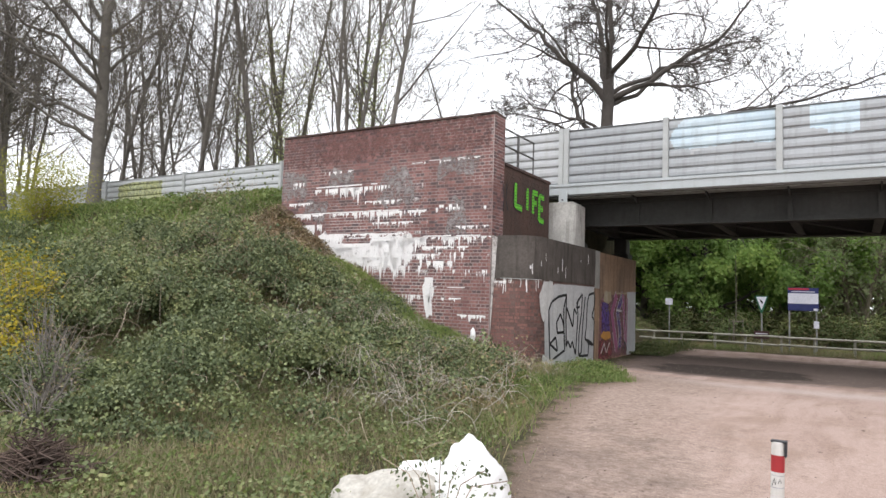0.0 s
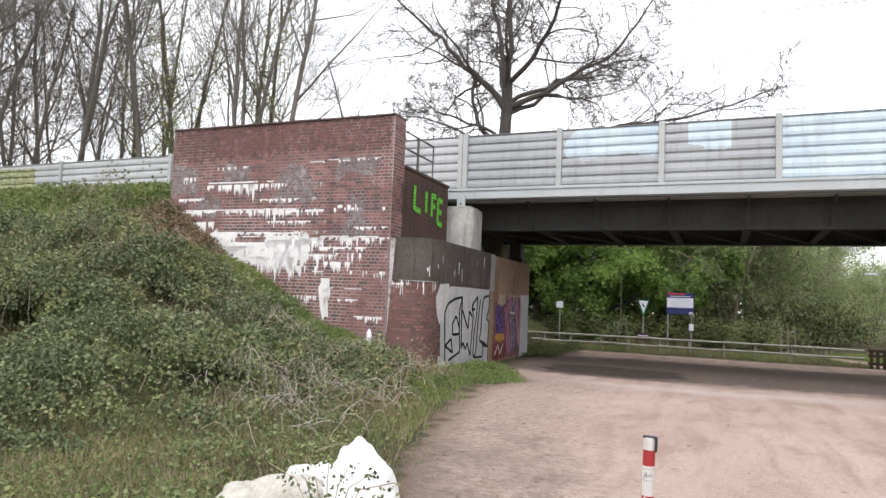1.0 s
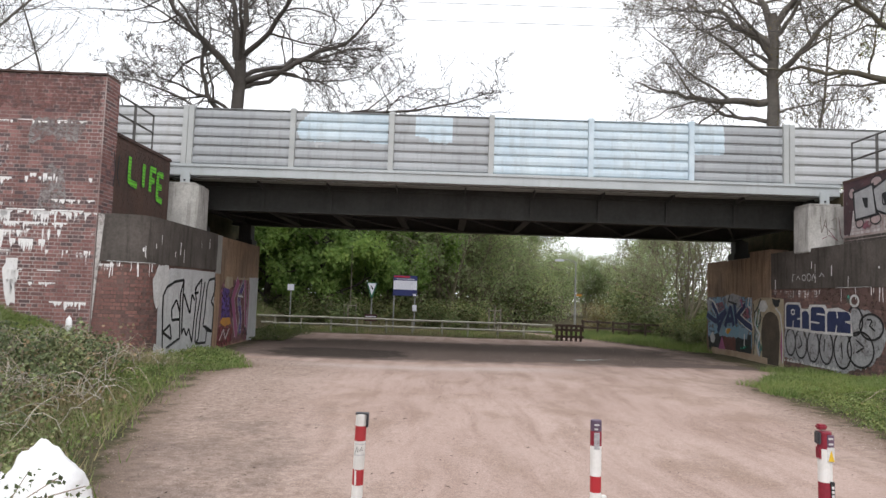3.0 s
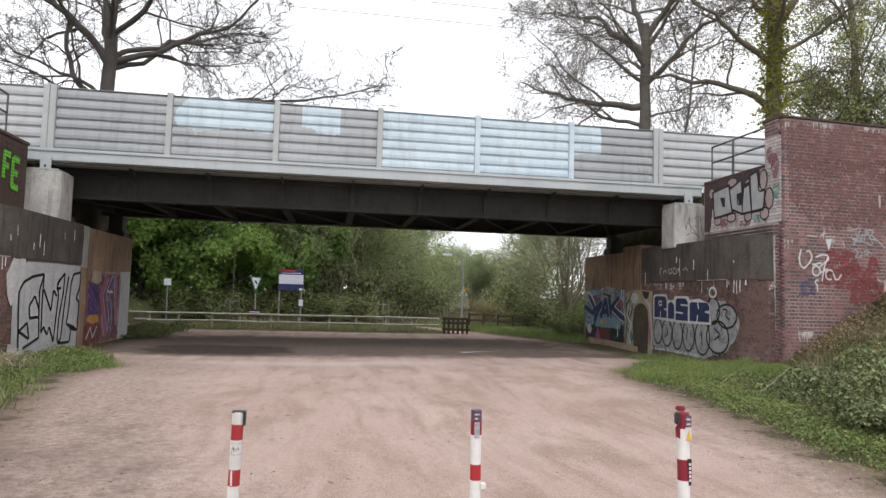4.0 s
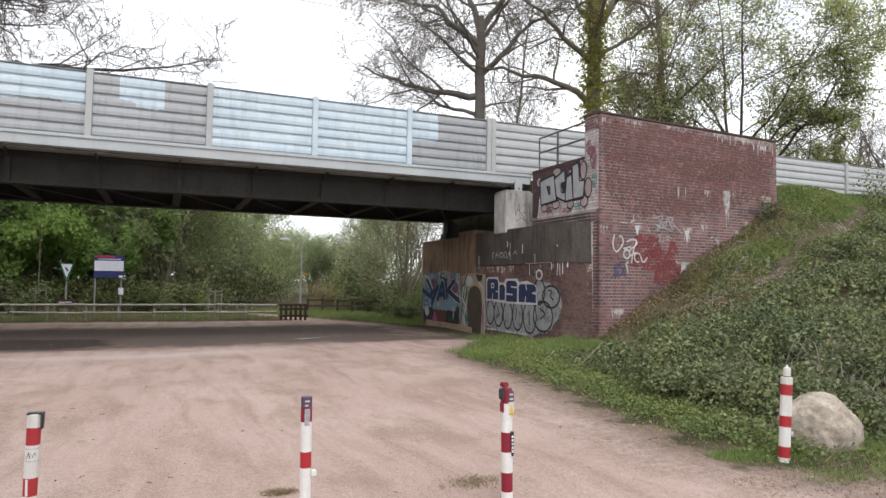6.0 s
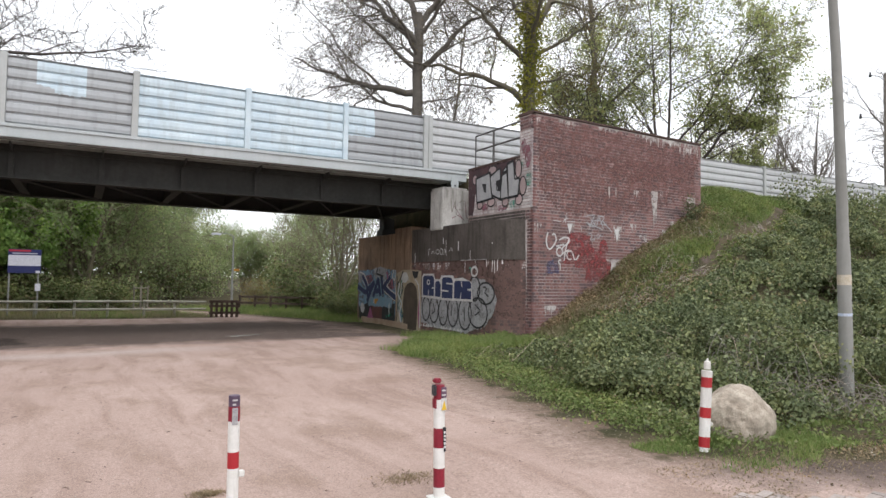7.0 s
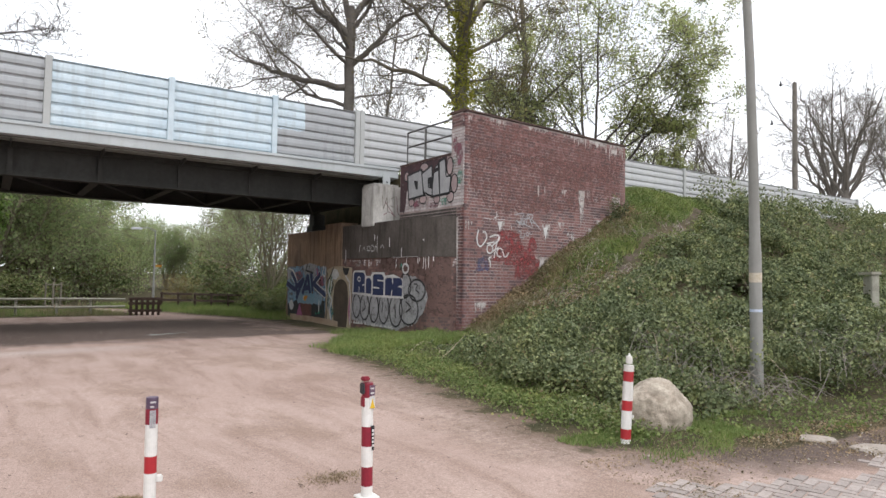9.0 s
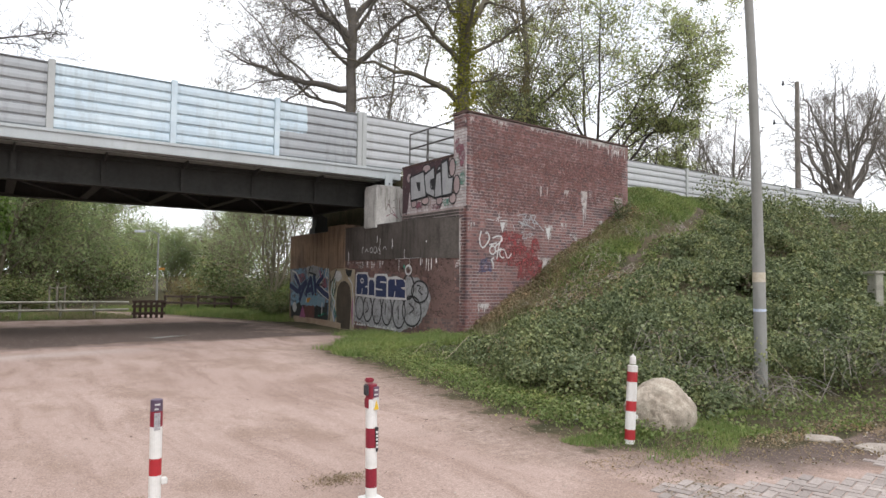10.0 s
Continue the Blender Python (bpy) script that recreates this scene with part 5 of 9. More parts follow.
fence_rng = random.Random(8)
for i in range(7):
    x0 = -13.2 + i * 2.4
    t = thing("rail_fence", "low weathered timber post and rail fence section", "fence", pose(x0, 23.95 + 0.12 * (i % 2), 0.0), group="timber rail fence")
    for k, xx in enumerate((0.06, 1.18)):
        v, q = tubes([([(xx, 0.06, -0.1), (xx, 0.06, 0.3), (xx, 0.06, 0.66)], [0.05, 0.05, 0.047])], lambda r: 8)
        child("post", arrays_mesh("post", v, q, M_TIMBER, True), t)
    for z in (0.32, 0.62):
        dz = fence_rng.uniform(-0.02, 0.02)
        v, q = tubes([([(0.0, -0.03, z + dz), (1.2, -0.03, z), (2.38, -0.03, z - dz)], [0.045, 0.042, 0.04])], lambda r: 8)
        child("rail", arrays_mesh("rail", v, q, M_TIMBER, True), t)

t = thing("barrier_fence", "dark stained timber barrier beside the path", "fence", pose(3.65, 23.3, 0))
for k in range(6):
    part("post", box((k * 0.2, 0, -0.05), (k * 0.2 + 0.09, 0.09, 0.68 - 0.02 * (k % 2)), 0.008), M_TIMBER_DARK, t)
for z in (0.14, 0.42, 0.6):
    part("rail", box((-0.06, -0.05, z), (1.15, -0.002, z + 0.1), 0.006), M_TIMBER_DARK, t)
for i in range(3):
    t = thing("path_fence", "dark timber rail fence along the far path", "fence", pose(6.0 + i * 1.3, 29.5 - i * 1.0, 0, 0, 0, -35), group="far path fence")
    for k in range(2):
        part("post", box((k * 0.8, 0, -0.05), (k * 0.8 + 0.09, 0.09, 0.75), 0.008), M_TIMBER_DARK, t)
    for z in (0.32, 0.62):
        part("rail", box((0, -0.05, z), (1.55, -0.002, z + 0.09), 0.006), M_TIMBER_DARK, t)

t = thing("far_street_lamp", "slim grey street lamp by the far path", "street lamp", pose(7.31, 38, 0))
part("pole", lathe([(0.07, 0), (0.055, 2.5), (0.04, 4.2)], 10), M_SIGNPOST, t)
v, q = tubes([([(0, 0, 4.15), (-0.4, 0, 4.35), (-0.8, 0, 4.3)], [0.035, 0.03, 0.03])], lambda r: 8)
child("arm", arrays_mesh("arm", v, q, M_SIGNPOST, True), t)
part("lamp_head", box((-1.35, -0.12, 4.2), (-0.75, 0.12, 4.34), 0.04), M_SIGN_WHITE, t)
part("yellow_plate", box((0.06, -0.08, 2.0), (0.4, -0.06, 2.14), 0.004), M_OCHRE_BRIGHT, t)

# staked saplings behind the fence
M_STAKE = surface("grey_brown_stake", (0.25, 0.225, 0.18), (0.18, 0.16, 0.13), 4, 40, 0.9, relief=0.2)
for x, y, h in ((-5.55, 26.8, 4.0), (1.35, 27.0, 1.5)):
    t = thing("staked_sapling", "young bare tree tied between timber stakes", "tree", pose(x, y, 0), group="staked saplings")
    tops = [(0.3 * math.cos(a), 0.3 * math.sin(a)) for a in (0.4, 2.7, 4.6)]
    for a, b in tops:
        v, q = tubes([([(a, b, -0.1), (a, b, 0.6), (a, b, 1.2)], [0.035] * 3)], lambda r: 7)
        child("stake", arrays_mesh("stake", v, q, M_STAKE), t)
    for (a, b), (c, d) in zip(tops, tops[1:] + tops[:1]):
        v, q = tubes([([(a, b, 1.1), ((a + c) / 2, (b + d) / 2, 1.09), (c, d, 1.1)], [0.022] * 3)], lambda r: 5)
        child("tie_rail", arrays_mesh("tie_rail", v, q, M_STAKE), t)
    v, q = tubes([([(0, 0, -0.1), (0.03, 0, h * 0.5), (0, 0.03, h)], [0.035, 0.025, 0.008])], lambda r: 6)
    child("stem", arrays_mesh("stem", v, q, M_BARK_PALE), t)


# ---- trees ----
def grow(seed, height, radius, counts=(11, 6, 5, 4), spread=50, first=0.35, wander=0.10, rise=0.05, reach=0.5, ratio=0.55, fork=0, lean=(0, 0), min_r=0.009, shrink=0.6):
    """Branches of one tree as (points, radii), and the places of its twig ends."""
    rng = np.random.RandomState(seed)
    out, tips = [], []

    def branch(p, d, length, r, level, n):
        pts, rad = [p], [r]
        step = length / n
        for i in range(n):
            d = d + rng.normal(size=3) * wander * (1 + 0.5 * level) + np.array((0, 0, rise * (1 if level else 0.3)))
            d = d / np.linalg.norm(d)
            p = p + d * step
            pts.append(p)
            rad.append(max(r * (1 - (0.75 if level else 0.7) * (i + 1) / n), min_r * 0.7))
        out.append((pts, rad))
        if level >= len(counts):
            tips.extend(pts[1:])
            return
        kids = counts[level]
        for k in range(kids):
            f = first + (1 - first) * (k + rng.uniform(0, 1)) / kids if level == 0 else 0.2 + 0.8 * (k + rng.uniform(0, 1)) / kids
            i = min(int(f * n), n - 1)
            g = f * n - i
            q = pts[i] * (1 - g) + pts[i + 1] * g
            t = pts[i + 1] - pts[i]
            t = t / np.linalg.norm(t)
            s = np.cross(t, rng.normal(size=3))
            s = s / np.linalg.norm(s)
            a = radians(rng.normal(spread, 11))
            nd = t * math.cos(a) + s * math.sin(a)
            here = rad[i] * (1 - g) + rad[i + 1] * g
            size = length * (reach if level == 0 else shrink) * (1.15 - 0.65 * f) * rng.uniform(0.75, 1.2)
            branch(q, nd, size, max(here * ratio * rng.uniform(0.8, 1.1), min_r), level + 1, 2 if level + 1 == len(counts) else (6 if level == 0 else 4))

    stems = max(1, fork)
    for k in range(stems):
        a = 2 * math.pi * k / stems + rng.uniform(0, 1)
        tilt = 0.16 if stems > 1 else 0.0
        d = np.array((math.cos(a) * tilt + lean[0], math.sin(a) * tilt + lean[1], 1.0))
        branch(np.array((math.cos(a) * radius * 0.5 * (stems > 1), math.sin(a) * radius * 0.5 * (stems > 1), -0.3)), d / np.linalg.norm(d), height * (1 - 0.12 * k / stems), radius / (stems ** 0.4), 0, 9)
    return out, np.array(tips)


def grow_limbs(seed, height, radius, limbs, counts=(7, 6, 4), spread=48, wander=0.10, rise=0.02, shrink=0.5, ratio=0.55, min_r=0.011, droop=0.0, crook=12.0):
    """A tree with a straight bole and main limbs of its own: (height on the bole, compass, first slope, last slope, length, radius)."""
    rng = np.random.RandomState(seed)
    out, tips = [], []

    def branch(p, d, length, r, level, n):
        pts, rad = [p], [r]
        for i in range(n):
            d = d + rng.normal(size=3) * wander * (1 + 0.4 * level) + np.array((0, 0, rise - droop * level))
            d = d / np.linalg.norm(d)
            p = p + d * length / n
            pts.append(p)
            rad.append(max(r * (1 - 0.8 * (i + 1) / n), min_r * 0.7))
        finish(pts, rad, length, level, n)

    def finish(pts, rad, length, level, n):
        out.append((pts, rad))
        if level > len(counts):
            tips.extend(pts[1:])
            return
        kids = counts[level - 1]
        side = rng.choice((-1, 1))
        for k in range(kids):
            f = 0.2 + 0.8 * (k + rng.uniform(0, 1)) / kids
            i = min(int(f * n), n - 1)
            g = f * n - i
            q = pts[i] * (1 - g) + pts[i + 1] * g
            t = pts[i + 1] - pts[i]
            t = t / np.linalg.norm(t)
            s = np.cross(t, rng.normal(size=3))
            s = s / np.linalg.norm(s)
            # shoots leave the limb on alternate sides
            side = -side
            flat = np.cross(t, np.array((-0.3, 0.95, 0.0)))
            s = s + flat / (np.linalg.norm(flat) + 1e-6) * side * 0.9
            s = s / np.linalg.norm(s)
            a = radians(rng.normal(spread, 14))
            here = rad[i] * (1 - g) + rad[i + 1] * g
            branch(q, t * math.cos(a) + s * math.sin(a), length * shrink * (1.15 - 0.7 * f) * rng.uniform(0.55, 1.25), max(here * ratio, min_r), level + 1, 3 if level == len(counts) else (6 if level == 1 else 4))

    zs = np.linspace(-0.3, height, 8)
    bole = [np.array((rng.normal() * 0.04, rng.normal() * 0.04, z)) for z in zs]
    out.append((bole, list(radius * np.interp(zs, [-0.3, 0.4, height], [1.35, 1.0, 0.72]))))
    for h, az, e0, e1, length, r in limbs:
        n = 13
        p = np.array((0.0, 0.0, h)) + np.array((bole[0][0], 0, 0))
        pts, rad = [p], [r]
        turn = radians(az)
        for i in range(n):
            e = radians(e0 + (e1 - e0) * i / (n - 1) + rng.normal() * crook * (0.4 + 0.6 * (i > 1)))
            turn += rng.normal() * 0.13
            p = p + np.array((math.cos(turn) * math.cos(e), math.sin(turn) * math.cos(e), math.sin(e))) * length / n
            pts.append(p)
            rad.append(max(r * (1 - 0.85 * (i + 1) / n), min_r))
        finish(pts, rad, length, 1, n)
    return out, np.array(tips)


def sides(r):
    return 9 if r > 0.12 else (6 if r > 0.04 else (4 if r > 0.018 else 3))


def tree(name, label, at, grown, bark=M_BARK, leaf=None, leaf_size=0.09, per_tip=1.0, seed=1, trunk_leaf=None, group="trees by the railway", slim=0.45, droop=0.4, jitter=0.18, leaf_from=0.0):
    br, tips = grown
    t = thing(name, label, "tree", at, group)
    big = [b for b in br if b[1][0] > 0.045]
    small = [b for b in br if b[1][0] <= 0.045]
    v, q = tubes(big, sides)
    child("trunk", arrays_mesh("trunk", v, q, bark, True), t)
    if small:
        v, q = tubes(small, sides)
        child("fine_branching", arrays_mesh("fine_branching", v, q, bark), t, kind="stuff")
    rng = np.random.RandomState(seed)
    if leaf:
        tips = tips[tips[:, 2] > leaf_from]
        k = int(len(tips) * per_tip)
        places = tips[rng.randint(0, len(tips), k)] + rng.normal(size=(k, 3)) * jitter
        outward = places - np.array((0, 0, places[:, 2].mean() * 0.7))
        outward = outward / (np.linalg.norm(outward, axis=1)[:, None] + 1e-6) + np.array((0, 0, 0.5))
        v, f = leaves_at(rng, places, leaf_size, outward, spread=0.55, slim=slim, droop=droop)
        child("crown", arrays_mesh("crown", v, f, leaf), t, "sparse spring leaves", kind="stuff")
    if trunk_leaf:
        mat, lo, hi, count, width = trunk_leaf
        pts = np.concatenate([np.asarray(p)[i] + (np.asarray(p)[i + 1] - np.asarray(p)[i]) * np.linspace(0, 1, 8)[:, None] for p, r in big if r[0] > 0.55 * big[0][1][0] for i in range(len(p) - 1) if r[i] > 0.3 * big[0][1][0]])
        pts = pts[(pts[:, 2] > lo) & (pts[:, 2] < hi)]
        mid = pts[rng.randint(0, len(pts), count)] + rng.normal(size=(count, 3)) * width
        v, f = leaves_at(rng, mid, 0.10, spread=1.2)
        child("ivy", arrays_mesh("ivy", v, f, mat), t, "yellow-green ivy on the trunk", kind="stuff")
    return t


def top_of(x, y):
    return float(ground_height(x, y))


BARE = "bare leafless tree with fine twigs behind the noise barrier"
OAK_LIMBS = [(7.2, 198, 58, 36, 8.0, 0.18), (5.0, 200, 52, 88, 7.0, 0.14), (5.6, 202, 50, 2, 5.5, 0.09), (5.0, 188, 32, 4, 6.0, 0.08), (8.5, 160, 76, 76, 7.0, 0.15), (8.6, 40, 84, 80, 7.0, 0.16),
             (8.4, -25, 36, 44, 8.0, 0.13), (7.3, 10, 22, 54, 8.5, 0.15), (7.5, 40, 26, 32, 10.5, 0.12), (7.0, 22, 28, 4, 10.0, 0.12), (5.0, 14, 19, 11, 12.0, 0.13), (8.0, 290, 48, 55, 6.0, 0.11), (7.6, 110, 50, 55, 6.5, 0.12)]
oak = tree("tree", "large spreading bare oak behind the bridge", pose(-10.5, 24.0, 3.5), grow_limbs(21, 8.7, 0.34, OAK_LIMBS, (12, 9, 7), 46, 0.16, 0.014, 0.56, 0.5, min_r=0.012), M_BARK_DARK, M_BUD, 0.05, 0.05, 3)

POPLAR = [grow(31, 17, 0.15, (15, 8, 6), 36, 0.2, 0.05, 0.10, 0.34, 0.48, min_r=0.010), grow(32, 18, 0.18, (11, 8, 6), 36, 0.28, 0.05, 0.10, 0.3, 0.5, fork=2, min_r=0.010),
          grow(33, 15, 0.12, (18, 9, 6), 55, 0.08, 0.06, 0.05, 0.36, 0.45, min_r=0.010), grow(34, 18, 0.2, (9, 8, 6), 34, 0.22, 0.06, 0.10, 0.36, 0.5, fork=3, min_r=0.010)]
slim_trees = [tree("tree", BARE, pose(-60, 60, -30), g, M_BARK, M_BUD, 0.05, 0.7, 40 + i) for i, g in enumerate(POPLAR)]
slim_trees.append(tree("tree", "slim bare tree with fresh green shoots on its trunk", pose(-60, 60, -30), grow(35, 17, 0.17, (12, 7, 5), 38, 0.2, 0.06, 0.10, 0.34, 0.5, fork=2, min_r=0.013), M_BARK_PALE, M_BUD, 0.05, 0.5, 47, trunk_leaf=(M_SPRING, 1.0, 10.5, 2600, 0.5)))
spots = [(-26.3, 18.0, 0, 20, 1.0), (-26.1, 20.5, 4, 80, 0.95), (-21.5, 19.0, 3, 10, 0.95), (-22.3, 21.4, 4, 150, 0.95), (-19.2, 19.0, 0, 210, 1.0), (-18.6, 26.0, 2, 40, 0.85),
         (-29.5, 17.0, 1, 120, 1.0), (-38.9, 22.0, 0, 60, 1.05), (-36.6, 19.0, 3, 250, 1.0), (-34.0, 24.0, 1, 330, 1.0), (-31.0, 23.0, 4, 15, 1.0), (-44, 20.0, 0, 190, 1.0), (-41, 26, 3, 100, 1.05)]
spots += [(-48, 24, 1, 222, 1.1), (-30, 30, 3, 270, 1.1), (-38, 33, 0, 5, 1.15), (-46, 34, 2, 55, 1.2), (-16.0, 30, 2, 33, 0.8), (-53, 30, 3, 12, 1.1), (-58, 22, 1, 160, 1.1), (-43, 15.5, 2, 160, 0.9), (-33.5, 15.0, 2, 200, 1.0), (-37, 16.5, 2, 310, 1.0), (-41, 13.5, 2, 95, 1.0), (-28.2, 16.0, 2, 140, 0.9)]
placed = set()
for x, y, kind, turn, size in spots:
    m = pose(x, y, min(top_of(x, y), 5.2) - 0.2, 0, 0, turn) @ Matrix.Scale(size, 4)
    if kind not in placed:
        slim_trees[kind].matrix_basis = m
        placed.add(kind)
    else:
        ob = copy_thing(slim_trees[kind], m)
        ob.matrix_basis = m
NEAR_LIMBS = [(3.4, 240, 28, 36, 7.5, 0.09), (4.4, 228, 26, 38, 9.0, 0.11), (5.4, 250, 34, 30, 9.0, 0.12), (6.2, 232, 40, 28, 8.5, 0.11), (7.0, 255, 34, 42, 8.0, 0.10), (8.0, 238, 46, 40, 7.5, 0.10), (9.0, 245, 52, 50, 7.0, 0.10), (4.6, 60, 40, 62, 4.5, 0.07), (6.6, 45, 46, 60, 5.5, 0.09),
              (8.4, 75, 50, 66, 5.5, 0.09), (9.6, 200, 58, 60, 6.0, 0.09), (10.2, 20, 62, 66, 5.5, 0.10), (7.4, 150, 40, 45, 5.5, 0.08), (5.8, 320, 38, 40, 5.5, 0.08), (10.8, 120, 78, 80, 6.0, 0.12)]
near_tree = tree("tree", "big grey-barked bare tree on the bank top", pose(-30.9, 12.6, 4.9), grow_limbs(55, 11.0, 0.30, NEAR_LIMBS, (11, 8, 6), 44, 0.15, 0.012, 0.5, 0.48, min_r=0.011), M_BARK, M_BUD, 0.06, 0.2, 9)
for x, y, sc, turn in ((-37.5, 11.5, 0.85, 80), (-46, 12, 0.95, 160), (-54, 14, 0.95, 250)):
    m = pose(x, y, min(top_of(x, y), 5.3) - 0.2, 0, 0, turn) @ Matrix.Scale(sc, 4)
    copy_thing(near_tree, m).matrix_basis = m

BUD_LIMBS = [(4.7, 154, 6, 34, 6.0, 0.15), (3.9, 148, 14, 52, 4.6, 0.09), (6.8, 156, 44, 24, 6.0, 0.13), (5.6, 164, 34, 14, 5.0, 0.08), (5.5, -26, 48, 28, 5.2, 0.13), (7.3, 120, 76, 72, 5.0, 0.15), (7.4, -30, 60, 70, 5.0, 0.15), (6.2, 205, 30, 24, 4.5, 0.08),
             (6.0, 90, 34, 40, 4.5, 0.09), (4.2, -32, 12, -4, 3.0, 0.05), (7.0, -60, 40, 30, 4.5, 0.09), (6.4, 135, 52, 20, 5.5, 0.09)]
tree("tree", "budding oak with long low limbs behind the barrier", pose(10.8, 19.4, 4.6), grow_limbs(61, 8.0, 0.25, BUD_LIMBS, (12, 9, 7), 46, 0.16, 0.014, 0.66, 0.46, min_r=0.0075, droop=0.008), M_BARK, M_OLIVEBUD, 0.07, 0.14, 5, droop=1.2, jitter=0.12)
IVY_LIMBS = [(3.9, 160, 50, -4, 6.0, 0.14), (5.6, 160, 42, 22, 5.5, 0.12), (7.0, -25, 55, 62, 6.5, 0.17), (7.8, 150, 62, 70, 6.5, 0.16), (8.4, 60, 80, 84, 7.0, 0.17), (6.0, -20, 28, 30, 4.5, 0.09), (6.6, 250, 40, 40, 4.5, 0.10), (7.4, 90, 45, 50, 5.5, 0.11), (4.8, -30, 20, 5, 3.2, 0.06)]
tree("tree", "tall trunk wrapped in yellow-green ivy with new leaves", pose(14.7, 17.0, 4.8), grow_limbs(62, 8.6, 0.30, IVY_LIMBS, (10, 8, 6), 48, 0.16, 0.01, 0.55, 0.46, min_r=0.008, droop=0.03), M_BARK_PALE, M_OLIVEBUD, 0.08, 0.5, 6, trunk_leaf=(M_MOSSLEAF, 3.4, 12.5, 5200, 0.30), droop=1.2, jitter=0.13)
tree("tree", "tall straight tree with thin crown", pose(22.3, 22.0, 4.4, 0, 0, 10), grow(63, 18, 0.25, (15, 7, 5, 3), 46, 0.15, 0.05, 0.03, 0.26, 0.45, min_r=0.012), M_BARK_PALE, M_OLIVEBUD, 0.09, 0.9, 7)
LEAFY = [(0.8, 150, 58, 74, 10.5, 0.15), (0.9, -35, 62, 60, 10.0, 0.14), (1.6, 60, 78, 82, 11.5, 0.15), (1.8, 230, 66, 72, 10.0, 0.13), (2.2, -20, 56, 44, 6.5, 0.11), (2.4, 160, 50, 40, 7.5, 0.10), (3.0, -40, 40, 24, 5.0, 0.09), (3.2, 140, 40, 26, 6.0, 0.08), (3.4, 90, 60, 60, 8.0, 0.1), (3.4, 270, 50, 55, 7.5, 0.1)]
tree("tree", "leafing tree with fresh yellow-green crown", pose(24.6, 19.0, 4.7), grow_limbs(64, 3.6, 0.2, [(a, b, c - 4, d - 4, e * 1.12, f * 0.7) for a, b, c, d, e, f in LEAFY], (11, 8, 6), 46, 0.13, 0.02, 0.52, 0.5, min_r=0.012), M_BARK_DARK, M_SPRING, 0.11, 3.0, 8, jitter=0.2, droop=0.2, leaf_from=4.5)
tree("tree", "young leafing tree with fresh yellow-green crown", pose(31.6, 21.0, 4.2), grow_limbs(65, 2.0, 0.14, [(a, b, c, d, e * 0.52, f * 0.5) for a, b, c, d, e, f in LEAFY], (9, 6, 4), 42, 0.13, 0.03, 0.42, 0.5, min_r=0.013), M_BARK_DARK, M_SPRING, 0.11, 1.8, 9, jitter=0.16, droop=0.2)
FAR_LIMBS = [(2.2 + 0.25 * k, k * 137.5, 58 + 6 * math.sin(k * 2.1), 74 + 8 * math.sin(k * 1.3), 7.5 + math.sin(k * 1.7), 0.13) for k in range(11)]
far_bare = tree("tree", "rounded bare tree with a dense crown of fine twigs", pose(52.0, 19.0, 5.6), grow_limbs(66, 4.8, 0.28, FAR_LIMBS, (9, 7, 5), 36, 0.12, 0.03, 0.5, 0.42, min_r=0.010), M_BARK, M_BUD, 0.06, 0.08, 10)
for x, y, z, sc, turn in ((61, 24.0, 4.6, 1.3, 70), (60, 16.5, 4.6, 1.1, 160), (70, 22, 4.0, 1.3, 250), (46.5, 25.5, 4.2, 0.85, 30), (42.5, 27.0, 4.2, 0.8, 200), (38.2, 26, 4.0, 0.65, 120)):
    m = pose(x, y, z, 0, 0, turn) @ Matrix.Scale(sc, 4)
    copy_thing(far_bare, m).matrix_basis = m
for x, y, kind, turn, size in ((44.4, 24.0, 2, 20, 0.72), (17.5, 28, 0, 10, 0.9), (28, 30, 1, 44, 0.9)):
    m = pose(x, y, min(top_of(x, y), 5.2) - 0.2, 0, 0, turn) @ Matrix.Scale(size, 4)
    copy_thing(slim_trees[kind], m).matrix_basis = m


# ---- woodland beyond the bridge ----
WOOD = "leafy green woodland tree behind the fence"
MAPLE = [(1.2 + 0.4 * k, k * 137.5, 38 + 10 * math.sin(k * 2.3), 4 - 2.2 * k + 5 * (k % 4), 4.6 + 0.8 * math.sin(k * 1.9), 0.09) for k in range(13)]
wood = [tree("tree", WOOD, pose(-7.6, 31, -0.1), grow_limbs(71, 7.5, 0.2, MAPLE, (8, 6, 4), 48, 0.13, 0.0, 0.45, 0.5, min_r=0.014, droop=0.02), M_BARK_DARK, M_WOODLAND, 0.16, 4.6, 11, group="woodland", droop=1.2, jitter=0.22),
        tree("tree", WOOD, pose(-1.0, 33, -0.1), grow(72, 8.0, 0.24, (11, 7, 5), 46, 0.12, 0.10, 0.03, 0.6, 0.55, fork=4, min_r=0.014), M_BARK_WILLOW, M_WILLOW, 0.13, 6.0, 12, group="woodland", droop=1.0, jitter=0.3),
        tree("tree", "budding multi-stemmed willow by the path", pose(10.4, 27.0, -0.1), grow(73, 7.0, 0.12, (9, 6, 5), 40, 0.15, 0.08, 0.04, 0.55, 0.5, fork=4, min_r=0.011), M_BARK_WILLOW, M_WILLOW, 0.085, 1.7, 13, group="woodland", droop=0.8, jitter=0.22)]
wood_rng = random.Random(4)
groves = [(-13.0, 31.5, 0, 1.05), (-10.4, 30.2, 0, 0.9), (-5.2, 34.5, 0, 1.1), (-11, 38, 1, 1.1), (-4.2, 38, 1, 1.0), (1.4, 37.5, 1, 0.95), (-17, 30, 1, 1.0), (0.8, 42, 1, 1.1), (3.6, 46, 1, 1.0), (-7, 44, 1, 1.2), (12.2, 31, 2, 1.0), (12.6, 40, 2, 0.8), (15.5, 50, 1, 0.6)]
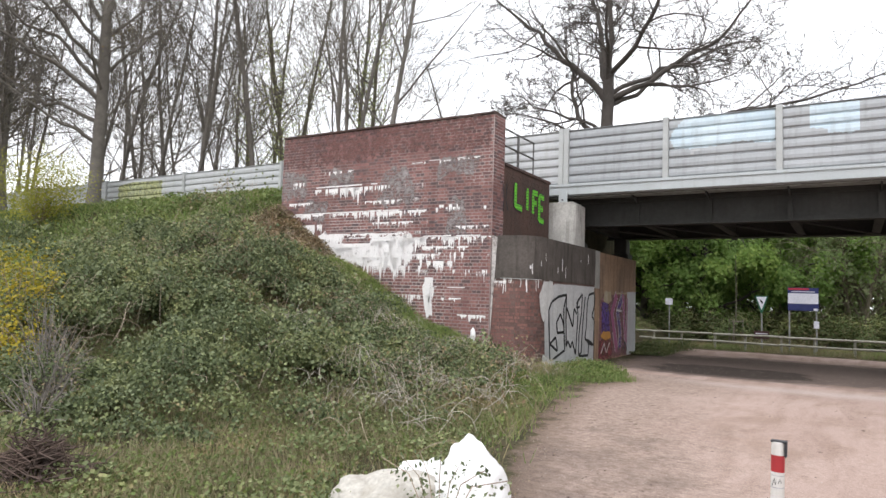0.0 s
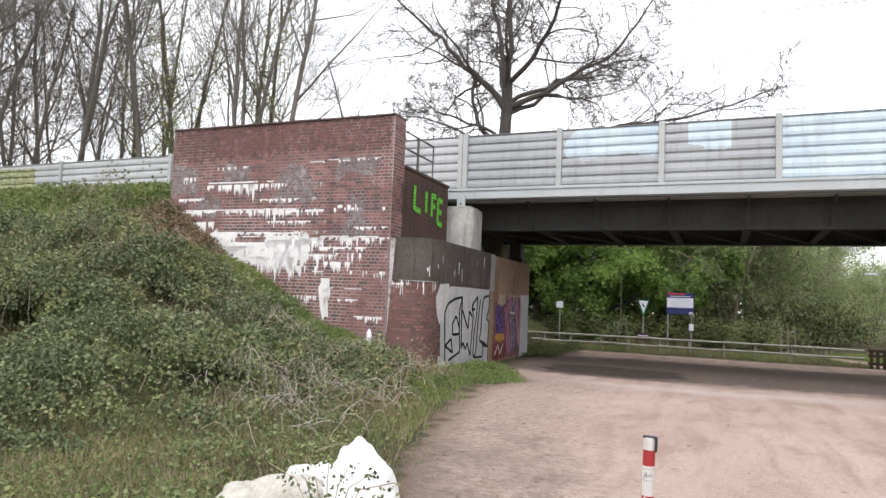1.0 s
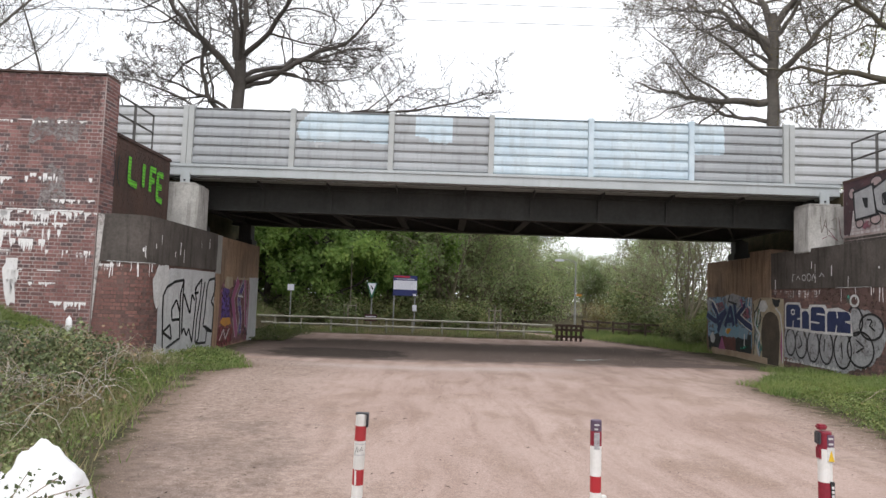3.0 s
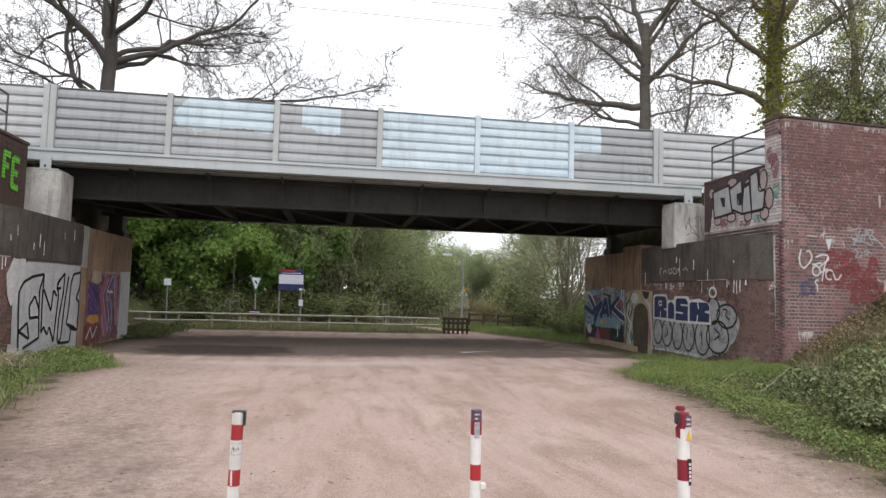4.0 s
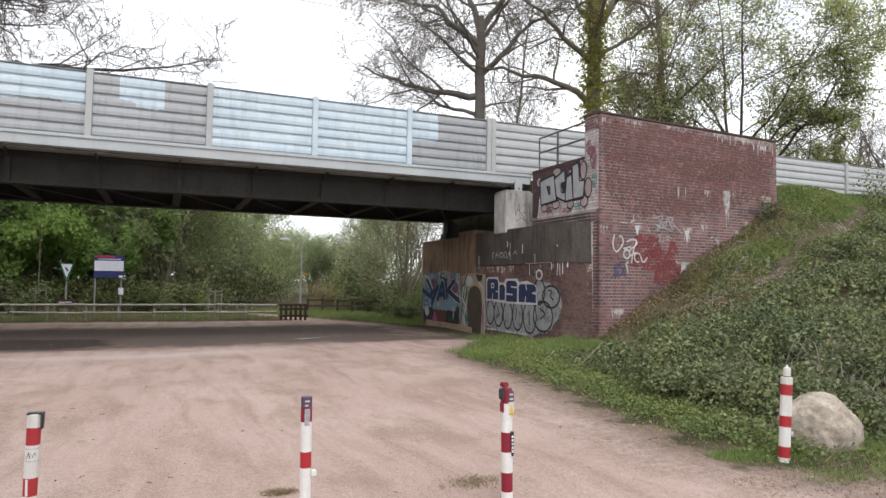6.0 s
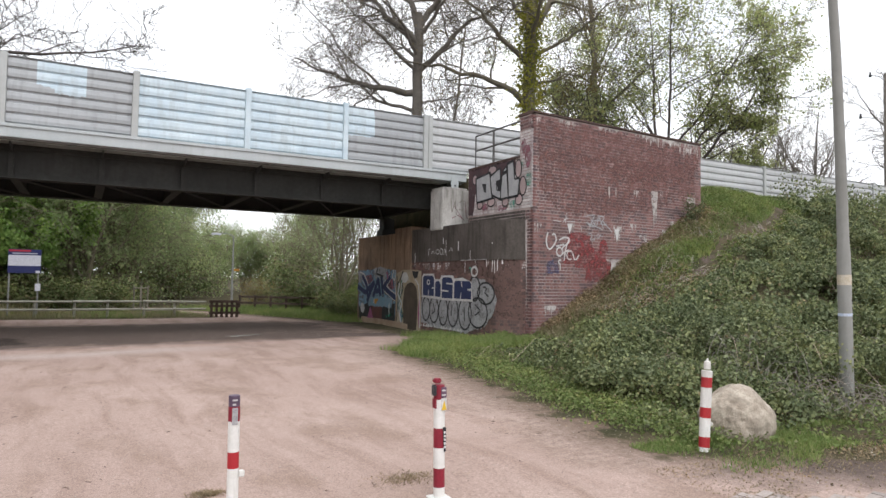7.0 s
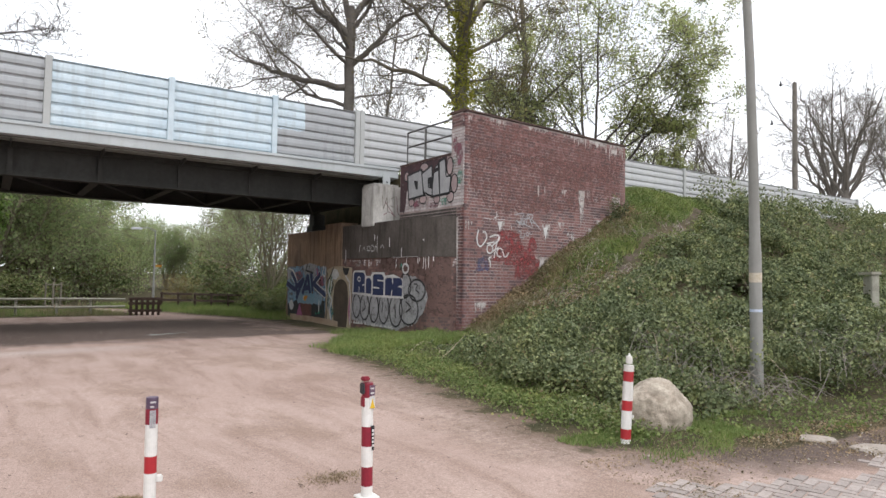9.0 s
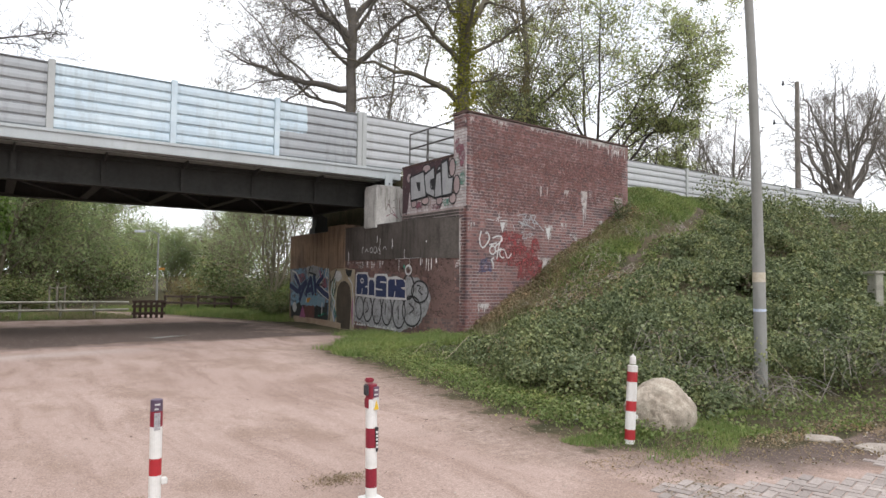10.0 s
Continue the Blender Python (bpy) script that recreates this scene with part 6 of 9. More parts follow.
groves += [(22, 36, 1, 1.0), (3.5, 60, 1, 1.0), (19, 60, 1, 1.1), (-14, 48, 0, 1.2), (-2, 54, 0, 1.1), (14.0, 66, 1, 0.72), (10.5, 64, 1, 0.72), (8.0, 61, 1, 0.66), (16.5, 67, 1, 0.75), (12.4, 72, 1, 0.85)]
for x, y, k, s in groves:
    m = pose(x, y, -0.15, 0, 0, wood_rng.uniform(0, 360)) @ Matrix.Scale(s, 4)
    copy_thing(wood[k], m).matrix_basis = m


def shrub(name, label, at, size, count, mat, leaf, seed, stems=14, stem_mat=M_TWIG, category="shrub", group=""):
    """Stems that fan out from the root, and leaves about them."""
    rng = np.random.RandomState(seed)
    t = thing(name, label, category, at, group)
    br = []
    for i in range(stems):
        a, b = rng.uniform(0, 2 * math.pi), rng.uniform(0.15, 0.9)
        pts = [np.zeros(3)]
        d = np.array((math.cos(a) * b, math.sin(a) * b, 1.0))
        for k in range(6):
            d = d + rng.normal(size=3) * 0.3
            d[2] *= 0.93
            pts.append(pts[-1] + d / np.linalg.norm(d) * size[2] / 5.2 * np.array((size[0] / size[2], size[1] / size[2], 1)))
        br.append((pts, list(np.linspace(0.010, 0.003, 7))))
    v, q = tubes(br, lambda r: 4)
    child("branching", arrays_mesh("branching", v, q, stem_mat), t, kind="stuff")
    if count:
        pts = np.concatenate([np.asarray(p)[2:] for p, r in br])
        places = pts[rng.randint(0, len(pts), count)] + rng.normal(size=(count, 3)) * np.array(size) * 0.13
        outward = places / (np.linalg.norm(places, axis=1)[:, None] + 1e-6) + np.array((0, 0, 0.4))
        v, f = leaves_at(rng, places, leaf, outward, spread=0.6)
        child("foliage", arrays_mesh("foliage", v, f, mat), t, kind="stuff")
    return t


bush_rng = random.Random(12)
under = shrub("shrub", "dark green undergrowth shrub at the wood's edge", pose(-14, 26.5, -0.1), (1.6, 1.4, 1.5), 3000, M_UNDER, 0.09, 21, group="undergrowth")
for i in range(26):
    x = -12.5 + i * 1.25 + bush_rng.uniform(-0.4, 0.4)
    if 1.4 < x < 8.2:
        continue
    copy_thing(under, pose(x, 27.2 + bush_rng.uniform(0, 3.5), -0.1, 0, 0, bush_rng.uniform(0, 360)))
for x, y, sc in ((8.9, 22.3, 0.6), (9.9, 21.2, 0.6), (10.6, 23.4, 0.8), (9.6, 24.6, 0.7)):
    copy_thing(under, pose(x, y, -0.05, 0, 0, bush_rng.uniform(0, 360))).matrix_basis @= Matrix.Scale(sc, 4)
for i in range(14):
    x = -18 + i * 3.3
    copy_thing(under, pose(x, 46 + bush_rng.uniform(-6, 14), 0.0, 0, 0, bush_rng.uniform(0, 360))).matrix_basis @= Matrix.Scale(2.0, 4)


# ---- ground cover ----
def verge(x, y):
    """How far a place lies outside the sandy path, in metres."""
    return -np.minimum(x - path_left(y), path_right(y) - x)


def scatter(rng, count, x0, x1, y0, y1, density):
    x, y = rng.uniform(x0, x1, count), rng.uniform(y0, y1, count)
    keep = rng.uniform(0, 1, count) < density(x, y)
    x, y = x[keep], y[keep]
    return x, y, ground_height(x, y)


def off_walls(x, y):
    inside_west = (y > 9.35) & (x > -15.7) & (x < -7.5)
    inside_east = (y > 9.38 + (x - 9.32) * 0.0759) & (x > 8.7) & (x < 16.4)
    return ~(inside_west | inside_east) & ((y < 13.3) | (np.abs(x) < 8.6)) & ~((y > 9.6) & (x > LEFT_X) & (x < RIGHT_X) & (y > 13.5))


def mound(x, y):
    """Height of the bramble thicket over the soil."""
    m = 0.22 + 0.34 * bumps(x * 0.45 + 11, y * 0.45 + 4) + 0.30 * bumps(x * 1.05, y * 1.05 + 5) + 0.9 * np.abs(bumps(x * 1.15 + 9, y * 1.15)) + 0.42 * np.abs(bumps(x * 2.9 + 2, y * 2.9 + 7))
    crest = np.where((x > -16.2) & (x < -4), np.clip((8.9 - y) / 2.6, 0.06, 1.0), np.clip((11.6 - y) / 2.5, 0.12, 1.0))
    foot = np.where(x < 0, np.clip((west_foot(x, y) + 0.6) / 2.4, 0.15, 1.0), np.clip((verge(x, y) - 0.3) / 1.5, 0.12, 1.0) * (1 - 0.9 * np.exp(-((x - 5.63) / 0.9) ** 2 - ((y - 0.2) / 0.8) ** 2)) * (1 - 0.85 * np.exp(-((x - 8.0) / 1.1) ** 2 - ((y - 0.3) / 0.8) ** 2)))
    return np.clip(m, 0.05, 1.35) * np.where((x > -40) & (x < 24), crest, 1.0) * foot * np.where((x > 4) & (x < 21), np.clip((np.where(x < 10.6, 7.3, trail_line(x)) - 0.25 - y) / 2.4, 0.06, 1.0), 1.0)


def bramble_here(x, y):
    d = verge(x, y)
    h = ground_height(x, y)
    west = np.clip(np.minimum((d - 0.7) / 0.8, (west_foot(x, y) + 0.6) / 0.6), 0, 1) * (x < 0)
    east = np.clip((d - np.interp(y, [0, 3, 6, 8.5], [0.6, 0.8, 1.3, 1.6]) - 0.3 * bumps(x * 0.9 + 3, y * 0.9)) / 0.5, 0, 1) * (x > 0) * np.clip((y + 0.2) / 0.9, 0, 1) * (1 - np.exp(-((x - 5.63) / 0.75) ** 2 - ((y - 0.25) / 0.65) ** 2))
    near_wall = np.where(x < 0, np.clip((9.3 - y) / 1.6, 0, 1), np.clip((9.2 - y) / 2.2, 0, 1))
    near_wall = np.where((x < -16.5) | (x > 17.5), np.clip((13.2 - y) / 1.5, 0, 1), near_wall)
    grassy = np.where((x > 4) & (y > np.where(x < 10.6, 7.4, trail_line(x) - 0.3)) & (x < 19), 0.03, 1.0) * np.where(x < 0, np.where(x < -12, 0.05, 0.3) + 0.65 * np.clip((7.6 + 0.6 * bumps(x * 0.7, y) - y) / 0.9, 0, 1), 1.0)
    patchy = np.clip(0.55 + 1.1 * bumps(x * 3.3 + 1, y * 3.3), 0.06, 1) * grassy * np.clip(0.75 + 0.7 * bumps(x * 0.6 + 2, y * 0.6), 0.12, 1)
    return (west + east) * near_wall * patchy * off_walls(x, y) * (1 - trail(x, y))


def cover(name, label, x, y, z, size, mat, rng, spread, slim=0.5, outward=None):
    v, f = leaves_at(rng, np.stack([x, y, z], -1), size, normals=outward, spread=spread, slim=slim)
    return tagged(new(name, arrays_mesh(name, v, f, mat)), label, "undergrowth", kind="stuff")


rng = np.random.RandomState(17)
for name, label, x0, x1, y0, y1, count in (("bramble_thicket", "dense dark bramble thicket covering the west bank", -30, -4, -2.5, 13.4, 430000), ("bramble_thicket", "dense green bramble and ivy thicket on the east bank", 4.5, 40, -1.2, 13.4, 360000)):
    x, y, z = scatter(rng, count, x0, x1, y0, y1, bramble_here)
    top = mound(x, y)
    slope_x = (ground_height(x + 0.12, y) + mound(x + 0.12, y) - ground_height(x - 0.12, y) - mound(x - 0.12, y)) / 0.24
    slope_y = (ground_height(x, y + 0.12) + mound(x, y + 0.12) - ground_height(x, y - 0.12) - mound(x, y - 0.12)) / 0.24
    outward = np.stack([-slope_x, -slope_y, np.ones(len(x))], -1)
    outward /= np.linalg.norm(outward, axis=1)[:, None]
    z = z + top * np.where(rng.uniform(0, 1, len(x)) < 0.75, rng.uniform(0.7, 1.06, len(x)), rng.uniform(0.1, 0.7, len(x))) + rng.normal(size=len(x)) * 0.025
    far = np.clip((np.hypot(x + 1, y + 4.5) - 8) / 14, 0, 1)
    # more dark leaves in each heart stand in for the thicket's inner shade
    heart = np.exp(-((x + 9.5) / 3.2) ** 2 - ((y - 3.8) / 2.2) ** 2) + np.exp(-((x - 12.5) / 3.5) ** 2 - ((y - 3.5) / 2.5) ** 2)
    cut = rng.uniform(0, 1, len(x)) < 0.68 - 0.5 * heart + 0.35 * bumps(x * 0.5 + 13, y * 0.5)
    cover(name, label, x[cut], y[cut], z[cut], (0.040 + 0.04 * far[cut] + 0.012 * heart[cut]), M_BRAMBLE, rng, 0.85, outward=outward[cut])
    cover(name, label, x[~cut], y[~cut], z[~cut], (0.05 + 0.04 * far[~cut] + 0.015 * heart[~cut]), M_IVY, rng, 0.85, outward=outward[~cut])


def clumps(name, label, n, x0, x1, y0, y1, mat, size, seed, where):
    """Rounded bramble tufts: leaves over the upper shell of many overlapping domes."""
    r = np.random.RandomState(seed)
    x, y, z = scatter(r, n, x0, x1, y0, y1, where)
    rad = r.uniform(0.16, 0.40, len(x)) * np.clip(0.45 + mound(x, y), 0.5, 1.15)
    z = z + mound(x, y) * 0.62
    per = (rad ** 2 * 1200).astype(int) + 12
    k = np.repeat(np.arange(len(x)), per)
    d = r.normal(size=(len(k), 3))
    d[:, 2] = np.abs(d[:, 2]) - 0.25
    d /= np.linalg.norm(d, axis=1)[:, None]
    p = np.stack([x[k], y[k], z[k]], -1) + d * (rad[k] * r.uniform(0.8, 1.08, len(k)))[:, None] * np.array((1, 1, 0.85))
    far = np.clip((np.hypot(p[:, 0] + 1, p[:, 1] + 4.5) - 8) / 14, 0, 1)
    v, f = leaves_at(r, p, size * (1 + 0.7 * far), normals=d, spread=0.6, slim=0.38)
    return tagged(new(name, arrays_mesh(name, v, f, mat)), label, "undergrowth", kind="stuff")


for k, (mat, n, seed) in enumerate(((M_IVY, 2600, 201), (M_BRAMBLE, 2000, 202))):
    clumps("bramble_tufts", "rounded dark bramble tufts on the west bank" if k == 0 else "rounded olive bramble tufts on the west bank", n, -19, -5, -0.5, 8.6, mat, 0.045, seed, lambda x, y: np.clip(bramble_here(x, y) * 1.6 * np.where(x > -8.3, 0.28, 1.0), 0, 1))
    clumps("bramble_tufts", "rounded dark bramble tufts on the east bank" if k == 0 else "rounded olive bramble tufts on the east bank", n + 500, 5, 23, 0.2, 9.5, mat, 0.045, seed + 10, lambda x, y: np.clip(bramble_here(x, y) * 1.6, 0, 1))


def low_weeds(x, y):
    d = verge(x, y)
    return np.clip((d - 0.05) / 0.5, 0, 1) * off_walls(x, y) * (1 - 0.75 * np.clip(bramble_here(x, y), 0, 1)) * np.clip(0.6 + 0.5 * bumps(x * 0.8, y * 0.8 + 3) + 0.5 * bumps(x * 2.6, y * 2.6), 0.06, 1) * (1 - trail(x, y)) * ~((y < -0.9) & (x > 2))


x, y, z = scatter(rng, 300000, -20, -3.2, -3.2, 12.8, low_weeds)
cover("low_weeds", "low leafy weeds at the foot of the bank", x, y, z + rng.uniform(0.01, 0.14, len(x)), 0.036, M_WEED, rng, 0.8)
x, y, z = scatter(rng, 150000, 3.8, 22, -1.2, 12.8, low_weeds)
cover("low_weeds", "low leafy weeds along the path edge", x, y, z + rng.uniform(0.01, 0.12, len(x)), 0.037, M_WEED, rng, 0.75)


def grass_here(x, y):
    d = verge(x, y)
    edge = np.exp(-((d - 0.55 - 0.3 * bumps(x * 1.1, y * 1.1)) / 0.5) ** 2)
    high = np.clip((ground_height(x, y) - 3.2) / 1.0, 0, 1) * np.where(np.abs(x) > 15.5, 1, 0)
    foot = np.exp(-((y - 8.9) / 0.9) ** 2) * (d > 0)
    return np.clip(edge * np.where(x > 0, 0.35, 1.0) + high + foot, 0, 1) * np.clip((d + 0.25 + 0.3 * bumps(x * 2.2, y * 2.2)) / 0.5, 0, 1) * off_walls(x, y) * np.clip(0.6 + 0.6 * bumps(x * 0.9 + 5, y * 0.9), 0.05, 1) * (1 - trail(x, y)) * ~((y < -0.75) & (x > 2))


def turf(name, label, n, x0, x1, y0, y1, where, mat, height, width=0.008):
    x, y, z = scatter(rng, n, x0, x1, y0, y1, where)
    v, f = blades_at(rng, np.stack([x, y, z - 0.01], -1), height, 0.4, width)
    return tagged(new(name, arrays_mesh(name, v, f, mat)), label, "grass", kind="stuff")


def stems(name, label, n, x0, x1, y0, y1, where, mat, length, lift, seed):
    """Arching dry canes."""
    r = np.random.RandomState(seed)
    x, y, z = scatter(r, n, x0, x1, y0, y1, where)
    br = []
    for a, b, c in zip(x, y, z):
        h = r.uniform(0, 2 * math.pi)
        ln = length * r.uniform(0.4, 1.3)
        t = np.linspace(0, 1, 6)
        top = lift * r.uniform(0.3, 1.2)
        px = a + np.cos(h) * ln * t + r.normal(size=6) * 0.02
        py = b + np.sin(h) * ln * t + r.normal(size=6) * 0.02
        soil = ground_height(px, py)
        pz = soil + mound(px, py) * 0.55 + top * np.sin(np.minimum(t * 2.6 + 0.2, math.pi)) + 0.02
        br.append((np.stack([px, py, pz], -1), [0.0045, 0.0045, 0.004, 0.0036, 0.003, 0.0025]))
    v, q = tubes(br, lambda r: 3)
    return tagged(new(name, arrays_mesh(name, v, q, mat)), label, "undergrowth", kind="stuff")


turf("grass", "fresh green grass fringe beside the path", 130000, -20, -3.2, -3, 13.2, grass_here, M_GRASS, 0.17)
turf("grass", "fresh green grass fringe beside the path", 150000, 3.8, 24, -1.2, 13.2, grass_here, M_GRASS, 0.10)
x, y, z = scatter(rng, 105000, 3.9, 9.5, 0.2, 9.4, lambda x, y: np.exp(-((verge(x, y) - 0.75 - 0.25 * bumps(x * 1.2, y * 1.2)) / 0.6) ** 2) * np.clip((verge(x, y) + 0.08 + 0.25 * bumps(x * 2.6, y * 2.6)) / 0.4, 0, 1) * np.clip(0.7 + 0.7 * bumps(x * 2.1 + 4, y * 2.1), 0.1, 1))
cover("low_weeds", "bright leafy ground weeds along the path edge", x, y, z + rng.uniform(0.01, 0.16, len(x)) * np.clip(verge(x, y) + 0.4, 0.2, 1), 0.033, M_VERGEWEED, rng, 0.7)
turf("grass", "lush grass on the upper bank", 80000, -42, -16.5, 4, 13.4, lambda x, y: np.clip(0.5 + 0.8 * bumps(x * 0.3, y * 0.3), 0.15, 1) * off_walls(x, y), M_GRASS, 0.4, 0.022)
turf("grass", "grass and weeds between trail and wall", 170000, 10, 24, 6.5, 13.4, lambda x, y: ((y > trail_line(x) + 0.1) & (y < 9.9 + 6 * (x > 16.5))) * off_walls(x, y) * np.clip(0.6 + 0.9 * bumps(x, y), 0.05, 1) * np.clip((x - 12.0) / 3.5, 0.12, 1) * (1 - trail(x, y)), M_GRASS, 0.2, 0.012)
x, y, z = scatter(rng, 120000, 10, 24, 6.2, 13.2, lambda x, y: ((y > trail_line(x) - 0.5) & (y < 9.9 + 6 * (x > 16.5))) * off_walls(x, y) * np.clip(0.6 + 0.6 * bumps(x * 1.3, y * 1.3), 0.1, 1) * (1 - trail(x, y)))
half = bumps(x * 0.9 + 4, y * 0.9) + rng.normal(size=len(x)) * 0.4 > 0.0 + 0.12 * (x - 12.5)
cover("low_weeds", "green weeds between trail and wall", x[~half], y[~half], z[~half] + rng.uniform(0.02, 0.2, (~half).sum()), 0.05, M_WEED, rng, 0.8)
cover("dead_leaves", "brown dead weeds between trail and wall", x[half], y[half], z[half] + rng.uniform(0.02, 0.14, half.sum()), 0.04, M_DEADLEAF, rng, 0.8)
stems("dry_canes", "pale dry stalks between trail and wall", 700, 10.5, 18, 6.8, 9.6, lambda x, y: (y > trail_line(x) - 0.6) * np.clip(0.3 + bumps(x * 1.1, y * 1.1 + 4), 0, 1) * off_walls(x, y), M_PALESTEM, 0.35, 0.15, 65)
x, y, z = scatter(rng, 14000, 3.6, 9.5, -1.5, -0.1, lambda x, y: np.clip(0.5 + bumps(x * 1.5, y * 1.5), 0.1, 1))
cover("leaf_litter", "brown leaf litter along the road edge", x, y, z + 0.006, 0.016, M_DEADLEAF, rng, 0.35)
turf("grass", "short dry grass among the weeds", 210000, -16, -3.2, -3.2, 6, low_weeds, M_DRYGRASS, 0.16)
turf("grass", "tufts of grass at the abutment foot", 26000, -8.2, -5.2, 9.3, 13.2, lambda x, y: np.clip((path_left(y) + 0.25 + 0.4 * bumps(x * 1.5, y * 1.5) - x) / 0.8, 0, 1) * (x > -7.55), M_GRASS, 0.14)
turf("grass", "tufts of grass at the abutment foot", 60000, 5.0, 9.2, 8.2, 13.4, lambda x, y: np.clip((x - path_right(y) + 0.25 + 0.4 * bumps(x * 1.5, y * 1.5)) / 0.8, 0, 1) * (x < 8.75), M_GRASS, 0.17)
turf("grass", "rough green grass verge behind the bridge", 26000, -12, 4, 23.4, 27.5, lambda x, y: (x < far_edge(y) - 1.9) * np.clip(0.5 + 0.7 * bumps(x * 0.9, y * 0.9), 0.05, 1), M_DRYGRASS, 0.2)
turf("grass", "rough green grass verge behind the bridge", 22000, -12, 4, 23.6, 27.5, lambda x, y: (x < far_edge(y) - 1.9) * np.clip(0.5 - 0.7 * bumps(x * 0.9, y * 0.9), 0.05, 1), M_GRASS, 0.2)
turf("grass", "rough green grass verge behind the bridge", 52000, 3.0, 14, 19.5, 31, lambda x, y: np.clip((x - np.where(y < 22.3, path_right(y), far_edge(y)) + 0.3 * bumps(x * 1.3, y * 1.3)) / 0.6, 0, 1) * ((y > 20.4) | (x < 8.7)), M_GRASS, 0.24)


stems("dry_canes", "dry pale bramble canes over the west bank", 2300, -18, -4.6, 1.0, 9.2, lambda x, y: np.clip(verge(x, y) - 0.3, 0, 1) * np.clip(0.4 + 1.2 * bumps(x * 0.5 + 20, y * 0.5 + 8), 0.08, 1) * off_walls(x, y), M_TWIG, 0.7, 0.3, 61)
stems("dry_canes", "dry pale bramble canes over the east bank", 1400, 6.2, 22, -0.4, 9.0, lambda x, y: np.clip(bramble_here(x, y) * 0.6 + 0.1, 0, 1) * off_walls(x, y) * (0.3 + 0.7 * (x < 12)), M_TWIG, 0.8, 0.3, 62)

t = thing("bramble_sprig", "leafy bramble sprig in front of the white sack", "plant", pose(-3.42, -0.88, 0.0))
sr = np.random.RandomState(77)
sprig = []
for k in range(7):
    a = -1.8 + k * 0.6
    sprig.append((np.array([(0, 0, 0), (0.05 * a, -0.02, 0.28), (0.13 * a, -0.03, 0.54), (0.26 * a, -0.02, 0.72 - 0.06 * abs(a))]), [0.006, 0.005, 0.004, 0.003]))
v, q = tubes(sprig, lambda r: 4)
child("stem", arrays_mesh("stem", v, q, M_TWIG), t)
pts = np.concatenate([np.linspace(p[1], p[3], 12) for p, r in sprig]) 
v, f = leaves_at(sr, np.repeat(pts, 3, 0) + sr.normal(size=(len(pts) * 3, 3)) * 0.03, 0.034, normals=np.array((0, -1.0, 0.4)), spread=0.9, slim=0.3)
child("foliage", arrays_mesh("foliage", v, f, M_IVY), t, kind="stuff")


# litter of small stones, sticks and dead leaves on the sand
def debris(name, label, n, size, mat, seed, where):
    r = np.random.RandomState(seed)
    x, y, z = scatter(r, n, -8, 9, -3.8, 16, where)
    v, f = leaves_at(r, np.stack([x, y, z + 0.006], -1), size, spread=0.25, slim=0.4)
    return tagged(new(name, arrays_mesh(name, v, f, mat)), label, "ground litter", kind="stuff")


debris("pebbles", "small pale pebbles scattered on the sand", 17000, 0.014, M_STONE, 72, lambda x, y: np.where(verge(x, y) < 0.2, 0.9, 0))
debris("leaf_litter", "scattered brown leaf litter on the sand", 5200, 0.024, M_DEADWOOD, 71, lambda x, y: np.where(verge(x, y) < 0, np.exp(verge(x, y) * 1.1) + 0.04, 0.5))


x, y, z = scatter(rng, 34000, -20, -4, 2.2, 9.3, lambda x, y: np.clip(bumps(x * 0.55 + 20, y * 0.55 + 8) * 1.6 - 0.1, 0, 1) * np.clip(verge(x, y), 0, 1) * off_walls(x, y))
cover("dead_leaves", "brown dead bramble leaves among the canes", x, y, z + mound(x, y) * rng.uniform(0.4, 1.0, len(x)), 0.045, M_DEADLEAF, rng, 0.8)
x, y, z = scatter(rng, 40000, 7, 24, 0, 9.3, lambda x, y: np.clip(bumps(x * 0.55 + 31, y * 0.55 + 2) * 1.6 - 0.25, 0, 1) * bramble_here(x, y))
cover("dead_leaves", "brown dead bramble leaves among the canes", x, y, z + mound(x, y) * rng.uniform(0.4, 1.0, len(x)), 0.045, M_DEADLEAF, rng, 0.8)


# shrubs at the west end
for x, y, sz, seed, n in ((-12.6, 1.0, (0.9, 0.8, 1.5), 31, 2400), (-14.3, 1.7, (1.1, 1.0, 1.3), 32, 2400), (-11.6, 0.2, (0.7, 0.6, 0.9), 37, 1200)):
    shrub("shrub", "yellow-leaved shrub with dry stems on the bank", pose(x, y, top_of(x, y)), sz, n, M_YELLOWLEAF, 0.055, seed, 30, group="yellow shrubs")
for x, y, h, seed in ((-9.9, 0.1, 1.2, 33), (-10.9, 0.5, 1.4, 39), (-9.0, -0.5, 0.9, 40)):
    shrub("shrub", "tangle of dry grey stems at the bank foot", pose(x, y, top_of(x, y)), (0.6, 0.6, h * 0.8), 160, M_DEADLEAF, 0.03, seed, 44, M_GREYSTEM, group="dry stem tangles")
shrub("shrub", "golden green budding shrub under the trees", pose(-26.17, 8.0, top_of(-26.17, 8.0)), (2.6, 2.2, 2.5), 8500, M_MOSSLEAF, 0.065, 35, 24)
shrub("shrub", "golden green budding shrub behind the barrier", pose(-35.00, 17.5, top_of(-35.00, 17.5)), (1.0, 0.9, 2.2), 1500, M_MOSSLEAF, 0.07, 38, 16)
r = np.random.RandomState(36)
br = []
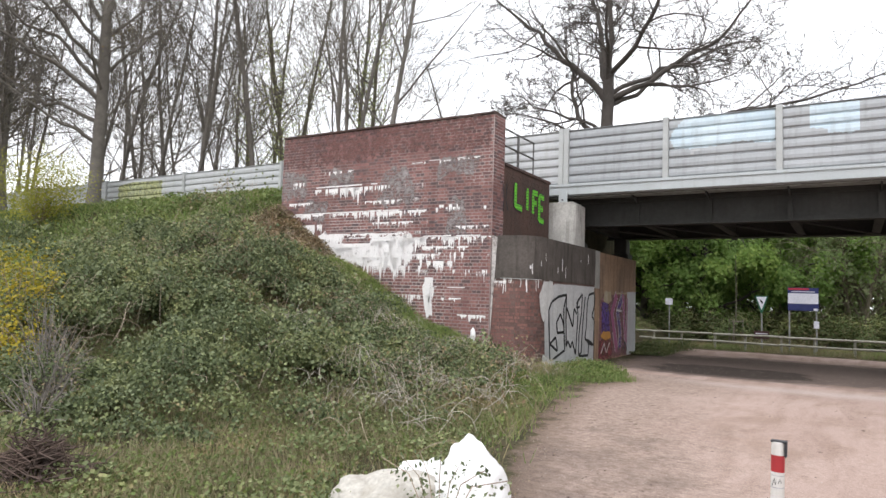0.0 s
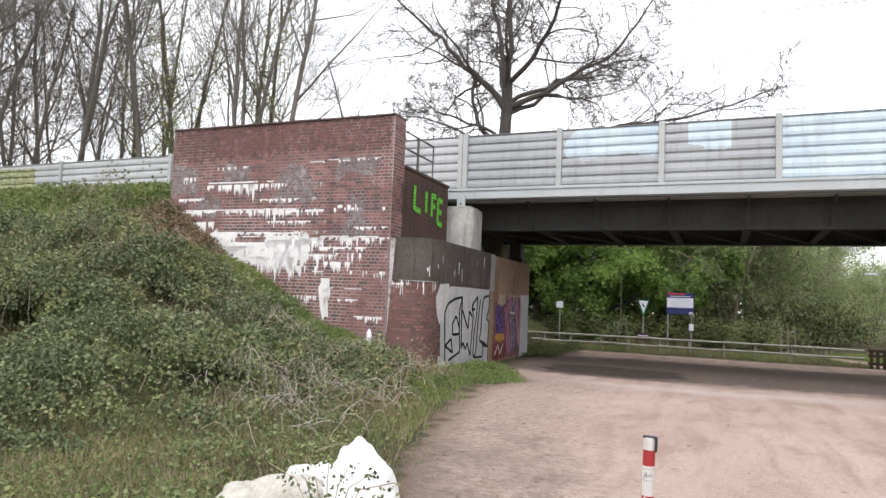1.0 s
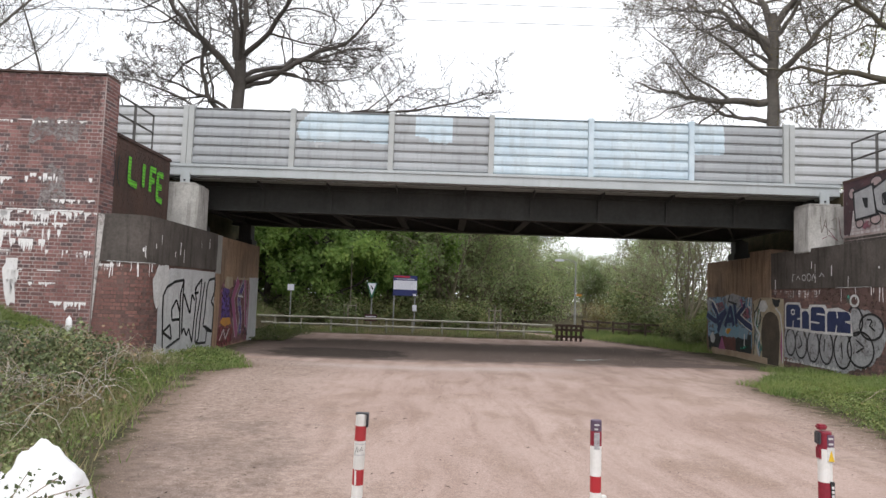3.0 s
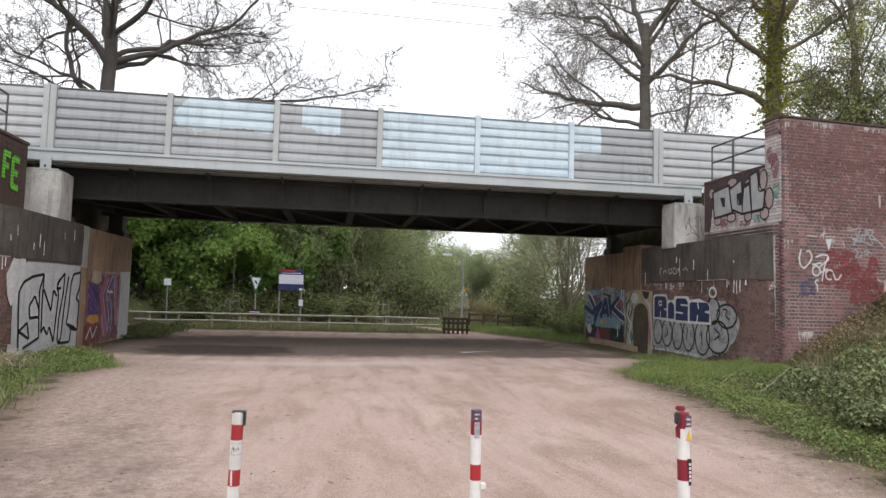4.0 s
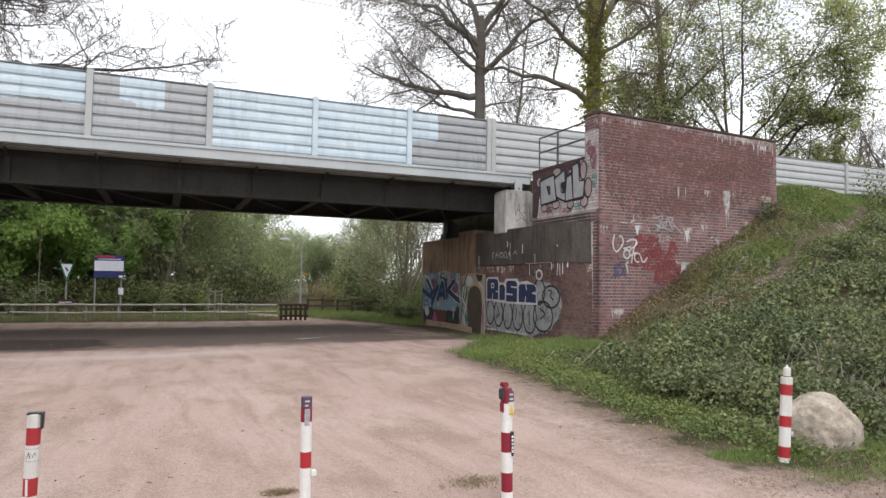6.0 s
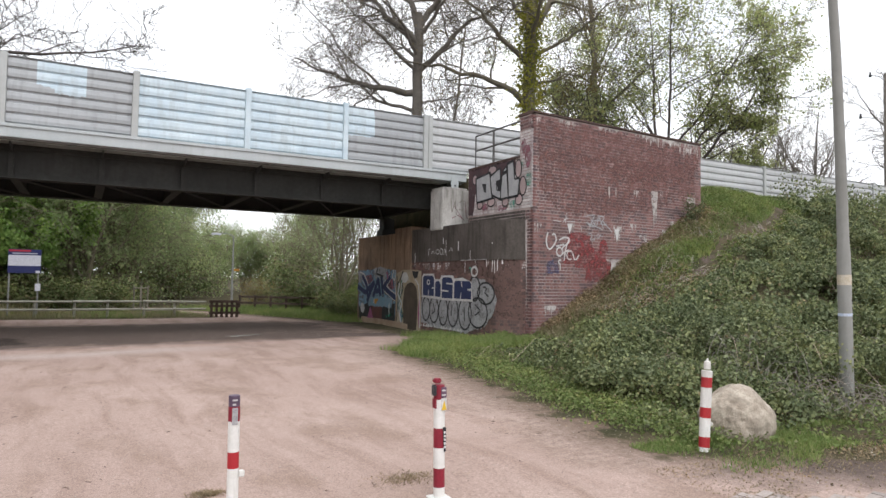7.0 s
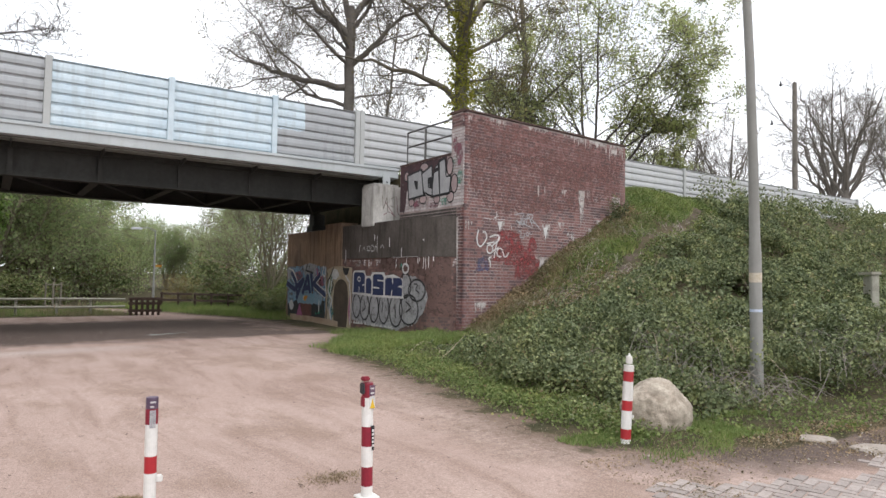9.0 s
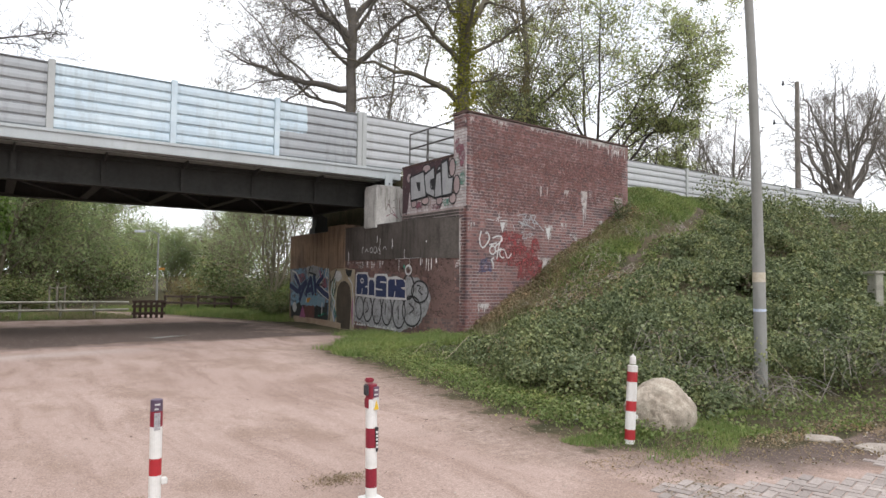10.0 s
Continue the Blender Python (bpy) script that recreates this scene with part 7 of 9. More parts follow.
for i in range(420):
    a, d = r.uniform(0, 6.28), abs(r.normal()) * 0.3
    c = np.array((-6.95 + math.cos(a) * d, -1.55 + math.sin(a) * d, 0.04 + r.uniform(0, 0.42) * max(0.1, 1 - d / 0.7)))
    w = r.normal(size=3) * np.array((1, 1, 0.35))
    w /= np.linalg.norm(w)
    ln = r.uniform(0.15, 0.5)
    br.append(([c - w * ln / 2, c + r.normal(size=3) * 0.03, c + w * ln / 2], [0.007, 0.006, 0.003]))
v, q = tubes(br, lambda r: 4)
tagged(new("brushwood_pile", arrays_mesh("brushwood_pile", v, q, M_DEADWOOD)), "pile of dark dead brushwood on the grass", "brushwood", kind="stuff")


# loose debris where the sand meets the verge
for name, label, n, size, mat, seed in (("pebbles", "small grey stones along the verge", 5000, 0.016, M_STONE, 81), ("dead_leaves", "brown leaf crumbs along the verge", 5000, 0.022, M_DEADLEAF, 82), ("dead_leaves", "dark twigs and crumbs along the verge", 5000, 0.022, M_DEADWOOD, 83)):
    debris(name, label, n * 4, size, mat, seed, lambda x, y: np.exp(-((verge(x, y) + 0.05) / 0.45) ** 2) * np.clip(0.45 + 0.8 * bumps(x * 1.7, y * 1.7), 0.05, 1))
x, y, z = scatter(rng, 24000, -15.6, -8.7, 7.2, 9.5, lambda x, y: np.clip(bumps(x * 0.8 + 3, y * 0.8 + 1) + 0.2 + (-12.5 - x) * 0.25, 0, 1) * off_walls(x, y))
cover("dead_leaves", "brown dead weeds along the wall foot", x, y, z + rng.uniform(0.06, 0.32, len(x)), 0.06, M_DEADLEAF, rng, 0.8)
x, y, z = scatter(rng, 26000, -13.5, -8.3, 6.8, 9.5, lambda x, y: np.clip(0.5 - bumps(x * 0.8 + 3, y * 0.8 + 1), 0, 1) * off_walls(x, y))
cover("low_weeds", "fresh green weeds along the wall foot", x, y, z + rng.uniform(0.03, 0.25, len(x)), 0.06, M_WEED, rng, 0.8)

# shallow puddle under the bridge
pud = random.Random(6)
ringed = []
for k in range(28):
    a = 2 * math.pi * k / 28
    rr = 1 + 0.25 * math.sin(3 * a + 1) + 0.12 * math.sin(7 * a) + pud.uniform(-0.05, 0.05)
    ringed.append((2.95 + 0.62 * rr * math.cos(a) + 0.12 * rr * math.sin(a), 14.65 + 0.2 * rr * math.sin(a) + 0.26 * rr * math.cos(a), 0))
pz = max(float(ground_height(a, b)) for a, b, c in ringed) - 0.004
M_PUDDLE = surface("wet_brown_puddle", (0.06, 0.05, 0.042), (0.075, 0.06, 0.05), 2, 20, 0.22, relief=0, spec=0.5)
tagged(new("puddle", mesh_of("puddle", [(a, b, pz) for a, b, c in ringed] + [(a, b, pz - 0.03) for a, b, c in ringed], [tuple(range(28))] + [(k, k + 28, (k + 1) % 28 + 28, (k + 1) % 28) for k in range(28)], M_PUDDLE)), "shallow brown puddle on the sandy path", "puddle")
lump("kerb_stone", (9.5, 23.6, 0.06), (0.45, 0.2, 0.14), 9.4, M_STONE, "pale broken slab in the verge grass", "stone", 0.2, 0.6, 3)
shrub("shrub", "orange-brown budding bush beside the far path", pose(7.91, 33.0, -0.05), (1.3, 1.1, 1.5), 3200, M_BUSH, 0.06, 51, 20)

x, y, z = scatter(rng, 60000, -46, -16, 3, 13.2, lambda x, y: np.clip(0.5 - 0.8 * bumps(x * 0.3, y * 0.3), 0.1, 1) * off_walls(x, y))
cover("low_weeds", "olive weeds among the grass on the upper bank", x, y, z + rng.uniform(0.05, 0.4, len(x)), 0.10, M_WEED, rng, 0.9)
turf("grass", "rough grass beside the path", 60000, -16, -3.3, -9, -3.0, lambda x, y: np.clip((path_left(y) - x) / 0.6, 0, 1), M_DRYGRASS, 0.16)
turf("grass", "rough grass beside the path", 60000, -16, -3.3, -9, -3.0, lambda x, y: np.clip((path_left(y) - x) / 0.6, 0, 1), M_GRASS, 0.14)
turf("grass", "fresh green grass along the wall foot", 70000, -14, -8.3, 7.4, 9.55, lambda x, y: np.clip(0.4 + (x + 12.5) * 0.12 - 0.9 * bumps(x * 0.8 + 3, y * 0.8 + 1), 0, 1) * off_walls(x, y), M_GRASS, 0.26, 0.012)
stems("dry_canes", "bleached pale canes on the lower west bank", 2300, -10.5, -4.6, 2.0, 8.8, lambda x, y: np.clip(verge(x, y) - 0.3, 0, 1) * np.clip(0.15 + 1.3 * bumps(x * 0.9 + 5, y * 0.9 + 2), 0, 1) * off_walls(x, y), M_PALESTEM, 0.55, 0.34, 63)
turf("grass", "dry bleached grass tangled on the lower west bank", 60000, -10, -4.8, 2.5, 9.2, lambda x, y: np.clip(verge(x, y) - 0.4, 0, 1) * np.clip(0.1 + 1.1 * bumps(x * 0.9 + 5, y * 0.9 + 2), 0, 1) * off_walls(x, y), M_DRYGRASS, 0.3, 0.007)
stems("dry_canes", "grey dry canes round the lamp post", 520, 6.6, 14, -0.4, 2.2, lambda x, y: np.clip(0.4 + bumps(x * 0.8, y * 0.8), 0, 1), M_GREYSTEM, 0.7, 0.4, 64)
x, y, z = scatter(rng, 26000, -11, -3.6, -3.2, 2.6, lambda x, y: np.clip(0.25 + 1.3 * bumps(x * 1.4 + 6, y * 1.4 + 2), 0, 1) * np.clip((verge(x, y) - 0.2) / 0.5, 0, 1) * (1 - np.clip(bramble_here(x, y), 0, 1)))
cover("bramble_thicket", "low bramble clumps at the foot of the bank", x, y, z + np.clip(0.1 + 0.25 * bumps(x * 1.4 + 6, y * 1.4 + 2), 0.02, 0.4) * rng.uniform(0.4, 1.0, len(x)), 0.04, M_BRAMBLE, rng, 0.8)
x, y, z = scatter(rng, 42000, 9.6, 16.4, 7.4, 10, lambda x, y: np.clip((y - (8.6 + (x - 9.32) * 0.0759)) / 0.5, 0, 1) * np.clip(0.75 + bumps(x * 1.2, y * 1.2), 0.1, 1) * off_walls(x, y))
cover("dead_leaves", "rust-brown dead weeds along the wing wall foot", x, y, z + rng.uniform(0.02, 0.24, len(x)), 0.042, M_DEADLEAF, rng, 0.9)
turf("grass", "dry grass along the wing wall foot", 40000, 9.4, 16.4, 7.4, 10, lambda x, y: np.clip((y - (8.2 + (x - 9.32) * 0.0759)) / 0.5, 0, 1) * np.clip(0.5 + bumps(x * 1.2 + 6, y * 1.2), 0.05, 1) * off_walls(x, y), M_DRYGRASS, 0.2, 0.009)

shrub("shrub", "dark ivy clump against the wing wall", pose(15.5, 9.45, float(ground_height(15.5, 9.45)) - 0.05), (0.55, 0.35, 0.75), 900, M_IVY, 0.05, 57, 10)

# small sticks lying on the sand, and tufts at the bollards
r = np.random.RandomState(91)
br = []
for k in range(260):
    x, y = r.uniform(-6, 6.5), r.uniform(-3.2, 9)
    if float(verge(x, y)) > 0.1 or r.uniform() > 0.25 + 0.75 * (x < -0.8):
        continue
    a, ln = r.uniform(0, 6.28), r.uniform(0.015, 0.075)
    g = float(ground_height(x, y)) + 0.006
    br.append(([(x, y, g), (x + math.cos(a) * ln * 0.5, y + math.sin(a) * ln * 0.5, g + r.uniform(0, 0.008)), (x + math.cos(a + 0.3) * ln, y + math.sin(a + 0.3) * ln, g)], [0.003, 0.0025, 0.002]))
v, q = tubes(br, lambda r: 4)
tagged(new("sticks", arrays_mesh("sticks", v, q, M_DEADWOOD)), "short dark sticks scattered over the sandy path", "ground litter", kind="stuff")
for cx, cy, w in ((1.55, 0.6, 0.15), (-0.02, 0.87, 0.06)):
    px, py = cx + r.normal(size=1100) * w, cy + r.normal(size=1100) * w * 0.6
    v, f = blades_at(r, np.stack([px, py, ground_height(px, py) - 0.01], -1), 0.024, 1.2, 0.007)
    tagged(new("weed_tuft", arrays_mesh("weed_tuft", v, f, M_DEADLEAF)), "withered dark weed tuft on the sand", "weeds", "withered tufts", kind="stuff")
x, y, z = scatter(rng, 14000, -9.5, -5.6, 17.6, 22, lambda x, y: np.clip((-6.4 + 0.6 * bumps(x, y * 0.9) - x) / 0.6, 0, 1) * ((x > -7.55) | (y > 18.6)))
cover("low_weeds", "dark leafy weeds at the abutment foot under the bridge", x, y, z + np.clip(0.25 + 0.25 * bumps(x * 1.2, y * 1.2), 0.05, 0.6) * rng.uniform(0.3, 1.0, len(x)), 0.055, M_UNDER, rng, 0.8)
verge_lip = lambda x: np.interp(x, [4.0, 4.25, 4.5, 4.8, 5.0, 5.3, 5.75, 7.0], [0.5, 0.15, -0.28, -0.75, -0.85, -0.72, -0.45, -0.45])
turf("grass", "short trodden grass in front of the boulder", 24000, 4.1, 6.2, -0.95, 0.6, lambda x, y: np.clip((y - verge_lip(x) + 0.06 * bumps(x * 5, y * 5)) / 0.12, 0, 1) * np.clip(0.45 + 0.7 * bumps(x * 2.2, y * 2.2), 0.05, 1), M_GRASS, 0.06, 0.006)
x, y, z = scatter(rng, 11000, 4.4, 8.6, -1.9, -0.3, lambda x, y: np.clip((verge_lip(x) + 0.1 - y) / 0.2, 0, 1) * np.clip((y + 1.15 + 0.3 * (x - 4.6)) / 0.25, 0, 1) * np.clip(0.45 + 0.9 * bumps(x * 2.0, y * 2.0 + 4), 0.05, 1))
cover("leaf_litter", "brown leaf litter and chips along the verge", x, y, z + rng.uniform(0.004, 0.03, len(x)), 0.022, M_DEADLEAF, rng, 0.6)
cover("leaf_litter", "bleached chips among the leaf litter", x[::14], y[::14], z[::14] + 0.012, 0.024, M_PALESTEM, rng, 0.4)
bag_canes = [([(-9.5, 9.0, 0.3), (-9.25, 9.15, 0.62), (-8.95, 9.3, 0.8), (-8.5, 9.32, 0.86)], [0.007, 0.006, 0.005, 0.003]), ([(-8.85, 9.2, 0.1), (-8.9, 9.3, 0.5), (-8.93, 9.36, 0.86)], [0.008, 0.007, 0.005])]
v, q = tubes(bag_canes, lambda r: 5)
tagged(new("dry_canes", arrays_mesh("dry_canes", v, q, M_PALESTEM)), "long pale canes holding up a small bag", "undergrowth", kind="stuff")
x, y, z = scatter(rng, 9000, -7.5, -5.4, 9.4, 13.4, lambda x, y: np.clip((path_left(y) + 0.1 - x) / 0.5, 0, 1) * np.clip(0.3 + bumps(x * 1.6, y * 1.6), 0, 1))
cover("low_weeds", "bright leafy weeds at the abutment foot", x, y, z + rng.uniform(0.03, 0.26, len(x)), 0.04, M_WEED, rng, 0.9)
x, y, z = scatter(rng, 9000, 5.4, 8.7, 9.2, 13.4, lambda x, y: np.clip((x - path_right(y) - 0.2) / 0.5, 0, 1) * np.clip(0.3 + bumps(x * 1.6, y * 1.6), 0, 1))
cover("low_weeds", "bright leafy weeds at the abutment foot", x, y, z + rng.uniform(0.03, 0.2, len(x)), 0.034, M_WEED, rng, 0.9)
turf("grass", "short green grass round the boulder", 16000, 4.3, 7.6, -0.75, 0.5, lambda x, y: np.clip(0.35 + 0.9 * bumps(x * 1.8 + 2, y * 1.8), 0, 1) * np.clip((y + 0.55 + 0.15 * np.sin(x * 3.0)) / 0.3, 0, 1), M_GRASS, 0.07)
turf("grass", "tall bleached grass stalks behind the rail fence", 5200, -6, 2.6, 25.2, 27.2, lambda x, y: np.clip(0.2 + 1.1 * bumps(x * 0.7 + 9, y * 0.7), 0, 1), M_DRYGRASS, 0.5, 0.012)


# ---- graffiti ----
def strokes(track, lines, width, mat, parent, proud, name="stroke", label="", closed=False, kind=""):
    """Brush lines on a wall face: each a list of (s, z), drawn as a flat ribbon that follows the wall."""
    verts, faces = [], []
    for pts in lines:
        p = np.asarray(pts, float)
        if closed:
            p = np.concatenate([p, p[:2]])
        d = np.linalg.norm(np.diff(p, axis=0), axis=1)
        s = np.concatenate([[0], np.cumsum(d)])
        n = max(2, int(s[-1] / 0.07) + 1)
        u = np.linspace(0, s[-1], n)
        c = np.stack([np.interp(u, s, p[:, 0]), np.interp(u, s, p[:, 1])], -1)
        t = np.gradient(c, axis=0)
        t /= np.linalg.norm(t, axis=1)[:, None] + 1e-9
        w = np.stack([-t[:, 1], t[:, 0]], -1) * width / 2
        k = len(verts)
        for (a, za), (b, zb) in zip(c - w, c + w):
            verts += [track.point(a, za, proud), track.point(b, zb, proud)]
        faces += [(k + 2 * i, k + 2 * i + 1, k + 2 * i + 3, k + 2 * i + 2) for i in range(n - 1)]
    return child(name, mesh_of(name, verts, faces, mat), parent, label, kind=kind)


def area(track, outline, mat, parent, proud, name="paint", label="", ragged=0.0, seed=1):
    """A filled patch of paint, cut to strips so that it follows the wall."""
    o = np.asarray(outline, float)
    s0, s1 = o[:, 0].min(), o[:, 0].max()
    n = max(2, int((s1 - s0) / 0.08) + 1)
    r = random.Random(seed)
    cols = []
    for s in np.linspace(s0 + 1e-4, s1 - 1e-4, n):
        zs = []
        for (a, za), (b, zb) in zip(o, np.roll(o, -1, axis=0)):
            if (a - s) * (b - s) <= 0 and a != b:
                zs.append(za + (zb - za) * (s - a) / (b - a))
        if len(zs) >= 2:
            cols.append((s, min(zs) - r.uniform(0, ragged), max(zs) + r.uniform(0, ragged) * 0.5))
    verts, faces = [], []
    for s, lo, hi in cols:
        verts += [track.point(s, lo, proud), track.point(s, hi, proud)]
    faces = [(2 * i, 2 * i + 1, 2 * i + 3, 2 * i + 2) for i in range(len(cols) - 1)]
    return child(name, mesh_of(name, verts, faces, mat), parent, label)


def ring(cs, cz, rs, rz, a0=0, a1=360, n=18):
    return [(cs + rs * math.cos(radians(a)), cz + rz * math.sin(radians(a))) for a in np.linspace(a0, a1, n)]


# green lettering LIFE on the west return wall; s runs away from the corner
def letter(track, parent, ls, wide, core, edge, proud, label=""):
    """One sprayed letter: a broad edge and the coloured core over it."""
    strokes(track, ls, wide[0], edge, parent, proud, "outline")
    strokes(track, ls, wide[1], core, parent, proud + 0.004, "letter", label)


gl = thing("graffiti", "lime green block letters LIFE edged in black", "graffiti")
LIFE = {"L": [[(0, 1), (0, 0), (1, -0.06)]], "I": [[(0, 1), (0, 0)]], "F": [[(0, 0), (0, 1), (1, 0.98)], [(0, 0.52), (0.8, 0.5)]], "E": [[(1, -0.04), (0, 0), (0, 1), (1, 0.98)], [(0, 0.5), (0.8, 0.48)]]}
for ch, s0, w, z0, z1 in (("L", 1.27, 0.42, 4.14, 4.74), ("I", 2.02, 0.3, 4.13, 4.70), ("F", 2.41, 0.3, 4.08, 4.67), ("E", 2.84, 0.33, 3.96, 4.62)):
    letter(T_LEFT_END, gl, [[(s0 + a * w, z0 + b * (z1 - z0)) for a, b in line] for line in LIFE[ch]], (0.22, 0.15), M_GREEN, M_BLACK, 0.018, "lime green sprayed letter " + ch)
for k in range(11):
    strokes(T_LEFT_END, [[(1.2, LEDGE_L + 0.003 + COURSE * (9 + k)), (3.28, LEDGE_L + 0.003 + COURSE * (9 + k))]], 0.016, M_LIFE, gl, 0.0245, "joint_line", "unpainted joint" if k == 0 else "")
strokes(T_LEFT_END, [[(0.5, 4.7), (0.6, 4.3), (0.55, 3.9)], [(0.75, 4.65), (0.7, 4.2), (0.85, 3.95)]], 0.04, M_BLACK, gl, 0.018, "faint_tag")

# silver piece with black outlines on the west abutment
gs = thing("graffiti", "silver graffiti with thick black outlined letters", "graffiti")
area(T_LOW_L, [(1.62, 0.15), (1.6, 1.3), (1.7, 2.05), (2.4, 2.13), (5.2, 2.13), (5.27, 1.0), (5.25, 0.05)], M_SILVER_PALE, gs, 0.020, "fill", "silver painted ground", 0.07)
area(T_LOW_L, [(1.3, 1.6), (1.28, 1.8), (1.5, 2.15), (2.1, 2.19), (2.15, 1.9), (1.75, 1.3), (1.5, 1.25)], M_SPRAY_WHITE, gs, 0.024, "white_patch", "white paint patch", 0.12)
area(T_LOW_L, [(1.45, 0.05), (1.5, 0.35), (1.9, 0.3), (2.3, 0.1), (1.9, 0.0)], M_SPRAY_WHITE, gs, 0.024, "white_patch", "", 0.12, 5)


first_letters = [[(3.02, 1.88), (2.47, 1.82), (2.02, 1.68), (1.85, 1.47), (1.88, 1.06), (1.98, 0.26)], [(3.02, 1.88), (2.84, 1.52), (2.89, 0.88), (2.96, 0.44), (2.18, 0.25)],
                          [(2.43, 0.9), (2.37, 1.16), (2.62, 1.39), (2.87, 1.08)], [(2.43, 0.9), (2.89, 0.91)], [(1.95, 0.64), (2.33, 0.8), (2.46, 0.44), (1.95, 0.64)],
                          [(3.02, 1.88), (3.01, 1.23), (3.06, 0.53), (3.17, 0.68), (3.38, 0.47), (3.49, 0.66), (3.76, 0.29)], [(3.06, 1.53), (3.52, 1.02), (3.59, 1.53), (3.79, 1.37)]]
last_letters = [[(4.21, 1.93), (3.79, 1.68), (3.9, 1.37), (3.76, 0.29)], [(4.21, 1.93), (4.17, 1.43), (4.0, 0.85), (3.98, 0.28)], [(3.92, 1.79), (3.77, 1.53), (4.03, 1.58)],
                          [(4.45, 1.86), (4.3, 1.21), (4.19, 0.32), (3.98, 0.23), (4.75, 0.21), (4.81, 0.61)], [(4.63, 1.7), (4.57, 1.0), (4.48, 0.68), (5.12, 0.49)],
                          [(5.2, 1.98), (4.76, 1.92), (4.63, 1.7)], [(5.2, 1.98), (5.26, 1.76), (5.2, 1.54), (5.01, 1.32), (5.24, 1.2)], [(5.24, 1.2), (5.22, 0.81), (5.2, 0.48), (4.86, 0.61)]]
for k, line in enumerate(first_letters + last_letters):
    strokes(T_LOW_L, [line], 0.07, M_BLACK, gs, 0.028, "outline", "black spray outline" if k == 0 else "")
area(T_LOW_L, [(4.48, 0.7), (4.8, 0.66), (5.12, 0.45), (4.75, 0.52)], M_BLACK, gs, 0.0275, "dark_fill")

gv = thing("graffiti", "violet and pink graffiti on the far abutment face", "graffiti")
area(T_LOW_L, [(5.6, 0.1), (5.65, 1.6), (6.0, 1.95), (8.4, 1.95), (8.45, 0.1)], M_MAGENTA, gv, 0.036, "fill", "dusky pink paint", 0.1)
area(T_LOW_L, [(5.87, 0.85), (5.87, 1.7), (6.5, 1.72), (6.66, 0.83)], M_VIOLET, gv, 0.040, "violet_fill", "", 0.06)
area(T_LOW_L, [(5.8, 0.72), (6.0, 0.84), (6.7, 0.82), (6.75, 0.66), (6.2, 0.6)], M_OCHRE_BRIGHT, gv, 0.043, "ochre_fill", "orange paint band", 0.04)
area(T_LOW_L, [(5.6, 0.05), (5.65, 0.55), (6.3, 0.66), (6.95, 0.5), (6.9, 0.02)], M_FADED_RED, gv, 0.041, "red_fill", "", 0.06)
area(T_LOW_L, [(6.0, 1.8), (6.1, 2.05), (6.7, 2.05), (6.8, 1.8), (6.4, 1.7)], M_OCHRE, gv, 0.042, "ochre_fill", "", 0.05)
for k, (line, w) in enumerate((([(7.32, 1.98), (6.8, 1.42), (7.08, 0.82), (7.37, 0.26)], 0.34), ([(7.96, 2.0), (7.4, 1.42), (7.7, 0.8), (7.67, 0.3)], 0.3), ([(7.96, 2.0), (8.31, 0.4)], 0.22), ([(8.45, 1.88), (8.42, 0.38)], 0.14))):
    strokes(T_LOW_L, [line], w, M_SPRAY_WHITE, gv, 0.044 + 0.002 * k, "rim", "white rim" if k == 0 else "")
    strokes(T_LOW_L, [line], w - 0.05, (M_PINK, M_VIOLET, M_PINK, M_PINK)[k], gv, 0.0455 + 0.002 * k, "letter", "pink and violet letter" if k == 0 else "")
for line, w, mat in (([(7.29, 1.49), (7.82, 1.46)], 0.06, M_SPRAY_WHITE), ([(8.0, 0.22), (8.23, 0.47), (8.45, 0.2)], 0.07, M_BLACK), ([(5.8, 0.2), (6.1, 0.5), (6.3, 0.2), (6.6, 0.5)], 0.05, M_SPRAY_WHITE), ([(7.0, 1.9), (6.6, 1.4), (6.9, 0.8)], 0.05, M_BLACK), ([(7.2, 2.02), (8.4, 2.04)], 0.05, M_OCHRE), ([(7.5, 0.2), (7.6, 0.5)], 0.05, M_TEAL)):
    strokes(T_LOW_L, [line], w, mat, gv, 0.055, "stroke")
area(T_LOW_L, [(8.47, 0.05), (8.47, 2.08), (9.48, 2.1), (9.48, 0.05)], M_SILVER_PALE, gv, 0.036, "grey_fill", "grey painted edge", 0.05)

# east return wall: silver letters with black edges; s runs away from the corner
go = thing("graffiti", "silver block letters outlined in black on painted bricks", "graffiti")
area(T_RIGHT_END, [(0.72, 4.6), (0.75, 5.0), (3.3, 5.0), (3.3, 3.7), (3.0, 3.65), (2.9, 4.3), (2.0, 4.4)], M_MAROON, go, 0.0185, "dark_ground", "dark maroon overpaint", 0.08)
for k, (c, z, a, b) in enumerate(((2.93, 4.7, 0.14, 0.15), (1.95, 4.86, 0.22, 0.12), (0.64, 4.72, 0.15, 0.25), (0.42, 4.23, 0.16, 0.26), (0.6, 3.88, 0.17, 0.15), (1.26, 3.88, 0.16, 0.13), (1.99, 3.94, 0.2, 0.13), (2.62, 3.9, 0.16, 0.12))):
    area(T_RIGHT_END, ring(c, z, a, b, 0, 345, 14), M_PALE_PINK, go, 0.0205 + 0.0003 * k, "bubble_fill", "pale pink bubble" if k == 0 else "")
    strokes(T_RIGHT_END, [ring(c, z, a, b)], 0.035, M_BLACK, go, 0.0235, "bubble")
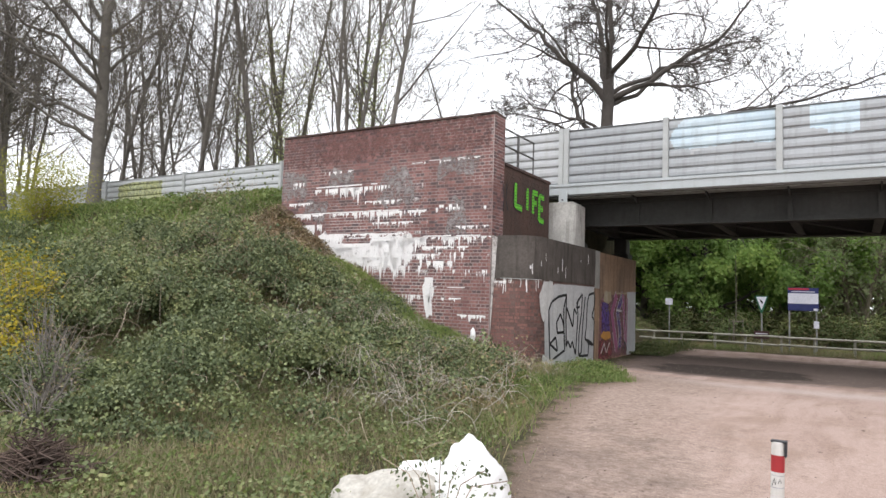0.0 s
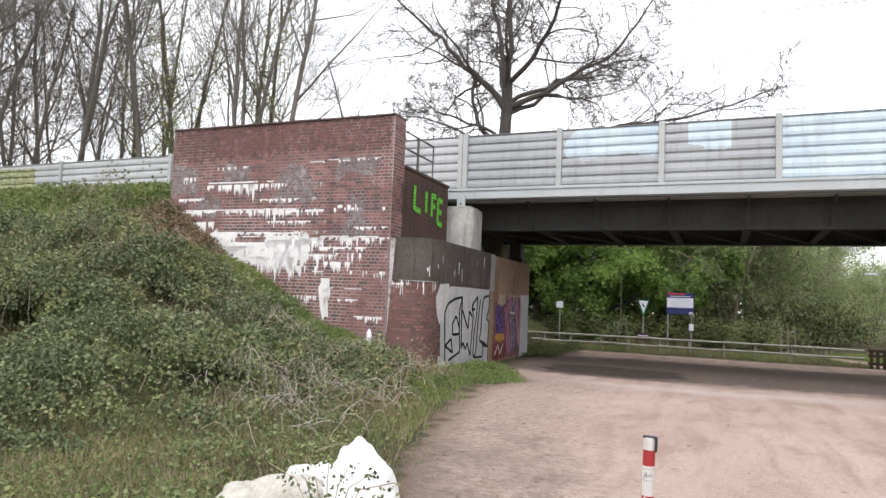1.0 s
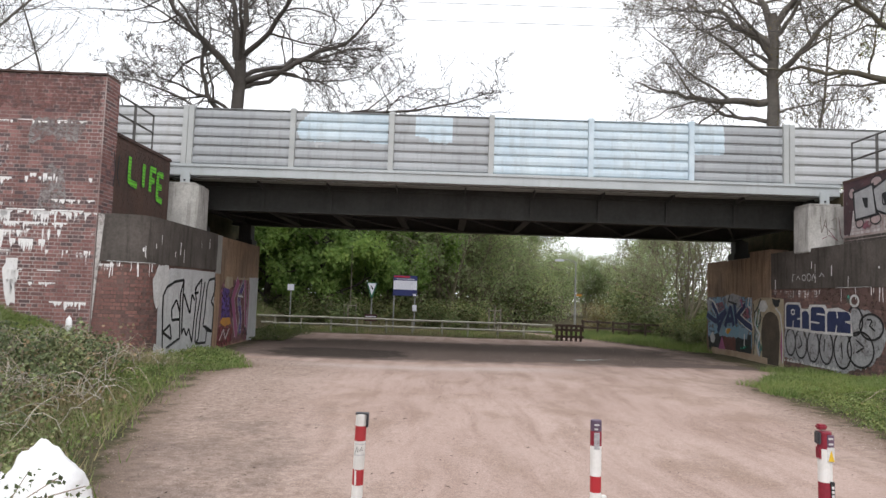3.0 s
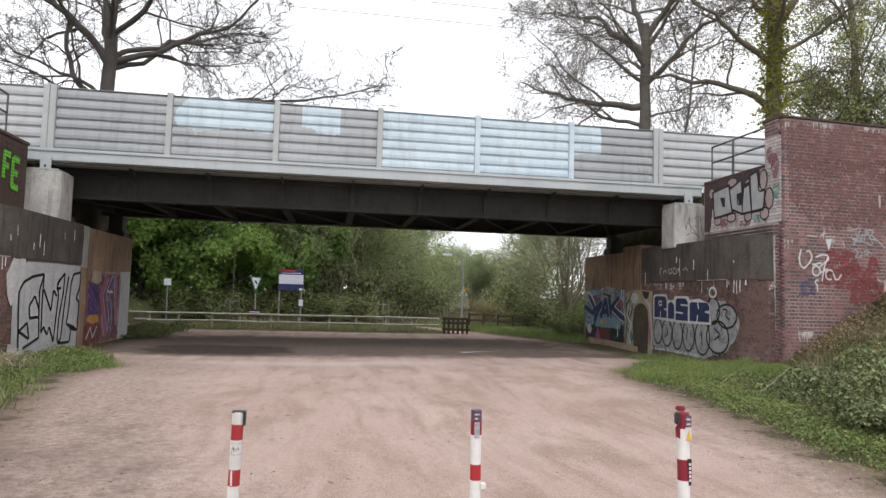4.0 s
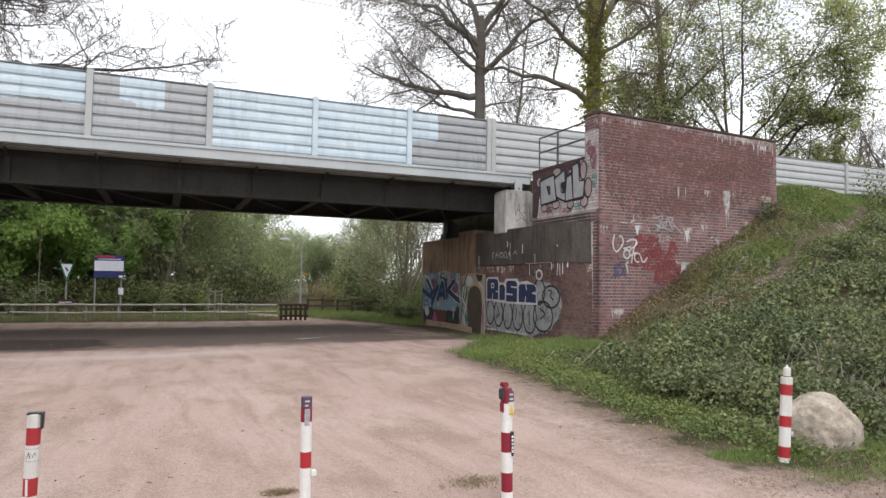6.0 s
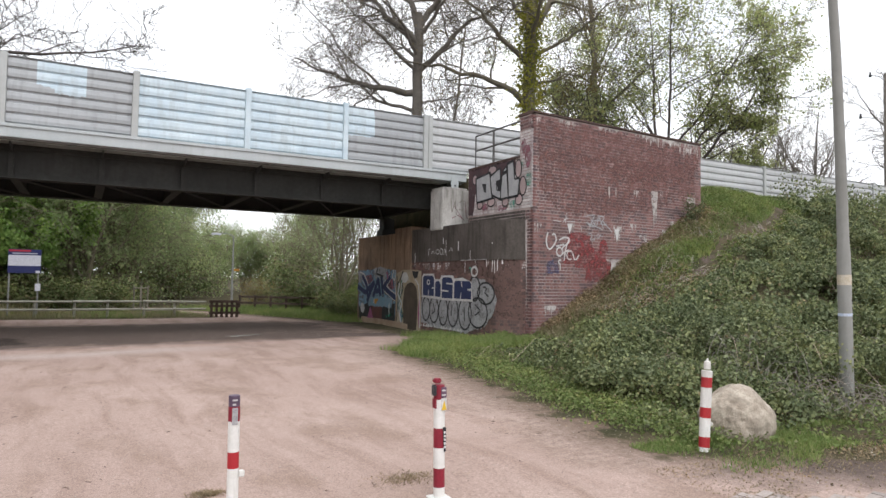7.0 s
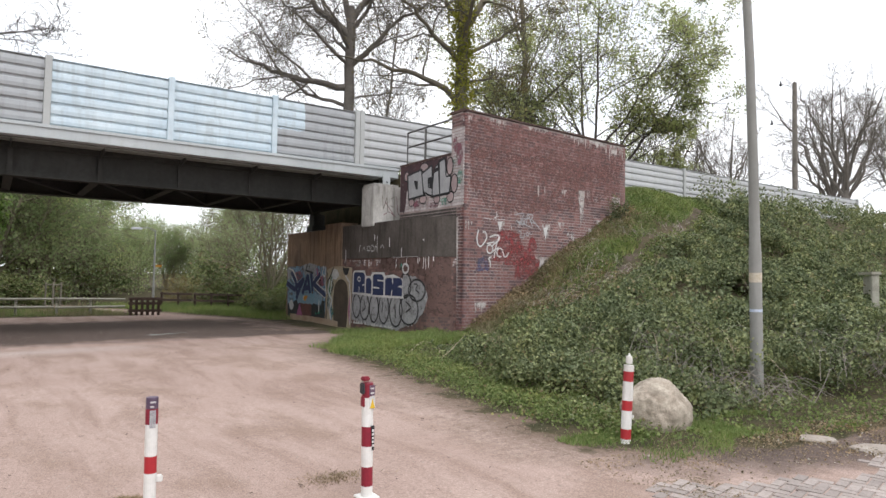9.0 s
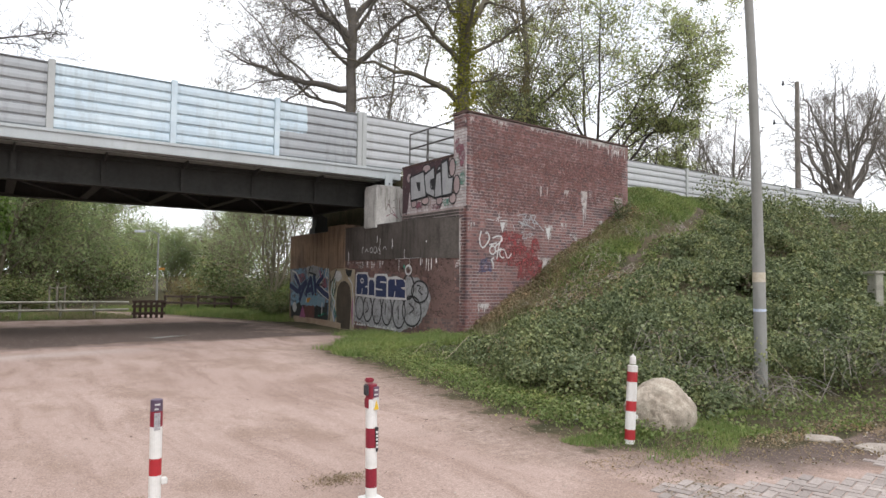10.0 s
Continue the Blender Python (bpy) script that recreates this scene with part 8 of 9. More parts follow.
GLYPHS = [[[(2.84, 4.71), (2.09, 4.8), (1.95, 4.05), (2.79, 4.0)]], [[(2.06, 4.68), (1.52, 4.86), (1.5, 4.52), (1.72, 4.5), (1.7, 4.25), (1.5, 4.22), (1.48, 3.97), (1.95, 4.14)]],
          [[(1.47, 4.63), (1.19, 4.69), (1.11, 3.99), (1.5, 3.97)], [(1.44, 4.7), (1.22, 4.88), (1.18, 4.75)]], [[(1.16, 4.91), (0.85, 4.96), (0.81, 4.45), (0.58, 4.45), (0.62, 4.0), (1.1, 3.99)]]]
for k, glyph in enumerate(GLYPHS):
    for o in glyph:
        mid = (sum(a for a, b in o) / len(o), sum(b for a, b in o) / len(o))
        area(T_RIGHT_END, [(mid[0] + (a - mid[0]) * 1.16, mid[1] + (b - mid[1]) * 1.1) for a, b in o], M_BLACK, go, 0.0255 + 0.0004 * k, "shadow_fill", "black letter shadow" if k == 0 else "")
        area(T_RIGHT_END, o, M_SILVER_SOLID, go, 0.0285 + 0.0004 * k, "letter", "silver sprayed letter" if o is glyph[0] else "")
        strokes(T_RIGHT_END, [o + o[:1]], 0.045, M_BLACK, go, 0.031, "outline")
area(T_RIGHT_END, [(2.5, 4.53), (2.27, 4.5), (2.27, 4.25), (2.48, 4.27)], M_BLACK, go, 0.032, "letter_hole")
area(T_RIGHT_END, [(1.72, 4.5), (1.45, 4.53), (1.45, 4.24), (1.71, 4.25)], M_BLACK, go, 0.0322, "letter_hole")
for c, z, a, b, mat in ((0.16, 4.4, 0.14, 0.2, M_TEAL), (0.42, 4.88, 0.1, 0.12, M_TEAL), (0.9, 3.8, 0.2, 0.08, M_TEAL), (0.2, 5.0, 0.16, 0.3, M_MAGENTA), (1.4, 3.74, 0.26, 0.07, M_MAGENTA), (2.36, 3.84, 0.24, 0.08, M_MAGENTA), (0.4, 5.3, 0.14, 0.2, M_MAGENTA)):
    area(T_RIGHT_END, ring(c, z, a, b, 0, 340, 14), mat, go, 0.0175, "colour_patch", "", 0.06)

# east abutment: dark blue block letters RISK with white rim over silver bubble letters
gq = thing("graffiti", "grey bubble letters outlined in black low on the abutment", "graffiti")
area(T_LOW_R, [(0.85, 1.15), (0.95, 1.45), (1.4, 1.68), (2.1, 1.75), (2.2, 1.2), (5.2, 1.1), (5.35, 0.35), (4.3, 0.25), (2.4, 0.2), (1.4, 0.45), (1.0, 0.8)], M_SILVER, gq, 0.020, "fill", "silver grey fill", 0.08)
for c, z, a, b in ((1.35, 1.33, 0.42, 0.3), (1.75, 0.78, 0.5, 0.42), (2.45, 0.72, 0.36, 0.46), (3.15, 0.74, 0.3, 0.44), (3.75, 0.72, 0.28, 0.42), (4.35, 0.74, 0.3, 0.4), (4.9, 0.75, 0.26, 0.38), (1.95, 1.45, 0.3, 0.35)):
    strokes(T_LOW_R, [ring(c, z, a, b)], 0.055, M_BLACK, gq, 0.025, "bubble")
for line in ([(1.5, 1.5), (1.3, 1.5), (1.4, 1.35), (1.2, 1.25)], [(1.9, 1.0), (1.6, 0.85), (1.9, 0.7)], [(3.2, 0.95), (3.25, 0.6)], [(4.4, 0.95), (4.3, 0.7), (4.5, 0.6)], [(2.5, 0.9), (2.45, 0.5)]):
    strokes(T_LOW_R, [line], 0.045, M_BLACK, gq, 0.025, "inner_line")
for k in range(14):
    c = 2.6 + k * 0.2 + 0.05 * math.sin(k * 5.1)
    area(T_LOW_R, [(c, 0.2), (c + 0.01, 0.27), (c + 0.15, 0.28), (c + 0.16, 0.2)], M_SPRAY_WHITE, gq, 0.024, "white_brick", "white painted brick" if k == 0 else "", 0.02, k)
strokes(T_LOW_R, [ring(1.95, 1.93, 0.16, 0.13)], 0.06, M_SPRAY_WHITE, gq, 0.03, "white_ring")
area(T_LOW_R, ring(2.2, 1.98, 0.12, 0.11, 0, 340, 12), M_TEAL, gq, 0.028, "teal_patch", "", 0.04)
for k in range(11):
    c, z = 0.35 + 0.07 * k, 1.93 + 0.08333 * ((k * 7) % 3)
    area(T_LOW_R, [(c, z), (c + 0.01, z + 0.06), (c + 0.11, z + 0.06), (c + 0.12, z)], M_SPRAY_WHITE, gq, 0.021, "white_brick")

area(T_LOW_R, [(0.12, 0.75), (0.15, 2.2), (0.9, 2.22), (1.0, 1.7), (0.75, 1.2), (0.9, 0.8)], M_BROWN_WASH, abutment_east, 0.0176, "brown_wash", "smooth brown wash over the bricks", 0.12)
area(T_LOW_R, [(0.9, 1.75), (0.95, 2.22), (3.4, 2.22), (3.5, 1.95), (2.2, 1.9)], M_BROWN_WASH, abutment_east, 0.0178, "brown_wash", "", 0.08)
gr = thing("graffiti", "dark blue letters RISK with white rim", "graffiti")
area(T_LOW_R, [(2.02, 1.08), (2.05, 1.62), (2.6, 1.76), (3.1, 1.72), (3.14, 1.82), (3.9, 1.82), (3.92, 1.7), (4.3, 1.7), (4.34, 1.87), (5.1, 1.87), (5.2, 1.78), (5.2, 1.12), (3.6, 1.06)], M_SPRAY_WHITE, gr, 0.030, "rim", "white rim")
for ch, a, b, z0, z1 in (("R", 4.36, 5.12, 1.17, 1.81), ("I", 3.92, 4.28, 1.16, 1.64), ("S", 3.17, 3.84, 1.13, 1.76), ("K", 2.1, 3.08, 1.14, 1.66)):
    area(T_LOW_R, [(a, z0), (a, z1 - 0.1), (a + 0.1, z1), (b - 0.08, z1), (b, z1 - 0.06), (b, z0)], M_BLUE, gr, 0.034, "letter", "dark blue letter " + ch)
for line in ([(4.74, 1.17), (4.72, 1.36)], [(4.36, 1.43), (4.5, 1.41)], ring(4.74, 1.6, 0.1, 0.07), [(3.17, 1.56), (3.55, 1.58)], [(3.84, 1.36), (3.42, 1.34)], [(2.66, 1.66), (2.62, 1.49)], [(2.7, 1.14), (2.66, 1.31)], [(2.1, 1.43), (2.3, 1.41)], [(2.1, 1.39), (2.22, 1.4)]):
    strokes(T_LOW_R, [line], 0.045, M_SPRAY_WHITE, gr, 0.038, "inner_line")

ga = thing("graffiti", "painted dark arch with pale rim", "graffiti")
arch = [(5.5, 0.0), (5.46, 0.94)] + [(6.02 + 0.56 * math.cos(radians(a)), 1.1 + 0.48 * math.sin(radians(a))) for a in np.linspace(165, 15, 9)] + [(6.6, 0.9), (6.56, 0.0)]
rim = [(5.24, 0.0), (5.24, 1.95), (6.0, 2.0), (6.6, 2.0), (7.18, 1.86), (7.18, 0.0)]
area(T_LOW_R, rim, M_OCHRE, ga, 0.036, "rim", "dull ochre rim", 0.04)
for k, (c, z, a, b, mat) in enumerate(((6.85, 1.3, 0.22, 0.42, M_TEAL), (6.75, 0.45, 0.16, 0.25, M_CYAN), (6.5, 1.75, 0.3, 0.16, M_SPRAY_WHITE), (5.36, 0.6, 0.09, 0.5, M_PINK), (6.95, 0.8, 0.14, 0.3, M_SILVER))):
    area(T_LOW_R, ring(c, z, a, b, 0, 345, 12), mat, ga, 0.038 + 0.0004 * k, "colour_patch", "", 0.05, k)
area(T_LOW_R, arch, surface("brown_black_spray", (0.045, 0.036, 0.028), (0.085, 0.065, 0.046), 2, 20, 0.85, relief=0.05), ga, 0.042, "arch", "dark brown arch")
area(T_LOW_R, [(5.43, 1.95), (5.5, 1.76), (5.66, 1.7), (5.83, 1.77), (5.94, 1.98), (5.7, 1.94)], M_BLACK, ga, 0.043, "dark_fill")
strokes(T_LOW_R, [[(5.3, 0.1), (5.3, 1.0), (5.42, 1.5), (5.7, 1.7)]], 0.05, M_SPRAY_WHITE, ga, 0.044, "white_line")
strokes(T_LOW_R, [[(7.1, 0.2), (7.0, 1.0), (7.12, 1.8)], [(6.7, 1.65), (6.6, 1.35), (6.8, 1.1)]], 0.05, M_BLACK, ga, 0.044, "dark_line")

gw = thing("graffiti", "blue, white and pink tangled lettering on the far face", "graffiti")
area(T_LOW_R, [(7.22, 0.3), (7.22, 1.98), (8.5, 2.04), (10.8, 1.98), (10.7, 0.2), (8.5, 0.2)], M_CYAN, gw, 0.036, "fill", "worn pale blue ground", 0.06)
area(T_LOW_R, [(10.70, 0.55), (10.63, 0.12), (7.26, 0.17), (7.26, 0.80), (8.35, 0.78), (9.58, 0.78)], M_BLACK, gw, 0.0400, "dark_fill", "", 0.05, 0)
area(T_LOW_R, [(9.40, 0.73), (9.32, 0.16), (8.40, 0.16), (8.40, 0.73)], M_OXIDE, gw, 0.0412, "red_brown_fill", "", 0.05, 1)
area(T_LOW_R, [(9.22, 2.05), (9.11, 1.70), (8.08, 1.67), (8.03, 2.04), (8.62, 2.12)], M_SILVER, gw, 0.0424, "colour_patch", "", 0.05, 2)
area(T_LOW_R, [(10.21, 1.73), (10.10, 1.44), (9.19, 1.59), (9.48, 1.84)], M_MAGENTA, gw, 0.0436, "colour_patch", "", 0.05, 3)
area(T_LOW_R, [(8.00, 1.61), (7.90, 1.34), (7.34, 1.35), (7.44, 1.68)], M_MAGENTA, gw, 0.0448, "colour_patch", "", 0.05, 4)
area(T_LOW_R, [(9.78, 0.98), (9.72, 0.66), (7.53, 0.69), (7.47, 0.99), (8.54, 1.02)], M_CYAN_SOLID, gw, 0.0460, "colour_patch", "", 0.05, 5)
area(T_LOW_R, [(9.76, 0.20), (9.48, 0.64), (9.22, 0.21)], M_PINK, gw, 0.0472, "pink_wedge", "", 0.05, 6)
area(T_LOW_R, [(10.51, 0.56), (10.42, 0.38), (10.19, 0.36), (10.05, 0.54), (10.21, 0.73), (10.40, 0.71)], M_SILVER_PALE, gw, 0.0484, "white_oval", "", 0.05, 7)
area(T_LOW_R, [(9.19, 0.86), (8.95, 0.75), (8.74, 0.91), (8.97, 0.94)], M_OCHRE_BRIGHT, gw, 0.0496, "orange_patch", "", 0.05, 8)
area(T_LOW_R, [(10.81, 1.95), (10.74, 1.54), (10.35, 1.51), (10.34, 1.87)], M_SILVER, gw, 0.0508, "colour_patch", "", 0.05, 9)
LETTERS = [[(10.35, 1.80), (9.85, 1.41), (9.75, 0.98)],
           [(10.81, 1.37), (9.98, 1.14), (9.13, 1.54)],
           [(9.10, 1.54), (9.44, 1.24), (9.80, 0.79)],
           [(9.20, 0.99), (8.76, 1.68), (8.51, 1.04)],
           [(9.01, 1.21), (8.54, 1.25)],
           [(8.46, 1.79), (8.28, 1.12)],
           [(7.65, 1.76), (8.23, 1.39), (7.59, 1.15), (7.15, 1.02)]]
for k, line in enumerate(LETTERS):
    strokes(T_LOW_R, [line], 0.27, M_SPRAY_WHITE if k in (0, 6) else M_CYAN_SOLID, gw, 0.053 + 0.0006 * k, "rim", "sky blue rim" if k == 1 else "")
for k, line in enumerate(LETTERS):
    strokes(T_LOW_R, [line], 0.2, M_BLUE, gw, 0.0585 + 0.0006 * k, "letter", "dark blue wild letter" if k == 0 else "")
strokes(T_LOW_R, [[(7.38, 2.01), (7.47, 1.74), (7.28, 1.65)]], 0.07, M_SPRAY_WHITE, gw, 0.0630, "stroke")
strokes(T_LOW_R, [[(7.70, 0.81), (7.71, 0.42)]], 0.06, M_SPRAY_WHITE, gw, 0.0635, "stroke")
strokes(T_LOW_R, [[(10.62, 1.95), (10.13, 1.84), (9.83, 1.59)]], 0.06, M_SPRAY_WHITE, gw, 0.0640, "stroke")
strokes(T_LOW_R, [[(7.59, 1.64), (7.74, 1.41), (7.42, 1.35)]], 0.10, M_MAGENTA, gw, 0.0645, "stroke")
strokes(T_LOW_R, [[(8.18, 0.69), (8.07, 0.20)]], 0.08, M_BLACK, gw, 0.0650, "stroke")
strokes(T_LOW_R, [[(7.99, 0.33), (7.36, 0.44)]], 0.08, M_TEAL, gw, 0.0655, "stroke")
strokes(T_LOW_R, [[(7.97, 1.94), (7.84, 1.68)]], 0.10, M_PINK, gw, 0.0660, "stroke")
strokes(T_LOW_R, [[(8.79, 2.08), (8.95, 1.87), (8.26, 1.77)]], 0.07, M_BLACK, gw, 0.0665, "stroke")
strokes(T_LOW_R, [[(9.06, 0.94), (9.13, 0.76)]], 0.05, M_SPRAY_WHITE, gw, 0.0670, "stroke")
strokes(T_LOW_R, [[(7.23, 2.04), (7.24, 1.55), (7.12, 1.03)]], 0.05, M_SPRAY_WHITE, gw, 0.0675, "stroke")
strokes(T_LOW_R, [[(7.03, 1.36), (6.78, 1.04), (7.04, 0.78), (6.59, 0.41)]], 0.10, M_TEAL, ga, 0.0452, "squiggle")
strokes(T_LOW_R, [[(6.89, 1.55), (7.02, 1.16), (6.69, 0.85), (6.87, 0.46), (6.73, 0.21)]], 0.09, M_SILVER_PALE, ga, 0.0458, "squiggle")
strokes(T_LOW_R, [[(6.51, 1.88), (6.73, 1.49), (6.82, 1.11)]], 0.05, M_SPRAY_WHITE, ga, 0.0464, "squiggle")
strokes(T_LOW_R, [[(6.76, 0.63), (6.57, 0.48), (6.66, 0.28)]], 0.12, M_TEAL, ga, 0.0470, "squiggle")
strokes(T_LOW_R, [[(6.61, 1.97), (6.82, 1.68), (7.08, 1.49)]], 0.06, M_BLACK, ga, 0.0476, "squiggle")
area(T_LOW_R, [(6.2, 0.0), (6.2, 0.16), (7.2, 0.2), (10.4, 0.2), (10.45, 0.0)], M_OCHRE_PALE, gw, 0.0445, "pale_foot", "cream painted foot", 0.04)
gz = thing("graffiti", "small white tags on the sooty band", "graffiti")
for k, line in enumerate(([(4.75, 2.45), (4.75, 2.65), (4.65, 2.65)], [(4.55, 2.5), (4.45, 2.6), (4.35, 2.5)], ring(4.15, 2.55, 0.1, 0.08), ring(3.9, 2.55, 0.1, 0.1), [(3.75, 2.45), (3.7, 2.65), (3.6, 2.5)], [(3.4, 2.55), (3.3, 2.65), (3.2, 2.55)])):
    strokes(T_LOW_R, [line], 0.022, M_SPRAY_WHITE, gz, 0.042, "tag")

T_PIER = Track([(8.72, 13.25), (9.72, 13.25)], 1)
gp = thing("graffiti", "faint scrawled tag on the concrete bearing block", "graffiti")
for line, mat in (([(0.3, 4.2), (0.34, 3.75), (0.45, 4.15), (0.5, 3.7)], M_GREYSTEM), ([(0.6, 4.1), (0.75, 4.2), (0.72, 3.85), (0.58, 3.9)], M_GREYSTEM), ([(0.35, 3.6), (0.55, 3.7), (0.8, 3.55)], M_MAGENTA), ([(0.8, 4.2), (0.85, 3.7), (0.92, 3.6)], M_MAGENTA), ([(0.4, 4.0), (0.7, 3.62)], M_MAGENTA)):
    strokes(T_PIER, [line], 0.022, mat, gp, 0.006, "stroke")

# tags on the east wing wall
gt = thing("graffiti", "white sprayed tag and red paint patches on brick", "graffiti")
for k, (a, b, z0, z1) in enumerate(((1.15, 2.2, 2.45, 2.98), (1.5, 2.75, 2.1, 2.6), (1.9, 3.0, 1.75, 2.3), (1.05, 1.6, 2.2, 2.5), (2.4, 2.8, 2.55, 2.85))):
    area(T_RIGHT, [(a, z0), (a + 0.04, z1), ((a + b) / 2, z1 + 0.06), (b - 0.03, z1 - 0.05), (b, z0 + 0.05), ((a + b) / 2, z0 - 0.04)], M_FADED_RED, gt, 0.0185 + 0.0006 * k, "red_patch", "faded red paint" if k == 0 else "", 0.03, k)
area(T_RIGHT, [(0.45, 1.9), (0.48, 2.22), (0.9, 2.26), (0.95, 1.95)], M_FAINT_BLUE, gt, 0.0185, "violet_patch", "", 0.05)
strokes(T_RIGHT, [[(0.52, 2.99), (0.46, 2.79), (0.49, 2.6), (0.6, 2.53), (0.74, 2.66), (0.83, 2.81), (0.76, 2.97), (0.67, 2.93)], [(0.93, 2.81), (1.09, 2.88), (1.27, 2.87), (1.31, 2.78), (1.1, 2.64), (1.0, 2.55)], ring(0.94, 2.49, 0.11, 0.12), [(0.82, 2.63), (1.09, 2.69)]], 0.042, M_SPRAY_WHITE, gt, 0.026, "tag", "white sprayed tag")
strokes(T_RIGHT, [[(1.27, 2.83), (1.17, 2.6), (1.1, 2.25)], [(1.02, 2.43), (1.27, 2.55)], ring(1.32, 2.41, 0.12, 0.12, 40, 300), [(1.42, 2.46), (1.48, 2.3), (1.57, 2.3), (1.66, 2.43)], [(1.0, 2.28), (0.88, 2.24), (0.97, 2.14), (0.97, 2.0)]], 0.04, M_SPRAY_WHITE, gt, 0.027, "tag")
area(T_RIGHT, ring(0.97, 2.49, 0.03, 0.03, 0, 340, 8), M_SPRAY_WHITE, gt, 0.0262, "dot")
strokes(T_RIGHT, [[(1.87, 3.5), (2.25, 3.57), (2.02, 3.14)], [(1.91, 3.34), (2.57, 3.17)], [(2.08, 3.46), (2.33, 3.22), (2.4, 3.57), (2.6, 3.2)], [(2.4, 3.55), (2.64, 3.53), (2.48, 3.33), (2.7, 3.3)], [(2.2, 3.4), (2.5, 3.44)], [(2.56, 3.42), (2.96, 3.12)], [(1.98, 3.3), (2.2, 3.22), (2.3, 3.4)]], 0.03, M_SILVER_SOLID, gt, 0.024, "tag", "pale grey scribbled tag")
strokes(T_RIGHT, [[(2.02, 3.02), (2.13, 3.06), (2.16, 2.98), (2.05, 2.86), (2.24, 2.87)], [(2.27, 3.0), (2.25, 2.85)], ring(2.4, 2.98, 0.07, 0.06), [(2.46, 3.02), (2.56, 2.96)]], 0.026, M_SILVER_SOLID, gt, 0.0245, "tag")
strokes(T_RIGHT, [[(1.08, 3.36), (1.27, 3.4)], [(1.18, 3.55), (1.15, 3.26)], [(1.05, 3.28), (1.22, 3.45)], [(0.7, 3.32), (0.98, 3.3)], [(1.22, 3.31), (1.49, 3.33)], [(1.72, 3.22), (1.76, 3.08)]], 0.018, M_SPRAY_WHITE, gt, 0.024, "tag")
area(T_RIGHT, [(1.22, 3.24), (1.39, 3.26), (1.38, 3.13), (1.31, 2.99), (1.27, 3.1)], M_SPRAY_WHITE, gt, 0.0243, "white_patch", "", 0.03)
area(T_RIGHT, [(3.06, 3.18), (3.24, 3.24), (3.22, 2.95), (3.17, 2.8), (3.12, 3.0)], M_SPRAY_WHITE, gt, 0.0243, "white_patch", "", 0.06)
area(T_RIGHT, [(2.9, 2.28), (2.86, 1.85), (3.3, 1.82), (3.5, 2.1), (3.2, 2.05), (3.0, 2.3)], M_WASH, gt, 0.0243, "grey_patch", "pale grey wash", 0.1)


# lime crusts that have run down the wing walls
def splash(track, parent, s0, s1, z, reach, fill, seed, label="", mat=M_LIME):
    """A ragged row of runs below a joint: many narrow tongues of differing length in one crust."""
    r = random.Random(seed)
    verts, faces = [], []
    s = s0
    while s < s1:
        w = r.uniform(0.02, 0.085)
        if r.random() < fill:
            ln = reach * (0.3 + 0.7 * r.random() ** 1.4) * (0.55 + 0.45 * math.sin(math.pi * min(1, max(0, (s - s0) / (s1 - s0)))))
            k = len(verts)
            m = r.uniform(0.3, 0.6)
            for a, b, h in ((0, 1, 0), (0.02, 0.98, -0.5), (m - 0.12, m + 0.15, -0.92), (m - 0.03, m + 0.04, -1)):
                verts += [track.point(s + w * a, z + ln * h, 0.0195), track.point(s + w * b, z + ln * h, 0.0195)]
            faces += [(k + 2 * i, k + 2 * i + 1, k + 2 * i + 3, k + 2 * i + 2) for i in range(3)]
        s += w
    child("lime_crust", mesh_of("lime_crust", verts, faces, mat), parent, label, kind="stuff")


area(T_LEFT, [(1.5, 3.33), (1.8, 3.36), (2.3, 3.0), (3.3, 2.96), (3.32, 3.25), (4.65, 3.22), (4.75, 2.92), (4.3, 2.8), (4.1, 2.55), (3.6, 2.6), (3.2, 2.78), (2.4, 2.74), (2.0, 2.95)], M_LIME_SHEET, wall_west, 0.0186, "lime_sheet", "broad white lime sheet over the bricks", 0.3, 4)
area(T_LEFT, [(5.06, 1.95), (5.12, 2.1), (5.36, 1.92), (5.38, 1.3), (5.22, 1.22), (5.14, 1.5)], M_LIME, wall_west, 0.0188, "lime_sheet", "", 0.08, 5)
for k, o in enumerate(([(0.02, 5.5), (0.04, 6.2), (6.9, 6.2), (6.9, 5.55), (4.0, 5.6), (2.0, 5.45)],)):
    area(T_LEFT, o, M_RED_WASH, wall_west, 0.0172, "red_wash", "smooth red brick dust wash" if k == 0 else "", 0.2, 40 + k)
for k, o in enumerate(([(0.15, 5.0), (0.15, 5.95), (6.9, 5.9), (6.8, 5.2), (4.0, 4.7), (2.0, 5.1)], [(0.2, 4.2), (0.2, 5.1), (3.0, 5.2), (6.7, 5.3), (6.7, 4.6), (4.5, 3.9), (2.5, 3.75), (1.2, 3.6)])):
    area(T_RIGHT, o, M_RED_WASH, wall_east, 0.0172 + 0.0006 * k, "red_wash", "smooth red brick dust wash" if k == 0 else "", 0.2, 50 + k)
lime_rng = random.Random(77)
